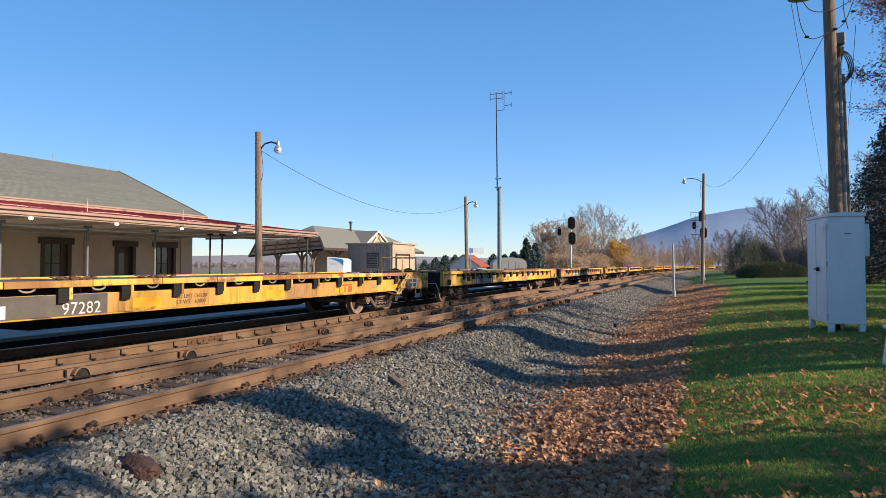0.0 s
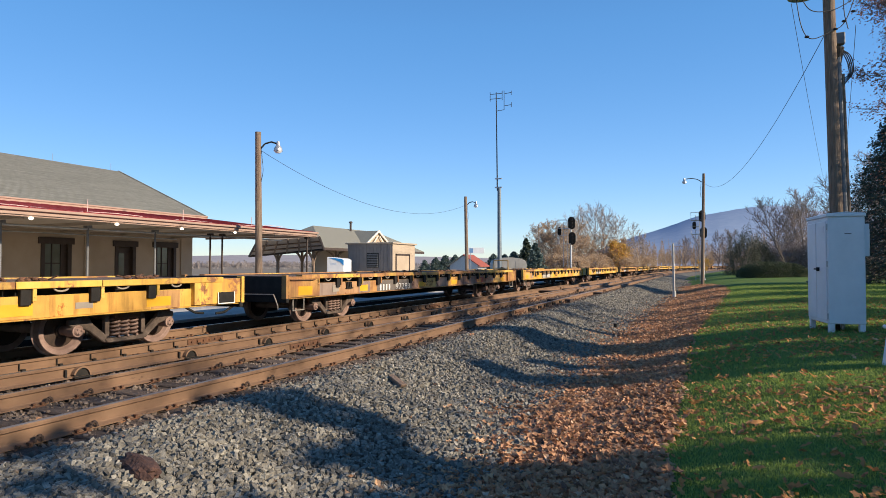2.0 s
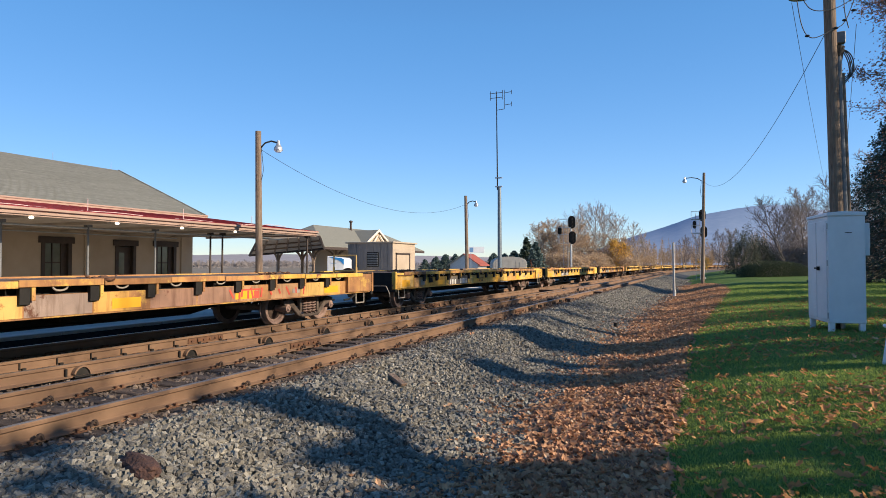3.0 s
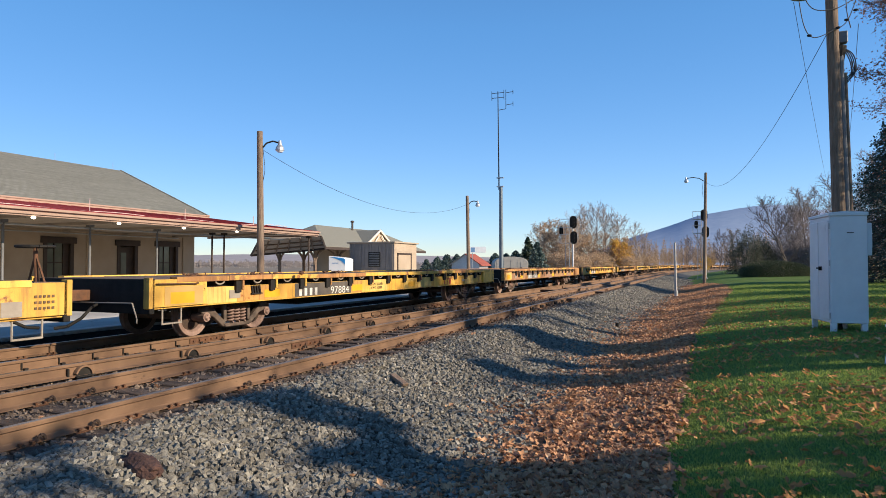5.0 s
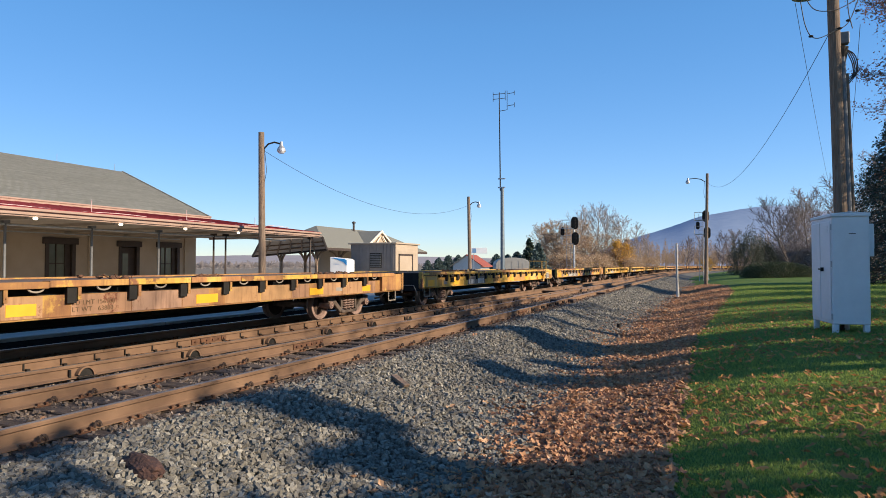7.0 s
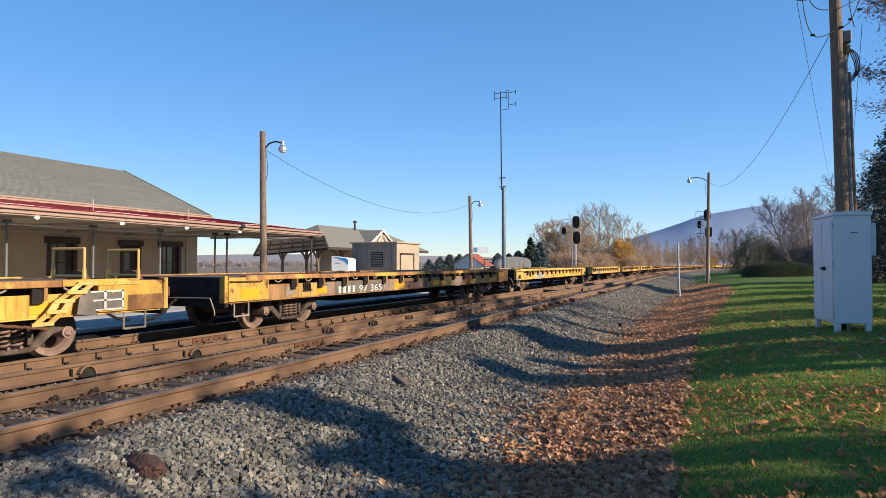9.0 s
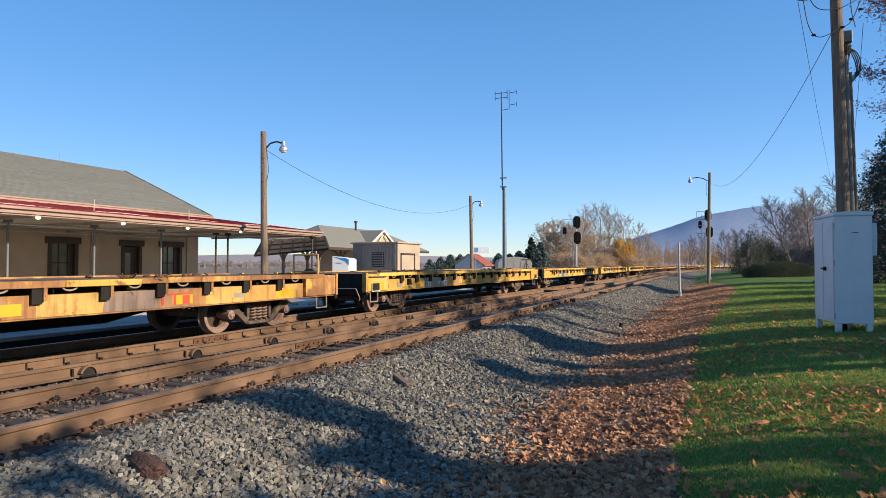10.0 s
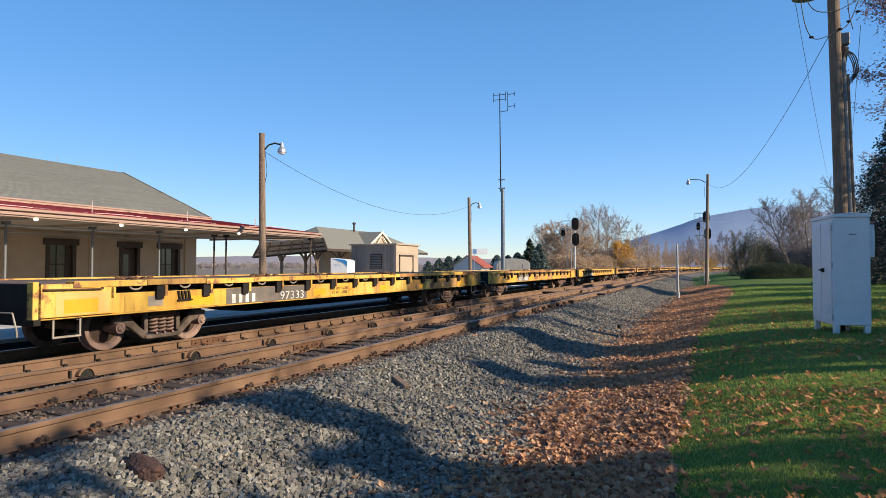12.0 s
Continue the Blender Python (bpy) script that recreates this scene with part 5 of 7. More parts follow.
# ---- shed on the platform ----
def platform_shed():
    sh = thing("platform_shed", "small grey-tan clapboard shed with louvred window and roller door", "shed")
    x1, y0, y1, z1 = -19.5, 37.1, 40.6, 2.84
    xa = x1 - 3.5
    M_side = material("grey_shed_boards", [rgb(0.2, 0.17, 0.15), rgb(0.27, 0.23, 0.2)], 2, rough=0.8, bump=0.1)
    bm = bmesh.new()
    box(bm, xa, x1, y0, y1, FLOOR_Z - 0.05, z1)
    part("wall", bm, M_side, sh)
    for k in range(13):
        bm = bmesh.new()
        box(bm, xa + 0.13 + 0.27 * k - 0.02, xa + 0.13 + 0.27 * k + 0.02, y0 - 0.025, y0, FLOOR_Z, z1 - 0.05)
        part("batten", bm, M_side, sh)
    bm = bmesh.new()
    box(bm, xa - 0.15, x1 + 0.15, y0 - 0.15, y1 + 0.15, z1, z1 + 0.1)
    part("roof", bm, M_wall, sh, "tan flat roof edge", bevel=0.02)
    bm = bmesh.new()
    box(bm, x1, x1 + 0.02, y0 + 0.02, y1 - 0.02, FLOOR_Z, z1)
    part("front_wall", bm, M_wall, sh, "tan front wall")
    bm = bmesh.new()
    box(bm, x1 + 0.02, x1 + 0.03, y0 + 0.55, y1 - 1.0, FLOOR_Z, 2.05)
    rd = part("roller_door", bm, M_wall, sh, "tan roller door")
    for k in range(14):
        bm = bmesh.new()
        box(bm, x1 + 0.03, x1 + 0.042, y0 + 0.56, y1 - 1.01, FLOOR_Z + 0.145 * k, FLOOR_Z + 0.145 * k + 0.135)
        part("slat", bm, M_wall, rd)
    bm = bmesh.new()
    for yy in (y0 + 0.43, y1 - 1.0):
        box(bm, x1, x1 + 0.07, yy, yy + 0.12, FLOOR_Z, 2.15)
    box(bm, x1, x1 + 0.07, y0 + 0.43, y1 - 0.88, 2.05, 2.17)
    part("door_frame", bm, M_trim, sh)
    lv = part("louvred_window", louvre(), M_black, sh, "dark louvred window")
    lv.matrix_basis = pose(x1 - 1.5, y0 - 0.03, 1.72)
    for k in range(8):
        bm = bmesh.new()
        box(bm, -0.4, 0.4, -0.06, -0.02, -0.43 + 0.115 * k, -0.37 + 0.115 * k)
        part("slat", bm, M_conduit, lv)
    return sh


def louvre():
    bm = bmesh.new()
    box(bm, -0.45, 0.45, -0.02, 0.02, -0.5, 0.5)
    return bm


platform_shed()


# ---- white trailer with a blue flash behind the shed ----
def box_trailer():
    tr = thing("box_trailer", "white box trailer with a blue swoosh parked behind the platform", "trailer", pose(-22.4, 33.6, 0, 0, 0, HEADING - 4))
    M_blue = material("blue_paint", [rgb(0.02, 0.2, 0.5), rgb(0.03, 0.26, 0.6)], 2, rough=0.5, bump=0)
    bm = bmesh.new()
    prism(bm, [(0, 0.45), (1.12, 0.45), (1.12, 1.72), (0.95, 1.82), (0.0, 1.92)], 0, 2.2)
    part("body", bm, M_white, tr, bevel=0.03)
    bm = bmesh.new()
    prism(bm, [(0.12, 1.875), (0.94, 1.79), (1.1, 1.7), (1.1, 1.36), (0.86, 1.6), (0.5, 1.74)], -0.02, -0.005)
    part("swoosh", bm, M_blue, tr, "blue swoosh")
    for i in range(5):
        bm = bmesh.new()
        box(bm, 0.24 + 0.08 * i, 0.29 + 0.08 * i, -0.012, -0.004, 1.44, 1.48)
        part("label_bar", bm, M_blue, tr)
    bm = bmesh.new()
    box(bm, 1.12, 1.85, 0.3, 1.9, 0.78, 0.92)
    part("drawbar_deck", bm, M_white, tr, bevel=0.01)
    for y in (0.7, 1.7):
        for x in (0.15, 0.97):
            bm = bmesh.new()
            tube(bm, (x - 0.1, y, 0.32), (x + 0.1, y, 0.32), 0.31, n=16)
            part("tyre", bm, M_black, tr)
    return tr


box_trailer()

kerb = thing("platform_kerb", "pale concrete platform kerb in long cast lengths", "kerb", kind="structure")
bm = bmesh.new()
box(bm, -12.3, -11.98, 0, 2.48, -0.2, 0.02)
kerb_mesh = mesh_of(bm, "kerb_stone", material("pale_concrete", [rgb(0.36, 0.34, 0.31), rgb(0.48, 0.46, 0.42)], 2, rough=0.9, bump=0.3, rand=0.08), bevel=0.012)
for k in range(40):
    put("kerb_stone", kerb_mesh, kerb, pose(0, -14 + 2.5 * k, 0))
# ---- poles, wires, signals, mast, cabinet ----
def lamp_head(parent, at, way):
    """A shaded street lamp on a curved arm; way: along which it reaches out."""
    a, w = Vector(at), Vector(way)
    bm = bmesh.new()
    pts = [a, a + w * 0.25 + Vector((0, 0, 0.22)), a + w * 0.6 + Vector((0, 0, 0.3)), a + w * 1.0 + Vector((0, 0, 0.22))]
    for p, q in zip(pts, pts[1:]):
        tube(bm, p, q, 0.035, n=8)
    part("lamp_arm", bm, M_black, parent, "dark curved arm")
    side = w.normalized() * 0.03
    cable("drop_wire", smooth_path([a + side + Vector((0, 0, 0.05)), a + side * 3 + Vector((0, 0, -0.5)), a + side * 4 + Vector((0, 0, -0.95)), a + side * 1.5 + Vector((0, 0, -1.4))]), 0.012, M_wire, parent)
    bm = bmesh.new()
    c = pts[-1]
    tube(bm, c + Vector((0, 0, -0.08)), c + Vector((0, 0, 0.1)), 0.085, 0.06, n=12)
    tube(bm, c + Vector((0, 0, -0.19)), c + Vector((0, 0, -0.08)), 0.165, 0.09, n=16)
    tube(bm, c + Vector((0, 0, -0.31)), c + Vector((0, 0, -0.19)), 0.19, 0.165, n=16)
    part("lamp_head", bm, M_galv, parent, "galvanised lamp head", smooth=False)
    bm = bmesh.new()
    tube(bm, c + Vector((0, 0, -0.39)), c + Vector((0, 0, -0.31)), 0.11, 0.175, n=16)
    part("lens", bm, M_white, parent, "frosted lamp lens")


def lamp_pole(x, y, z0, z1, r, way, lean=(0, 0)):
    p = thing("lamp_pole", "brown wooden lamp pole with galvanised street lamp", "lamp pole", group="lamp poles along the line")
    bm = bmesh.new()
    tube(bm, (x, y, z0 - 0.1), (x + lean[0], y + lean[1], z1), r * 1.12, r * 0.86, n=14)
    part("pole", bm, M_polewood, p)
    lamp_head(p, (x + lean[0] + r * way[0], y + lean[1] + r * way[1], z1 - 0.72), (*way, 0))
    return p


RIGHT = Vector((math.cos(radians(HEADING)), math.sin(radians(HEADING)), 0))
lamp_pole(-17.3, 20.9, FLOOR_Z, 7.02, 0.14, (RIGHT.x * 0.75, RIGHT.y * 0.75), (-0.08, -0.05))
lamp_pole(-17.75, 46.8, FLOOR_Z, 6.96, 0.14, (RIGHT.x * 0.75, RIGHT.y * 0.75), (-0.1, -0.1))
lamp_pole(-0.2, 57.9, -0.14, 9.35, 0.13, (-RIGHT.x * 1.5, -RIGHT.y * 1.5), (0.2, 0.1))
for nm, a, b, d in (("overhead_wire", (-17.2, 20.9, 6.2), (-17.75, 46.7, 6.3), 1.55), ("overhead_wire", (-0.05, 57.9, 8.6), (2.9, 18.2, 7.3), 1.75)):
    ob = cable(nm, sag(a, b, d, 70), 0.009, M_wire)
    tagged(ob, "black overhead wire slung between the poles", "wire")


def utility_pole():
    p = thing("utility_pole", "tall wooden utility pole with conduits and cables", "utility pole")
    bx, by = 2.99, 18.1
    bm = bmesh.new()
    tube(bm, (bx + 0.12, by, -0.2), (bx - 0.08, by - 0.05, 11.5), 0.155, 0.125, n=18)
    part("pole", bm, M_polewood, p)
    for dx, r, top, mat in ((0.215, 0.075, 6.75, M_conduit), (0.33, 0.05, 6.2, M_polewood), (0.13, 0.025, 7.1, M_galv)):
        bm = bmesh.new()
        o = RIGHT * dx - Vector((0, 0.06, 0))
        tube(bm, (bx + o.x + 0.11, by + o.y, -0.1), (bx + o.x - 0.04, by + o.y, top), r, n=12)
        part("conduit", bm, mat, p)
    bm = bmesh.new()
    c = Vector((bx, by, 7.1)) + RIGHT * 0.24
    box(bm, -0.11, 0.11, -0.1, 0.1, -0.14, 0.16, Matrix.Translation(c))
    part("junction_box", bm, M_conduit, p, bevel=0.02)
    bm = bmesh.new()
    tube(bm, c + Vector((-0.1, 0, -0.62)), c + Vector((-0.1, 0, -0.22)), 0.13, 0.2, n=14)
    part("cable_shroud", bm, M_black, p)
    for k in range(4):
        q = [c + Vector((-0.02 + 0.02 * k, -0.1, -0.3)), c + RIGHT * (0.08 + 0.05 * k) + Vector((0, -0.1, -0.42)), c + RIGHT * (0.18 + 0.045 * k) + Vector((0, -0.1, -0.66)),
             c + RIGHT * (0.2 + 0.03 * k) + Vector((0, -0.1, -0.9)), c + RIGHT * 0.08 + Vector((0, -0.1, -1.02 - 0.05 * k))]
        cable("cable_loop", smooth_path(q), 0.013, M_wire, p)
    up = Vector((0, 0, 1))
    b0 = Vector((bx, by, 0))
    for pts in (((-0.9, 8.2), (-0.75, 7.35), (-0.5, 7.05), (0.0, 7.25), (0.35, 7.5), (0.7, 8.4)),
                ((-0.85, 8.3), (-0.55, 7.8), (-0.1, 7.75), (0.3, 7.9), (0.9, 8.3)), ((0.3, 8.3), (0.33, 7.7), (0.42, 7.3))):
        cable("service_wire", smooth_path([b0 + RIGHT * u + up * z + Vector((0, -0.2, 0)) for u, z in pts]), 0.011, M_wire, p)
    for u, z in ((-0.62, 7.1), (0.32, 7.5), (0.1, 7.3), (0.55, 7.75)):
        bm = bmesh.new()
        lump(bm, 0.034, (1.7, 1, 1), sub=2, rough=0)
        part("connector", bm, M_black, p).matrix_basis = Matrix.Translation(b0 + RIGHT * u + up * z + Vector((0, -0.2, 0)))
    bm = bmesh.new()
    q = b0 - RIGHT * 0.7 + up * 8.15 - Vector((0, 0.1, 0))
    tube(bm, q, q + up * 0.12, 0.34, 0.14, n=18)
    part("yard_lamp", bm, M_galv, p)
    return p


utility_pole()
for a, b in (((3.38, 28.6, 12.1), (16.2, 104.6, 13.8)), ((5.8, 29.6, 11.2), (12.7, 70.6, 11.4))):
    tagged(cable("overhead_wire", sag(a, b, 0.4), 0.011, M_wire), "thin black overhead wire above the lawn", "wire")


def instrument_cabinet():
    c = thing("instrument_cabinet", "white painted steel railway signal cabinet standing on legs", "cabinet", pose(2.27, 14.36, 0.0, 0, 0, HEADING - 15))
    w, d, zb, zt = 0.66, 1.28, 0.2, 2.34
    bm = bmesh.new()
    box(bm, 0, w, 0, d, zb, zt)
    part("body", bm, M_white, c, bevel=0.012)
    bm = bmesh.new()
    box(bm, -0.02, w + 0.02, -0.02, d + 0.02, zt, zt + 0.07)
    prism(bm, [(-0.02, zt + 0.07), (w + 0.02, zt + 0.07), (w / 2, zt + 0.1)], -0.02, d + 0.02)
    part("lid", bm, M_white, c, bevel=0.012)
    for x in (0.06, w - 0.06):
        for y in (0.06, d - 0.06):
            bm = bmesh.new()
            box(bm, x - 0.05, x + 0.05, y - 0.05, y + 0.05, 0.02 - 0.05, zb)
            part("leg", bm, M_white, c, bevel=0.006)
    for k in range(2):
        bm = bmesh.new()
        box(bm, -0.022, -0.001, 0.05 + k * (d / 2 - 0.02), d / 2 + k * (d / 2 - 0.05) - 0.01, zb + 0.06, zt - 0.08)
        dr = part("door", bm, M_white, c, bevel=0.008)
        for z in (zb + 0.25, zt - 0.3):
            bm = bmesh.new()
            for j in range(5):
                box(bm, -0.03, -0.022, 0.15 + k * 0.5, 0.32 + k * 0.5, z + 0.03 * j, z + 0.03 * j + 0.012)
            part("vent", bm, M_white, dr)
    bm = bmesh.new()
    box(bm, -0.07, -0.02, 0.44, 0.5, 1.25, 1.33)
    box(bm, -0.09, -0.06, 0.4, 0.58, 1.28, 1.31)
    part("latch", bm, M_black, c, "dark latch handle")
    bm = bmesh.new()
    box(bm, w, w + 0.12, 0.12, 0.5, 1.55, 2.2)
    box(bm, w + 0.12, w + 0.14, 0.16, 0.46, 1.7, 2.1)
    part("side_box", bm, M_white, c, bevel=0.01)
    bm = bmesh.new()
    box(bm, 0.3, 0.42, -0.012, 0, 2.0, 2.012)
    part("label_bar", bm, M_black, c)
    for z in (zb + 0.15, 1.4, zt - 0.2):
        bm = bmesh.new()
        tube(bm, (-0.012, 0.01, z - 0.06), (-0.012, 0.01, z + 0.06), 0.014, n=8)
        part("hinge", bm, M_galv, c)
    for k in range(3):
        bm = bmesh.new()
        tube(bm, (0.2 + 0.12 * k, 0.4 + 0.1 * k, -0.05), (0.2 + 0.12 * k, 0.4 + 0.1 * k, zb), 0.04, n=10)
        part("cable_duct", bm, M_black if k == 1 else M_galv, c)
    return c


instrument_cabinet()
pc = thing("white_post_box", "white painted steel box post at the lawn's edge", "utility box", pose(2.28, 9.62, -0.06, 0, 4, HEADING - 10))
bm = bmesh.new()
prism(bm, [(-0.03, -0.1), (0.5, -0.1), (0.47, 0.58), (0.02, 0.58)], 0, 0.4)
part("body", bm, M_white, pc, bevel=0.02)
bm = bmesh.new()
box(bm, -0.02, 0.51, -0.03, 0.43, 0.58, 0.63)
part("lid", bm, M_white, pc, bevel=0.015)
M_galvdull = material("weathered_white_paint", [rgb(0.34, 0.32, 0.29), rgb(0.5, 0.48, 0.44)], 5, rough=0.8, bump=0.2)
mk = thing("marker_post", "slim weathered white marker post in the leaf strip", "post")
bm = bmesh.new()
tube(bm, (-1.73, 40.0, -0.7), (-1.77, 40.0, 2.7), 0.075, 0.06, n=10)
part("shaft", bm, M_galvdull, mk)
bm = bmesh.new()
tube(bm, (-1.73, 40.0, -0.7), (-1.73, 40.0, -0.2), 0.1, n=10)
part("sleeve", bm, M_galv, mk)


def signal_head(parent, m):
    bm = bmesh.new()
    n = 12
    out = [(0.36 * math.cos(math.pi * k / n), 0.3 + 0.36 * math.sin(math.pi * k / n)) for k in range(n + 1)]
    out += [(-0.36 * math.cos(math.pi * k / n), -0.3 - 0.36 * math.sin(math.pi * k / n)) for k in range(n + 1)]
    prism(bm, out, -0.02, 0.02)
    hd = part("signal_head", bm, M_black, parent, "black oval signal head")
    hd.matrix_basis = m
    for z in (-0.36, 0, 0.36):
        bm = bmesh.new()
        tube(bm, (0, -0.28, z), (0, -0.02, z), 0.12, n=12)
        part("hood", bm, M_black, hd).matrix_basis = Matrix()
    bm = bmesh.new()
    box(bm, -0.16, 0.16, 0.02, 0.3, -0.55, 0.55)
    part("housing", bm, M_black, hd, bevel=0.03)
    return hd


def signal_mast(x, y, z0, z1, heads, side):
    s = thing("signal_mast", "grey steel railway signal mast with ladder and black heads", "railway signal", pose(x, y, 0))
    bm = bmesh.new()
    tube(bm, (0, 0, z0), (0, 0, z1), 0.1, n=12)
    tube(bm, (0, 0, z0), (0, 0, z0 + 0.3), 0.2, n=12)
    part("mast", bm, M_galv, s)
    lad = part("ladder", ladder(z0, z1 - 0.3), M_galv, s)
    lad.matrix_basis = pose(side * 0.62, 0.3, 0)
    bm = bmesh.new()
    for z in (z1 - 1.0, z1 - 2.6):
        box(bm, min(0, side * 1.3), max(0, side * 1.3), -0.4, 0.4, z - 0.02, z + 0.02)
        for k in range(3):
            tube(bm, (side * 1.3, -0.4 + 0.4 * k, z), (side * 1.3, -0.4 + 0.4 * k, z + 0.9), 0.02, n=5)
        for yy in (-0.4, 0.4):
            tube(bm, (side * 0.3, yy, z + 0.9), (side * 1.3, yy, z + 0.9), 0.02, n=5)
    part("service_platform", bm, M_galv, s)
    for hx, hz in heads:
        small = 1.0 if hx > -0.5 else 0.68
        signal_head(s, pose(hx, -0.2, hz, 0, 0, 6) @ Matrix.Diagonal((small * (0.8 if hx < -0.5 else 1), small, small, 1)))
    return s


def ladder(z0, z1):
    bm = bmesh.new()
    for x in (-0.22, 0.22):
        tube(bm, (x, 0, z0), (x, 0, z1), 0.03, n=6)
    z = z0 + 0.3
    while z < z1:
        tube(bm, (-0.22, 0, z), (0.22, 0, z), 0.014, n=5)
        z += 0.32
    return bm


signal_mast(-12.75, 64.0, -0.2, 6.2, ((0.1, 5.75), (0.15, 4.15), (-1.15, 4.9)), -1)
signal_mast(-0.1, 75.7, -0.4, 7.5, ((-0.12, 6.95), (0.02, 5.05), (-0.95, 5.9)), -1)


def antenna_mast():
    a = thing("antenna_mast", "tall slender grey radio mast with dipole antenna", "antenna mast")
    bx, by = -21.45, 66.95
    bm = bmesh.new()
    tube(bm, (bx, by, -0.2), (bx - 0.03, by, 10.2), 0.26, 0.2, n=14)
    part("lower_tube", bm, material("mast_blue_grey", [rgb(0.1, 0.13, 0.16), rgb(0.15, 0.18, 0.2)], 3, rough=0.5, metal=0.3, bump=0), a)
    bm = bmesh.new()
    tube(bm, (bx - 0.25, by, 9.9), (bx - 0.36, by, 21.2), 0.08, 0.05, n=10)
    part("upper_tube", bm, M_black, a)
    for nm, pts in (("antenna_boom", ((-0.7, 20.95, 0.7, 21.1), (-0.7, 20.4, 0.7, 20.55), (0.95, 21.05, 1.75, 21.2), (0.95, 19.65, 1.75, 19.8), (0.05, 19.05, 0.9, 19.2))),
                    ("antenna_element", ((-0.7, 20.15, -0.7, 21.2), (0.68, 20.3, 0.68, 21.4), (0.9, 19.2, 0.9, 21.4), (1.72, 20.9, 1.72, 21.4), (1.72, 19.5, 1.72, 20.05)))):
        for x0, z0, x1, z1 in pts:
            bm = bmesh.new()
            tube(bm, (bx - 0.35 + x0 * RIGHT.x, by + x0 * RIGHT.y, z0), (bx - 0.35 + x1 * RIGHT.x, by + x1 * RIGHT.y, z1), 0.035, n=5)
            part(nm, bm, M_black, a)
    for z in (10.2, 11.2):
        bm = bmesh.new()
        box(bm, bx - 0.5, bx + 0.3, by - 0.15, by + 0.15, z, z + 0.12)
        part("bracket", bm, M_galv, a)
    return a


antenna_mast()

# ---- equipment hut and red-roofed house beyond the platform ----
hut = thing("equipment_hut", "low warm-grey equipment hut with a rounded roof behind the train", "hut", pose(-22.5, 74.0, 0, 0, 0, HEADING))
M_hut = material("warm_grey_sheet", [rgb(0.24, 0.23, 0.21), rgb(0.31, 0.3, 0.275)], 1.5, rough=0.6, bump=0.05)
bm = bmesh.new()
prism(bm, [(-2.0, -0.2), (2.2, -0.2), (2.2, 1.75), (1.95, 2.02), (1.4, 2.24), (0.4, 2.36), (-0.6, 2.34), (-1.4, 2.18), (-1.85, 1.92), (-2.0, 1.6)], 0, 5)
part("wall", bm, M_hut, hut, bevel=0.05)
for i in range(5):
    bm = bmesh.new()
    box(bm, -1.7 + 0.85 * i, -1.66 + 0.85 * i, -0.025, 0, -0.2, 1.9)
    part("seam", bm, M_hut, hut)
bm = bmesh.new()
box(bm, 1.3, 2.1, -0.03, 0, -0.2, 1.7)
part("door", bm, M_hut, hut)
house = thing("red_roofed_house", "small pale house whose gable roof is red on its sunny slope", "house", pose(-35.1, 91.0, 0, 0, 0, HEADING - 20))
bm = bmesh.new()
box(bm, -2.3, 2.3, 0, 5, -0.3, 1.5)
prism(bm, [(-2.3, 1.5), (2.3, 1.5), (0, 3.0)], 0, 5)
part("wall", bm, M_galv, house)
bm = bmesh.new()
sloped_slab(bm, [(-2.75, -0.3, 1.3), (0, -0.3, 3.12), (0, 5.3, 3.12), (-2.75, 5.3, 1.3)], 0.15)
part("roof", bm, M_shingle, house, "grey roof slope")
bm = bmesh.new()
M_redtile = material("orange_red_roof", [rgb(0.26, 0.06, 0.04), rgb(0.34, 0.09, 0.055)], 2, rough=0.8, bump=0.2)
sloped_slab(bm, [(0, -0.3, 3.12), (2.75, -0.3, 1.3), (2.75, 5.3, 1.3), (0, 5.3, 3.12)], 0.15)
part("roof", bm, M_redtile, house, "red roof slope")
sign = thing("sign_board", "white and blue sign board on a post beyond the platform", "sign", pose(-31.3, 84.0, 0, 0, 0, HEADING))
bm = bmesh.new()
box(bm, -0.05, 0.05, 0.02, 0.1, -0.3, 3.9)
part("post", bm, M_galv, sign)
bm = bmesh.new()
box(bm, -0.35, 1.95, -0.05, 0.02, 3.1, 3.95)
bd = part("board", bm, M_white, sign, bevel=0.01)
bm = bmesh.new()
box(bm, -0.2, 0.35, -0.06, -0.05, 3.2, 3.85)
part("blue_panel", bm, material("dull_blue_paint", [rgb(0.12, 0.24, 0.42), rgb(0.16, 0.3, 0.5)], 2, rough=0.6, bump=0), bd)
# stub and debris near the track
st = thing("iron_stub", "small rusty iron stub beside the ballast", "stub", pose(-2.55, 19.6, -0.66))
bm = bmesh.new()
tube(bm, (0, 0, -0.05), (0, 0, 0.24), 0.06, 0.055, n=10)
box(bm, -0.14, 0.14, -0.1, 0.1, -0.05, 0.04)
part("stub", bm, M_black, st, bevel=0.01)
bm = bmesh.new()
lump(bm, 0.15, (1.7, 0.72, 0.55), seed=4, rough=0.32, sub=3)
rock = part("broken_tie_chunk", bm, material("rotten_red_wood", [rgb(0.045, 0.023, 0.017), rgb(0.1, 0.05, 0.037)], 9, rough=0.95, bump=0.8, bump_scale=30))
tagged(rock, "reddish brown chunk of rotten wood on the ballast", "wood chunk")
rock.matrix_basis = pose(-4.15, 3.6, ground_z(3.6, -4.15) + 0.05, 4, 6, -12)
bm = bmesh.new()
prism(bm, [(-0.26, -0.02), (0.24, -0.025), (0.27, 0.02), (-0.22, 0.035)], -0.045, 0.045)
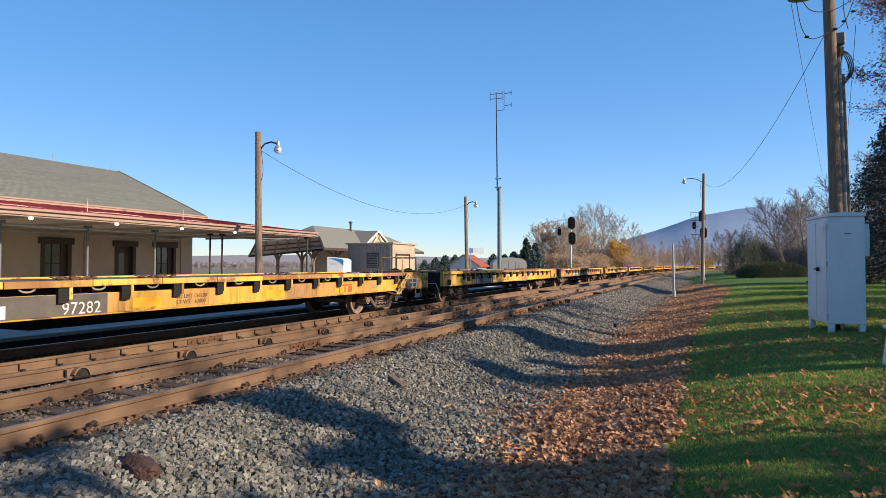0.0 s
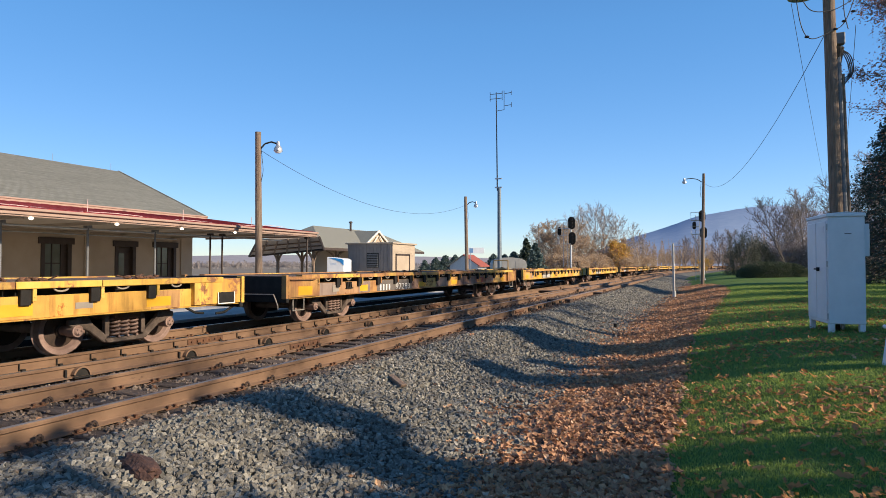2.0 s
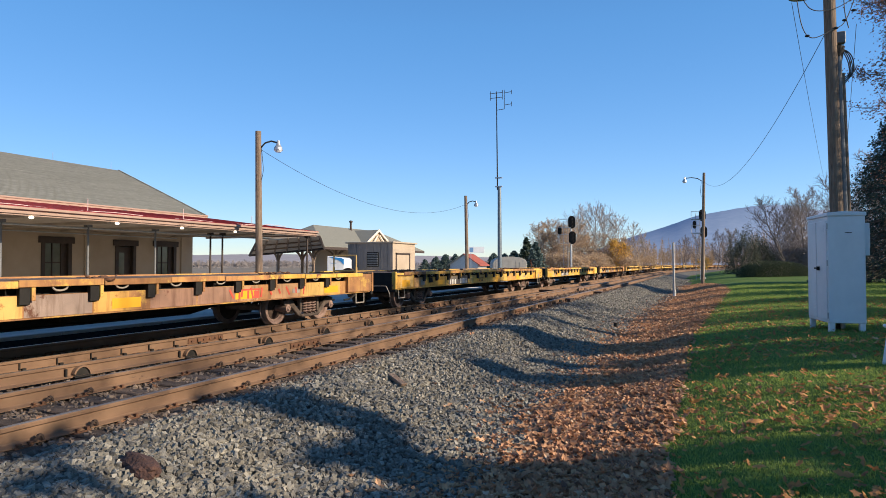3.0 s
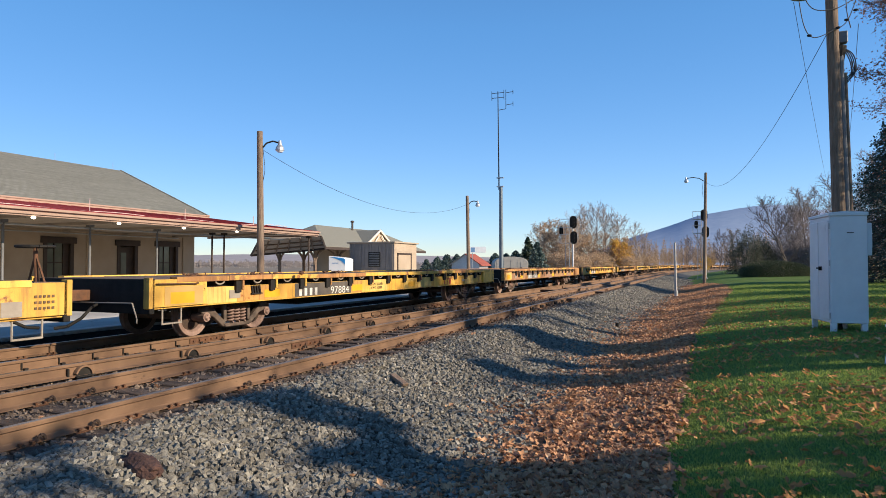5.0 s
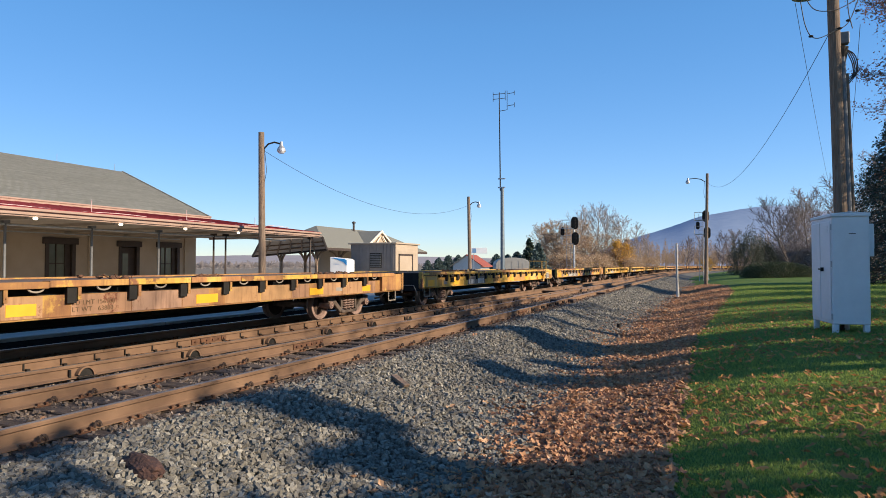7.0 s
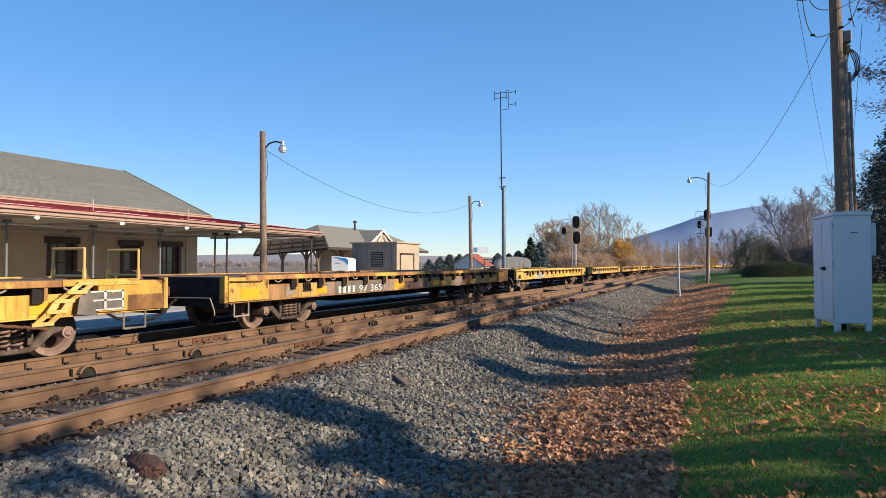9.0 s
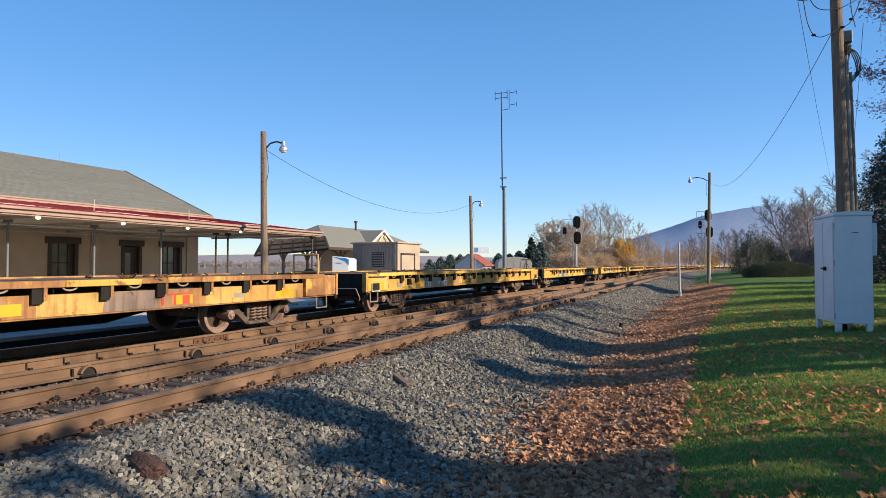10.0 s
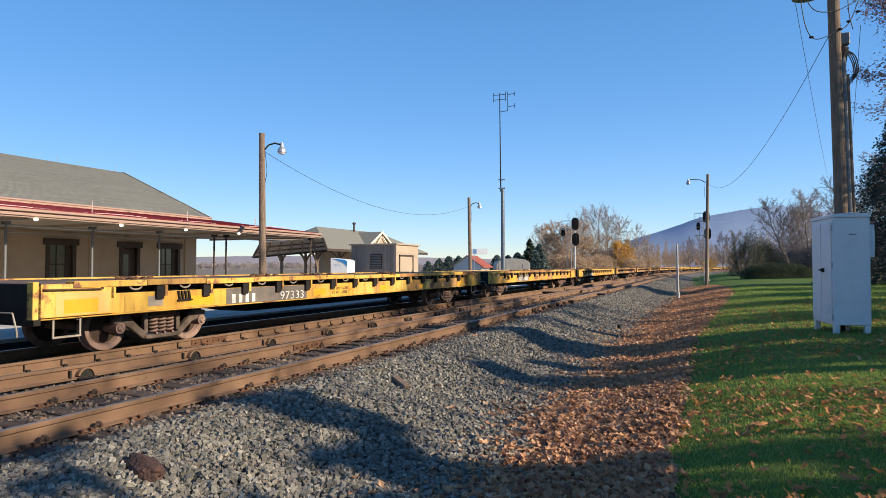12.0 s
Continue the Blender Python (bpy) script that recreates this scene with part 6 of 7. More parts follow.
stick = part("wood_scrap", bm, material("split_tan_wood", [rgb(0.2, 0.13, 0.085), rgb(0.34, 0.23, 0.15)], 6, rough=0.9, bump=0.5, stretch=(1, 8, 8)), bevel=0.006)
tagged(stick, "short brown scrap of wood lying on the ballast", "wood scrap")
stick.matrix_basis = pose(-4.05, 7.85, ground_z(7.85, -4.05) + 0.075, 3, 6, -40)
# ---- trees, hedge, woods and hills ----
L_oak = leafy("russet_oak_leaves", [rgb(0.16, 0.065, 0.045), rgb(0.27, 0.12, 0.08), rgb(0.38, 0.19, 0.13)], 0.45)
L_tan = leafy("tan_autumn_leaves", [rgb(0.414, 0.279, 0.171), rgb(0.504, 0.369, 0.243), rgb(0.522, 0.423, 0.315)], 0.5)
# leaf tones greyed to put distance haze into the far trees
L_haze = leafy("hazy_far_woods", [rgb(0.246, 0.22, 0.22), rgb(0.326, 0.29, 0.282)], 0.2)
L_gold = leafy("golden_leaves", [rgb(0.5, 0.28, 0.05), rgb(0.7, 0.42, 0.07), rgb(0.78, 0.54, 0.12)], 0.45)
L_green = leafy("dark_evergreen", [rgb(0.012, 0.022, 0.012), rgb(0.03, 0.05, 0.028), rgb(0.05, 0.075, 0.04)], 0.15)
L_blue = leafy("blue_spruce", [rgb(0.03, 0.055, 0.05), rgb(0.07, 0.11, 0.1), rgb(0.12, 0.17, 0.15)], 0.15)
L_darkspruce = leafy("dark_blue_green_conifer", [rgb(0.014, 0.026, 0.02), rgb(0.032, 0.055, 0.043), rgb(0.06, 0.09, 0.072)], 0.1)
L_hedge = leafy("clipped_yew", [rgb(0.025, 0.035, 0.018), rgb(0.055, 0.072, 0.03), rgb(0.1, 0.115, 0.05)], 0.15)
L_olive = leafy("dull_green_shrub", [rgb(0.05, 0.058, 0.045), rgb(0.085, 0.094, 0.066), rgb(0.13, 0.132, 0.1)], 0.2)
M_twig = material("grey_brown_twigs", [rgb(0.276, 0.225, 0.189), rgb(0.386, 0.322, 0.276)], 3, rough=0.95, bump=0)


class Soup:
    def __init__(self):
        self.v, self.f = [], []

    def limb(self, a, b, ra, rb, n=4):
        d = (b - a).normalized()
        x = d.orthogonal().normalized()
        y = d.cross(x)
        o = len(self.v)
        for c, r in ((a, ra), (b, rb)):
            for k in range(n):
                t = 6.2832 * k / n
                self.v.append(c + x * (r * math.cos(t)) + y * (r * math.sin(t)))
        for k in range(n):
            self.f.append((o + k, o + (k + 1) % n, o + n + (k + 1) % n, o + n + k))

    def leaf(self, at, size, rng):
        n = Vector((rng.gauss(0, 1), rng.gauss(0, 1), rng.gauss(0, 1) + 0.3)).normalized()
        x = n.orthogonal().normalized() * size
        y = n.cross(x) * 0.62
        o = len(self.v)
        self.v.extend((at - x, at - y * 0.9, at + x, at + y))
        self.f.append((o, o + 1, o + 2, o + 3))

    def mesh(self, name, mat):
        me = bpy.data.meshes.new(name)
        me.from_pydata([tuple(p) for p in self.v], [], self.f)
        me.materials.append(mat)
        return me


def grow(wood, tips, rng, at, way, length, radius, depth, spread, up, kids):
    """Grows one branch in three bent pieces and lets it fork."""
    n = 3
    p, d = at, way
    r = radius
    pts = [p]
    for i in range(n):
        d = (d + Vector((rng.gauss(0, 0.13), rng.gauss(0, 0.13), rng.gauss(0, 0.08) + up))).normalized()
        q = p + d * (length / n)
        r2 = radius * (1 - 0.55 * (i + 1) / n)
        wood.limb(p, q, r, r2, 7 if depth >= 4 else 4 if depth >= 2 else 3)
        p, r = q, r2
        pts.append(p)
    if depth <= 1:
        tips.extend(pts[1:])
    if depth == 0:
        return
    for k in range(kids[depth] if depth < len(kids) else 4):
        at2 = pts[-1] if k == 0 else pts[rng.choice((1, 2, 2, 3))].lerp(pts[rng.choice((2, 3))], rng.random() * 0.6)
        side = Vector((rng.gauss(0, 1), rng.gauss(0, 1), rng.gauss(0, 0.6))).normalized()
        nd = (d * (1.0 if k else 1.6) + side * spread).normalized()
        grow(wood, tips, rng, at2, nd, length * rng.uniform(0.55, 0.8), max(radius * rng.uniform(0.42, 0.58), 0.011), depth - 1, spread, up, kids)


def tree_meshes(name, seed, height, depth=5, spread=0.75, up=0.06, kids=(0, 4, 4, 4, 3, 4), trunk=0.2, leaves=0, leaf_size=0.06, leaf_mat=None, trunk_part=0.34, low=0.0, cloud=0.25, bark=None):
    rng = random.Random(seed)
    wood, crown, tips = Soup(), Soup(), []
    base = Vector((0, 0, -0.2))
    top = Vector((rng.gauss(0, 0.1), rng.gauss(0, 0.1), height * trunk_part))
    wood.limb(base, base + Vector((0, 0, 0.5)), trunk * 1.5, trunk * 1.08, 10)
    wood.limb(base + Vector((0, 0, 0.5)), top, trunk * 1.08, trunk * 0.85, 10)
    tw = trunk * 0.8
    for k in range(kids[depth] if depth < len(kids) else 4):
        a = 6.2832 * (k + rng.random() * 0.6) / 4
        way = Vector((math.cos(a) * spread, math.sin(a) * spread, 0.8 if k else 2.2)).normalized()
        grow(wood, tips, rng, top - Vector((0, 0, rng.random() * height * 0.08 * (k > 0))), way, height * 0.3, tw * rng.uniform(0.4, 0.62), depth - 1, spread, up, kids)
    if leaves:
        for _ in range(leaves):
            t = rng.choice(tips) if rng.random() > low else rng.choice(wood.v)
            crown.leaf(t + Vector((rng.gauss(0, cloud), rng.gauss(0, cloud), rng.gauss(0, cloud * 0.8))), leaf_size * rng.uniform(0.6, 1.3), rng)
    return wood.mesh("trunk", bark or (M_bark if depth >= 6 else M_twig)), crown.mesh("crown", leaf_mat) if leaves else None


def broad_tree(seed, height, radius, low=0.16, leaves=0, leaf_size=0.07, leaf_mat=None, bark=None, primaries=26, lean=0.9, twig=0.012):
    """A bare deciduous tree with a rounded crown: a leader, limbs that curve upwards, and sprays of fine twigs."""
    rng = random.Random(seed)
    wood, crown, tips = Soup(), Soup(), []
    r0 = height * 0.0115

    def bent(at, way, length, ra, rb, n, lift, sides):
        p, d, pts = at, way.normalized(), [at]
        for i in range(n):
            d = (d + Vector((rng.gauss(0, 0.12), rng.gauss(0, 0.12), rng.gauss(0, 0.07) + lift))).normalized()
            q = p + d * (length / n)
            wood.limb(p, q, ra + (rb - ra) * i / n, ra + (rb - ra) * (i + 1) / n, sides)
            p = q
            pts.append(p)
        return pts, d

    leader, _ = bent(Vector((0, 0, -0.3)), Vector((rng.gauss(0, 0.04), rng.gauss(0, 0.04), 1)), height * 0.9, r0, r0 * 0.18, 8, 0.12, 7)
    for k in range(primaries):
        f = low + (0.97 - low) * (k + rng.random()) / primaries
        i = min(7, int(f * 8))
        root = leader[i].lerp(leader[i + 1], f * 8 - i)
        a = k * 2.4 + rng.gauss(0, 0.4)
        g = (f - low) / (1 - low)
        reach = radius * (0.55 + 0.75 * math.sin(math.pi * min(1.0, 0.25 + 0.75 * g))) * rng.uniform(0.75, 1.1)
        out = Vector((math.cos(a), math.sin(a), lean * (0.5 + g)))
        limb, _ = bent(root, out, reach, r0 * 0.42 * (1.15 - g), twig * 1.8, 5, 0.1, 4)
        for j in range(11):
            h = 0.22 + 0.78 * (j + rng.random()) / 11
            q = min(4, int(h * 5))
            at = limb[q].lerp(limb[q + 1], h * 5 - q)
            side = Vector((rng.gauss(0, 1), rng.gauss(0, 1), rng.gauss(0.25, 0.6)))
            spray, _ = bent(at, out.normalized() * 0.9 + side.normalized(), reach * rng.uniform(0.22, 0.42) * (1.25 - 0.5 * h), twig * 1.6, twig, 3, 0.06, 3)
            for _ in range(7):
                m = rng.choice((0, 1, 2))
                at2 = spray[m].lerp(spray[m + 1], rng.random())
                tw, _ = bent(at2, (spray[m + 1] - spray[m]).normalized() + Vector((rng.gauss(0, 0.7), rng.gauss(0, 0.7), rng.gauss(0.15, 0.6))), reach * rng.uniform(0.08, 0.2), twig, twig * 0.5, 2, 0.03, 3)
                tips.extend(tw)
    for _ in range(leaves):
        t = rng.choice(tips)
        crown.leaf(t + Vector((rng.gauss(0, 0.1), rng.gauss(0, 0.1), rng.gauss(-0.03, 0.1))), leaf_size * rng.uniform(0.6, 1.3), rng)
    return wood.mesh("trunk", bark or M_twig), crown.mesh("crown", leaf_mat) if leaves else None


def plant(name, meshes, x, y, z, label, category="tree", size=1.0, rz=0, group="", tall=1.0):
    t = thing(name, label, category, Matrix.LocRotScale((x, y, z), Euler((0, 0, rz)), (size, size, size * tall)), group)
    put("trunk", meshes[0], t, Matrix())
    if meshes[1]:
        put("crown", meshes[1], t, Matrix())
    return t


def at_view(px_right, depth):
    """The ground place a given share to the right of the view's axis, at a depth along it."""
    r = px_right * depth
    return (r * math.cos(radians(HEADING)) - depth * math.sin(radians(HEADING)), r * math.sin(radians(HEADING)) + depth * math.cos(radians(HEADING)))


# oaks on the lawn beside the camera, whose shade falls over the ballast
oak_a = tree_meshes("oak", 11, 11.5, 6, 0.85, 0.03, (0, 3, 4, 4, 4, 3, 5), 0.2, 115000, 0.036, L_oak, 0.36, cloud=0.17)
plant("oak_tree", oak_a, 10.5, 22.3, 0.15, "oak with sparse russet autumn leaves on the lawn", "tree")


def conifer(seed, height, radius, mat, n=2600, lo=0.04, leaf=0.16):
    rng = random.Random(seed)
    wood, crown = Soup(), Soup()
    wood.limb(Vector((0, 0, -0.3)), Vector((0, 0, height * 0.96)), height * 0.022, 0.02, 8)
    for k in range(int(n / 26)):
        h = height * (lo + (1 - lo) * (k + rng.random()) / (n / 26))
        reach = radius * (1 - h / height) ** 0.75 * rng.uniform(0.75, 1.15) + 0.12
        a = rng.uniform(0, 6.2832)
        tip = Vector((math.cos(a) * reach, math.sin(a) * reach, h - reach * 0.22 + 0.1))
        root = Vector((0, 0, h))
        wood.limb(root, tip, 0.03, 0.008, 3)
        for _ in range(26):
            f = rng.random() ** 0.6
            p = root.lerp(tip, f) + Vector((rng.gauss(0, 0.14), rng.gauss(0, 0.14), rng.gauss(-0.06, 0.12))) * (0.5 + reach * 0.35)
            crown.leaf(p, leaf * rng.uniform(0.6, 1.3), rng)
    return wood.mesh("trunk", M_bark), crown.mesh("crown", mat)


# unseen small evergreen row beside the camera, added to shade lawn and ballast in bands
for yy, hh, rr, xx, sd in ((5.9, 6.2, 2.3, 11.0, 31), (3.4, 8.6, 1.6, 11.2, 34), (5.2, 5.0, 2.2, 10.4, 38), (10.5, 5.6, 2.1, 11.3, 32), (14.7, 6.7, 2.1, 11.0, 33), (12.2, 4.7, 2.0, 10.2, 37)):
    plant("shade_evergreen", conifer(sd, hh, rr, L_green, 1150 if sd == 31 else 480 if sd == 34 else 1500 if sd == 38 else 7000 if sd == 33 else 1700, 0.1, 0.16), xx, yy, 0.2, "unseen small bushy dark evergreen added beside the lawn for shade", "tree", group="evergreens beside the lawn")
x, y = at_view(0.732, 39)
plant("evergreen_tree", conifer(5, 11.5, 4.9, L_darkspruce, 34000, leaf=0.085), x + 0.5, y, 0.3, "tall dark green conifer at the lawn's far edge")
x, y = at_view(0.15, 118)
plant("spruce_tree", conifer(6, 5.6, 2.6, L_blue, 3600, leaf=0.2), x, y, 0, "blue-green spruce behind the tracks")
x, y = at_view(0.135, 122)
plant("spruce_tree", conifer(7, 6.6, 2.4, L_green, 3600, leaf=0.2), x, y, 0, "dark green spruce behind the tracks")
low_conifer = conifer(8, 3.6, 2.6, L_blue, 3600, leaf=0.17)
for sh, dp, sc in ((-0.03, 160, 0.8), (-0.012, 150, 0.95), (0.004, 152, 1.1), (0.02, 158, 1.15), (0.036, 150, 1.0), (0.05, 160, 0.9), (0.1, 150, 1.15), (0.115, 146, 1.3), (0.082, 155, 1.2)):
    x, y = at_view(sh, dp)
    plant("spruce_tree", low_conifer, x, y, -0.2, "low spreading blue-green conifer beyond the platform", size=sc, rz=sh * 90)

M_darktwig = material("dark_purple_twigs", [rgb(0.15, 0.12, 0.108), rgb(0.23, 0.185, 0.17)], 3, rough=0.95, bump=0)
M_tantwig = material("pinkish_tan_twigs", [rgb(0.36, 0.27, 0.205), rgb(0.47, 0.37, 0.29)], 3, rough=0.95, bump=0)
full_a = broad_tree(41, 11.5, 3.6, 0.08, 5200, 0.1, L_tan, M_tantwig, 30, 0.7)
full_b = broad_tree(42, 9.5, 3.3, 0.05, 9500, 0.1, L_tan, M_tantwig, 30, 0.6)
tall_a = broad_tree(43, 15.5, 4.3, 0.2, 0, bark=M_twig, primaries=30)
tall_b = broad_tree(44, 14.0, 4.0, 0.16, 900, 0.06, L_tan, M_twig, 28)
lone = broad_tree(45, 11.0, 2.4, 0.3, 0, bark=M_twig, primaries=18, lean=1.2)
gold = broad_tree(47, 7.2, 2.4, 0.06, 3200, 0.12, L_gold, M_tantwig, 24, 0.8)
bare_a = broad_tree(51, 13.0, 3.8, 0.1, 0, bark=M_darktwig, primaries=30)
bare_b = broad_tree(53, 11.5, 3.4, 0.08, 300, 0.06, L_oak, M_darktwig, 28, 1.1)
for sh, dp, kind, sc, rz in ((0.157, 134, full_a, 0.92, 0.3), (0.178, 137, full_a, 1.0, 1.9), (0.193, 128, full_b, 1.0, 3.0), (0.213, 136, full_a, 1.02, 4.4), (0.168, 128, full_b, 0.85, 5.2), (0.23, 131, full_b, 0.8, 2.4),
                             (0.218, 140, tall_a, 0.98, 2.0), (0.24, 138, tall_a, 1.0, 0.8), (0.262, 142, tall_b, 1.05, 4.4), (0.285, 140, tall_b, 0.92, 2.2), (0.255, 132, full_a, 0.72, 5.1), (0.29, 136, full_b, 0.75, 1.1), (0.305, 146, tall_b, 0.55, 3.1)):
    x, y = at_view(sh, dp)
    plant("autumn_tree", kind, x, y, 0, "bare-branched tree with thin tan autumn leaves", size=sc, rz=rz, group="trees behind the tracks")
for sh, dp, sc in ((0.28, 128, 0.98), (0.291, 130, 0.9), (0.427, 150, 0.5), (0.418, 156, 0.42)):
    x, y = at_view(sh, dp)
    plant("golden_tree", gold, x, y, -0.3, "small tree with golden yellow leaves", size=sc, rz=sh * 40)
for sh, dp, kind, sc, rz in ((0.317, 128, lone, 0.95, 1), (0.331, 140, lone, 0.8, 2), (0.395, 170, bare_b, 0.8, 0.3), (0.42, 180, bare_a, 0.85, 1.4), (0.445, 175, bare_b, 0.95, 2.8), (0.465, 150, bare_a, 0.8, 4.2), (0.545, 96, bare_b, 0.85, 0.4), (0.56, 84, bare_a, 0.86, 2.6), (0.582, 86, bare_a, 0.95, 4.0),
                             (0.6, 92, bare_b, 1.0, 5.2), (0.63, 88, bare_b, 0.8, 1.1), (0.57, 98, bare_b, 0.95, 3.3), (0.655, 72, bare_b, 0.8, 0.2), (0.688, 62, bare_a, 0.86, 2.1), (0.72, 58, bare_a, 0.95, 3.7), (0.705, 74, bare_b, 1.05, 5.0), (0.595, 100, bare_a, 0.9, 2.9), (0.64, 98, bare_a, 0.85, 3.9)):
    x, y = at_view(sh, dp)
    plant("bare_tree", kind, x, y, 0.2, "leafless grey-brown tree at the lawn's edge", size=sc, rz=rz, group="bare trees beyond the lawn")


# unseen tall thin trees beside the camera, added so their twigs dapple the rails
tall_thin = tree_meshes("tree", 71, 10, 5, 0.7, 0.05, (0, 3, 3, 3, 3, 4), 0.12, 900, 0.05, L_oak, 0.58, cloud=0.3)
for x, y, rz in ((14.6, 8.2, 0.0), (15.0, 3.6, 2.1), (14.4, 11.9, 4.0), (15.4, 16.5, 1.0)):
    plant("dapple_tree", tall_thin, x, y, 0.2, "unseen tall thin nearly leafless tree added to dapple the rails", size=0.82, rz=rz, group="thin trees beside the lawn")


def shrub(seed, rx, ry, rz, mat, n, leaf, e=0.55, lumpy=0.28):
    """A dense shrub: twigs inside and leaves over an uneven outline."""
    rng = random.Random(seed)
    wood, crown = Soup(), Soup()
    for _ in range(40):
        a, h = rng.uniform(0, 6.2832), rng.uniform(0.4, 0.95)
        wood.limb(Vector((rng.gauss(0, rx * 0.2), rng.gauss(0, ry * 0.2), 0)), Vector((math.cos(a) * rx * 0.8 * rng.random(), math.sin(a) * ry * 0.8 * rng.random(), rz * h)), 0.03, 0.01, 3)
    for _ in range(n):
        d = Vector((rng.gauss(0, 1), rng.gauss(0, 1), abs(rng.gauss(0, 1)))).normalized()
        k = (0.86 + lumpy * noise.noise(d * 2.6 + Vector((seed, 0, 0)))) * rng.uniform(0.72, 1.04)
        q = 2 / e
        k *= (abs(d.x) ** q + abs(d.y) ** q + abs(d.z) ** q) ** (-1 / q)
        p = Vector((d.x * rx, d.y * ry, d.z * rz)) * k
        crown.leaf(p, leaf * rng.uniform(0.6, 1.3), rng)
    return wood.mesh("twigs", M_twig), crown.mesh("crown", mat)


# broad rounded unseen evergreens further along the same row, added for shade
for yy, hh, ry in ((19.4, 4.9, 2.7), (25.8, 5.0, 2.9), (32.0, 5.2, 3.0), (38.5, 5.2, 3.0)):
    plant("round_shade_evergreen", shrub(int(yy), 1.6, ry, hh + 0.4, L_green, 4200, 0.12, 0.8), 11.4 + yy * 0.03, yy, 0.2, "unseen broad rounded dark evergreen added beside the lawn for shade", "tree", group="evergreens beside the lawn")
hx, hy = at_view(0.537, 63)
hedge = plant("clipped_hedge", shrub(3, 4.3, 1.7, 1.8, L_hedge, 90000, 0.03, 0.75, 0.05), hx, hy, 0.12, "long low clipped dark green hedge on the lawn", "hedge", rz=radians(HEADING + 6))
brush = shrub(14, 4.0, 3.0, 4.4, L_tan, 5200, 0.13)
for sh, dp, sc in ((0.155, 126, 0.8), (0.185, 122, 1.0), (0.215, 120, 0.9), (0.243, 124, 1.0), (0.3, 126, 0.8), (0.325, 140, 0.9), (0.262, 130, 1.25), (0.28, 134, 1.2)):
    x, y = at_view(sh, dp)
    plant("brush_thicket", brush, x, y, -0.2, "tan leafless brush at the foot of the trees", "shrub", sc, sh * 50, "thickets behind the tracks")
scrub = shrub(15, 4.0, 3.0, 4.6, L_haze, 6000, 0.12)
for sh, dp, sc in ((0.545, 90, 0.9), (0.572, 88, 1.05), (0.6, 86, 1.0), (0.63, 84, 1.1), (0.66, 74, 0.9)):
    x, y = at_view(sh, dp)
    plant("brush_thicket", scrub, x, y, 0.1, "grey-brown leafless brush at the foot of the bare trees", "shrub", sc, sh * 60, "thickets beyond the lawn")
x, y = at_view(0.488, 84)
plant("evergreen_shrub", shrub(8, 2.6, 2.4, 6.3, L_olive, 26000, 0.055, 0.95, 0.5), x, y, 0.1, "broad dark green evergreen shrub behind the hedge", "shrub")
x, y = at_view(0.515, 86)
plant("evergreen_shrub", shrub(9, 2.2, 2.2, 5.0, L_olive, 22000, 0.055, 0.95, 0.5), x, y, 0.1, "broad dark green evergreen shrub behind the hedge", "shrub")


def far_woods(name, spots, seed, mat, label, tall, n):
    rng = random.Random(seed)
    s = Soup()
    for sh0, sh1, dp in spots:
        for _ in range(n):
            x, y = at_view(rng.uniform(sh0, sh1), dp * rng.uniform(0.9, 1.15))
            h = tall * rng.uniform(0.5, 1.0)
            top = Vector((x + rng.gauss(0, 0.4), y, h))
            s.limb(Vector((x, y, -1)), top, 0.08, 0.02, 3)
            for _ in range(22):
                z = rng.uniform(0.25, 1) * h
                c = Vector((x, y, z))
                d = Vector((rng.gauss(0, 1), rng.gauss(0, 1), abs(rng.gauss(0, 0.8)) + 0.3)).normalized()
                s.limb(c, c + d * rng.uniform(0.8, 2.6) * (1.2 - z / h), 0.06, 0.015, 3)
                s.leaf(c + d * rng.uniform(0.3, 1.1) * (1.2 - z / h), 0.2, rng)
    return tagged(new(name, s.mesh(name, mat)), label, "woods", kind="stuff")


far_woods("far_woods", ((0.28, 0.5, 230), (0.5, 0.8, 170), (0.3, 0.62, 320)), 61, L_tan, "distant leafless autumn woods below the hill", 11, 260)
far_woods("far_tree_line", ((-0.45, 0.1, 420), (0.05, 0.3, 330), (-0.5, 0.25, 620)), 62, L_haze, "distant hazy tree line beyond the station", 3.4, 300)

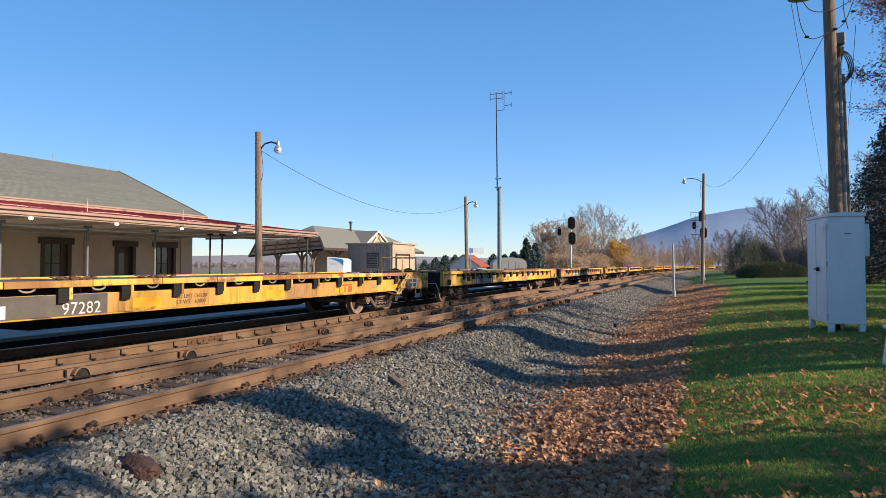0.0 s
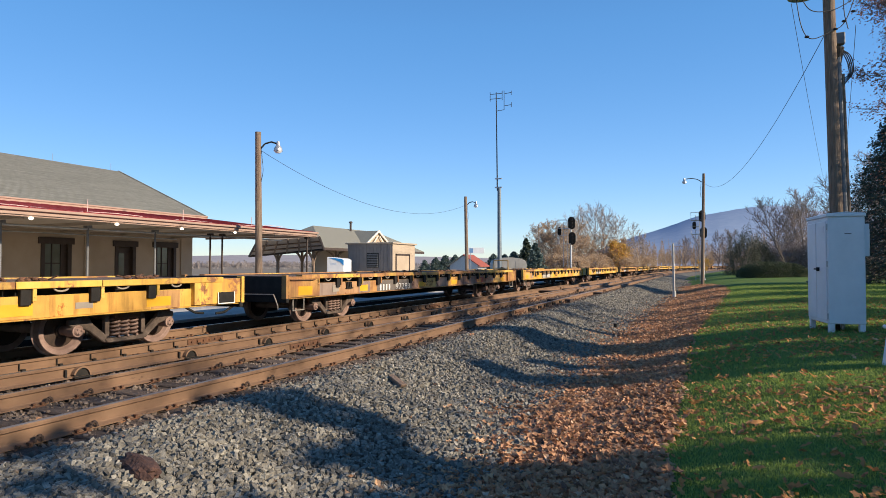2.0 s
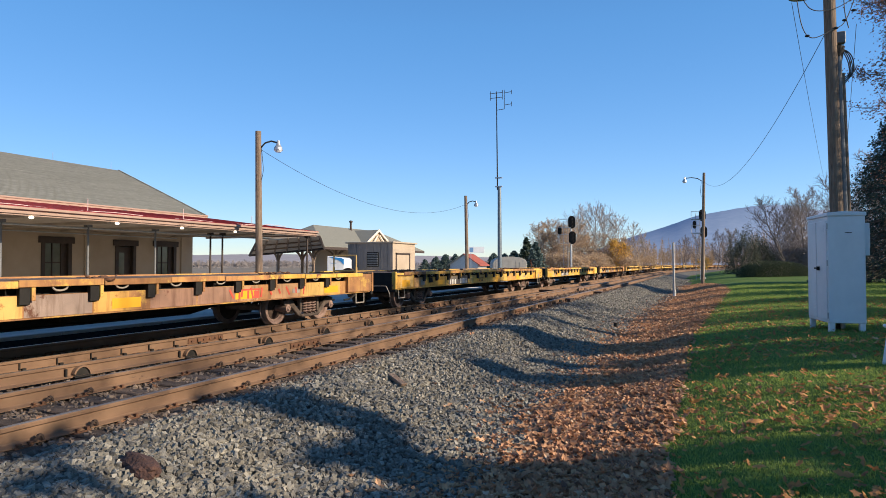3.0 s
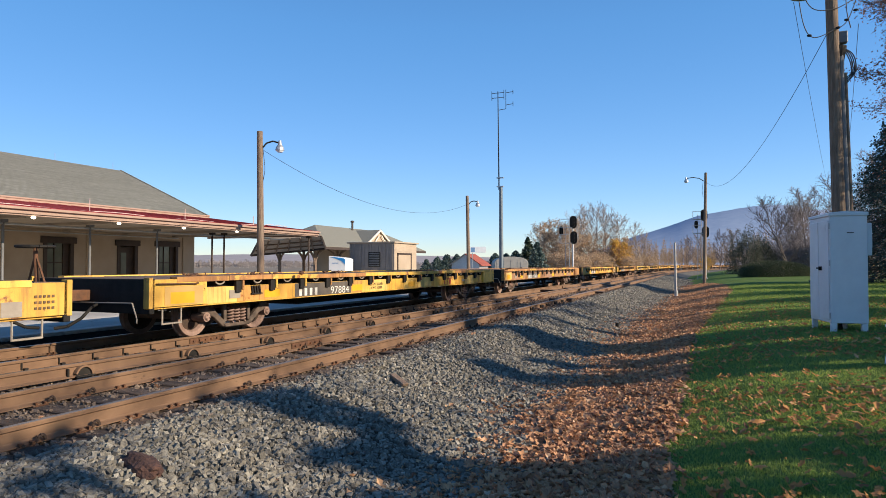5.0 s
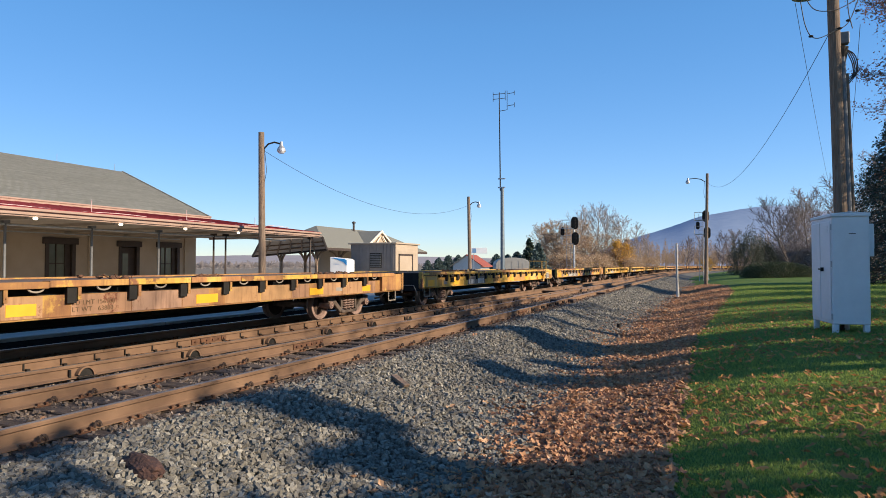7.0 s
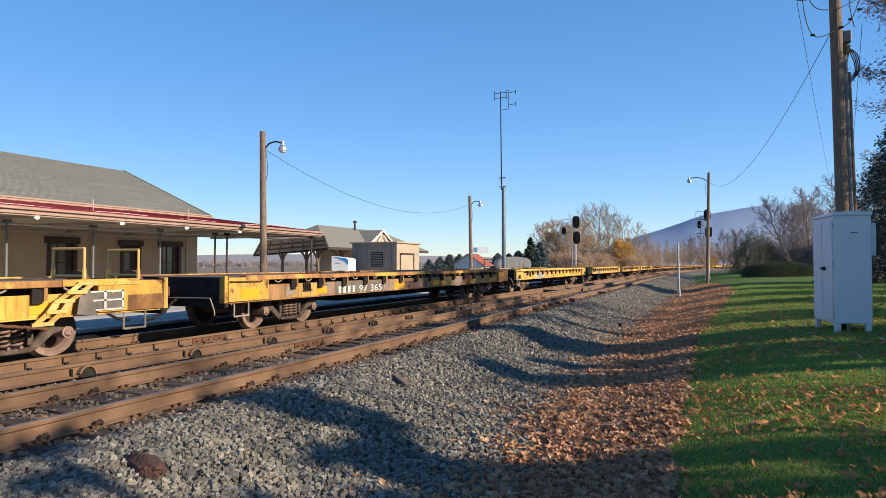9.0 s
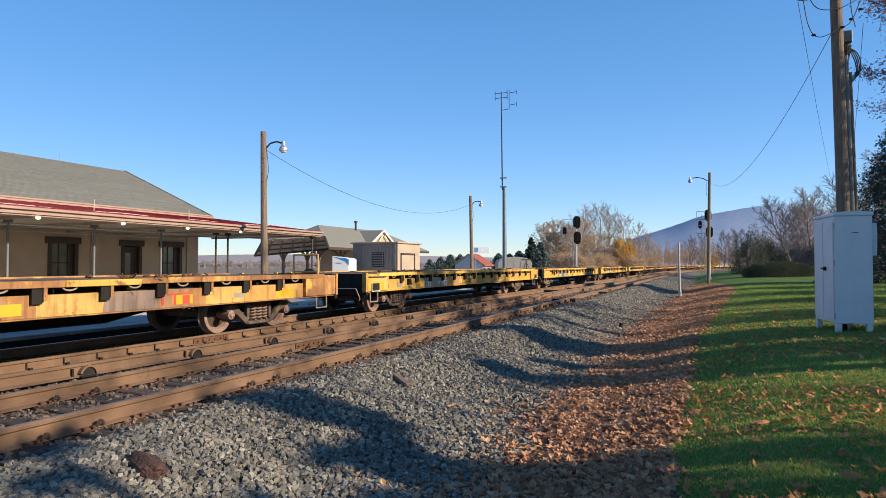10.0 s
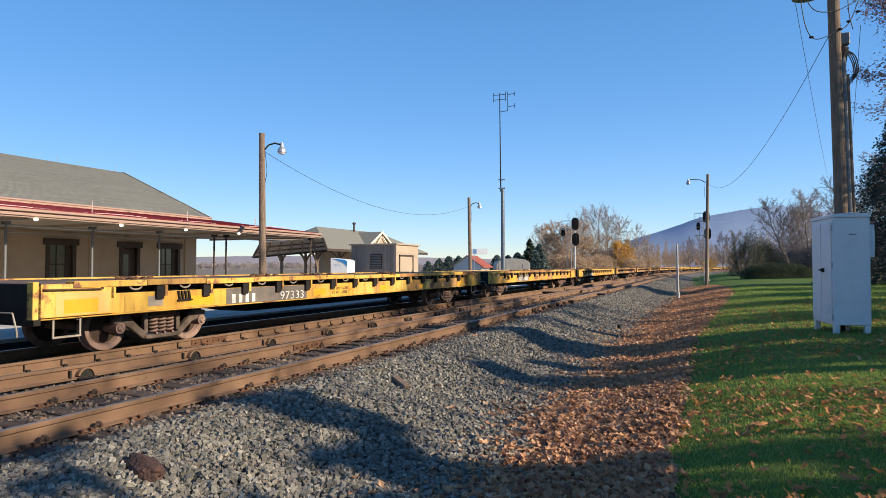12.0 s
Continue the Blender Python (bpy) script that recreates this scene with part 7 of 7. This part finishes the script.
far_woods("brown_tree_line", ((-0.44, -0.08, 210), (-0.42, -0.1, 300)), 63, L_haze, "low brown trees beyond the station", 3.0, 260)

# hills
SKYLINE = ((-0.75, 16), (-0.55, 16), (-0.42, 17), (-0.33, 18), (-0.2, 18), (-0.05, 16), (0.1, 12), (0.2, 10), (0.26, 30), (0.31, 51), (0.353, 64), (0.411, 86), (0.458, 96), (0.51, 104), (0.525, 105), (0.56, 106),
           (0.59, 97), (0.63, 96), (0.68, 89), (0.75, 78), (0.9, 60), (1.2, 40))


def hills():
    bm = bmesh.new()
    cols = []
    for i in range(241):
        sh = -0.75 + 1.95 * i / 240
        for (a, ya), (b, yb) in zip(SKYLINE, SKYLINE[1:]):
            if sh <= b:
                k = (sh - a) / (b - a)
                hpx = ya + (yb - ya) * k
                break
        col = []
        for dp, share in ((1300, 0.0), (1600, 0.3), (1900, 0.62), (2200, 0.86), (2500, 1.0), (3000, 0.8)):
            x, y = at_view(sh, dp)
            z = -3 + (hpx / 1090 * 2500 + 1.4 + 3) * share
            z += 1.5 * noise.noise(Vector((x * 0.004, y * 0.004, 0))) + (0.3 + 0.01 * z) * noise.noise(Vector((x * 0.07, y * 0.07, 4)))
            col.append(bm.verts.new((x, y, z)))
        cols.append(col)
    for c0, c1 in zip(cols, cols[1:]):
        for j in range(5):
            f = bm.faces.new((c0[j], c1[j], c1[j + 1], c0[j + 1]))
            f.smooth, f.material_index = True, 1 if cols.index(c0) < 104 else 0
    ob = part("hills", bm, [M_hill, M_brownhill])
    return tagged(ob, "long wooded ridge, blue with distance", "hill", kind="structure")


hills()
# the plain out to the foot of the hills and behind the camera
bm = bmesh.new()
for x0, x1, y0, y1 in ((-3200, -455, -600, 3200), (-455, 3200, 560, 3200), (395, 3200, -600, 560), (-3200, 3200, -3200, -600), (-455, 395, -600, -118)):
    bm.faces.new([bm.verts.new(p) for p in ((x0, y0, -1.2), (x1, y0, -1.2), (x1, y1, -1.2), (x0, y1, -1.2))])
tagged(part("far_ground", bm, M_field), "dull green and brown fields reaching the horizon", "ground", kind="structure")


motions()
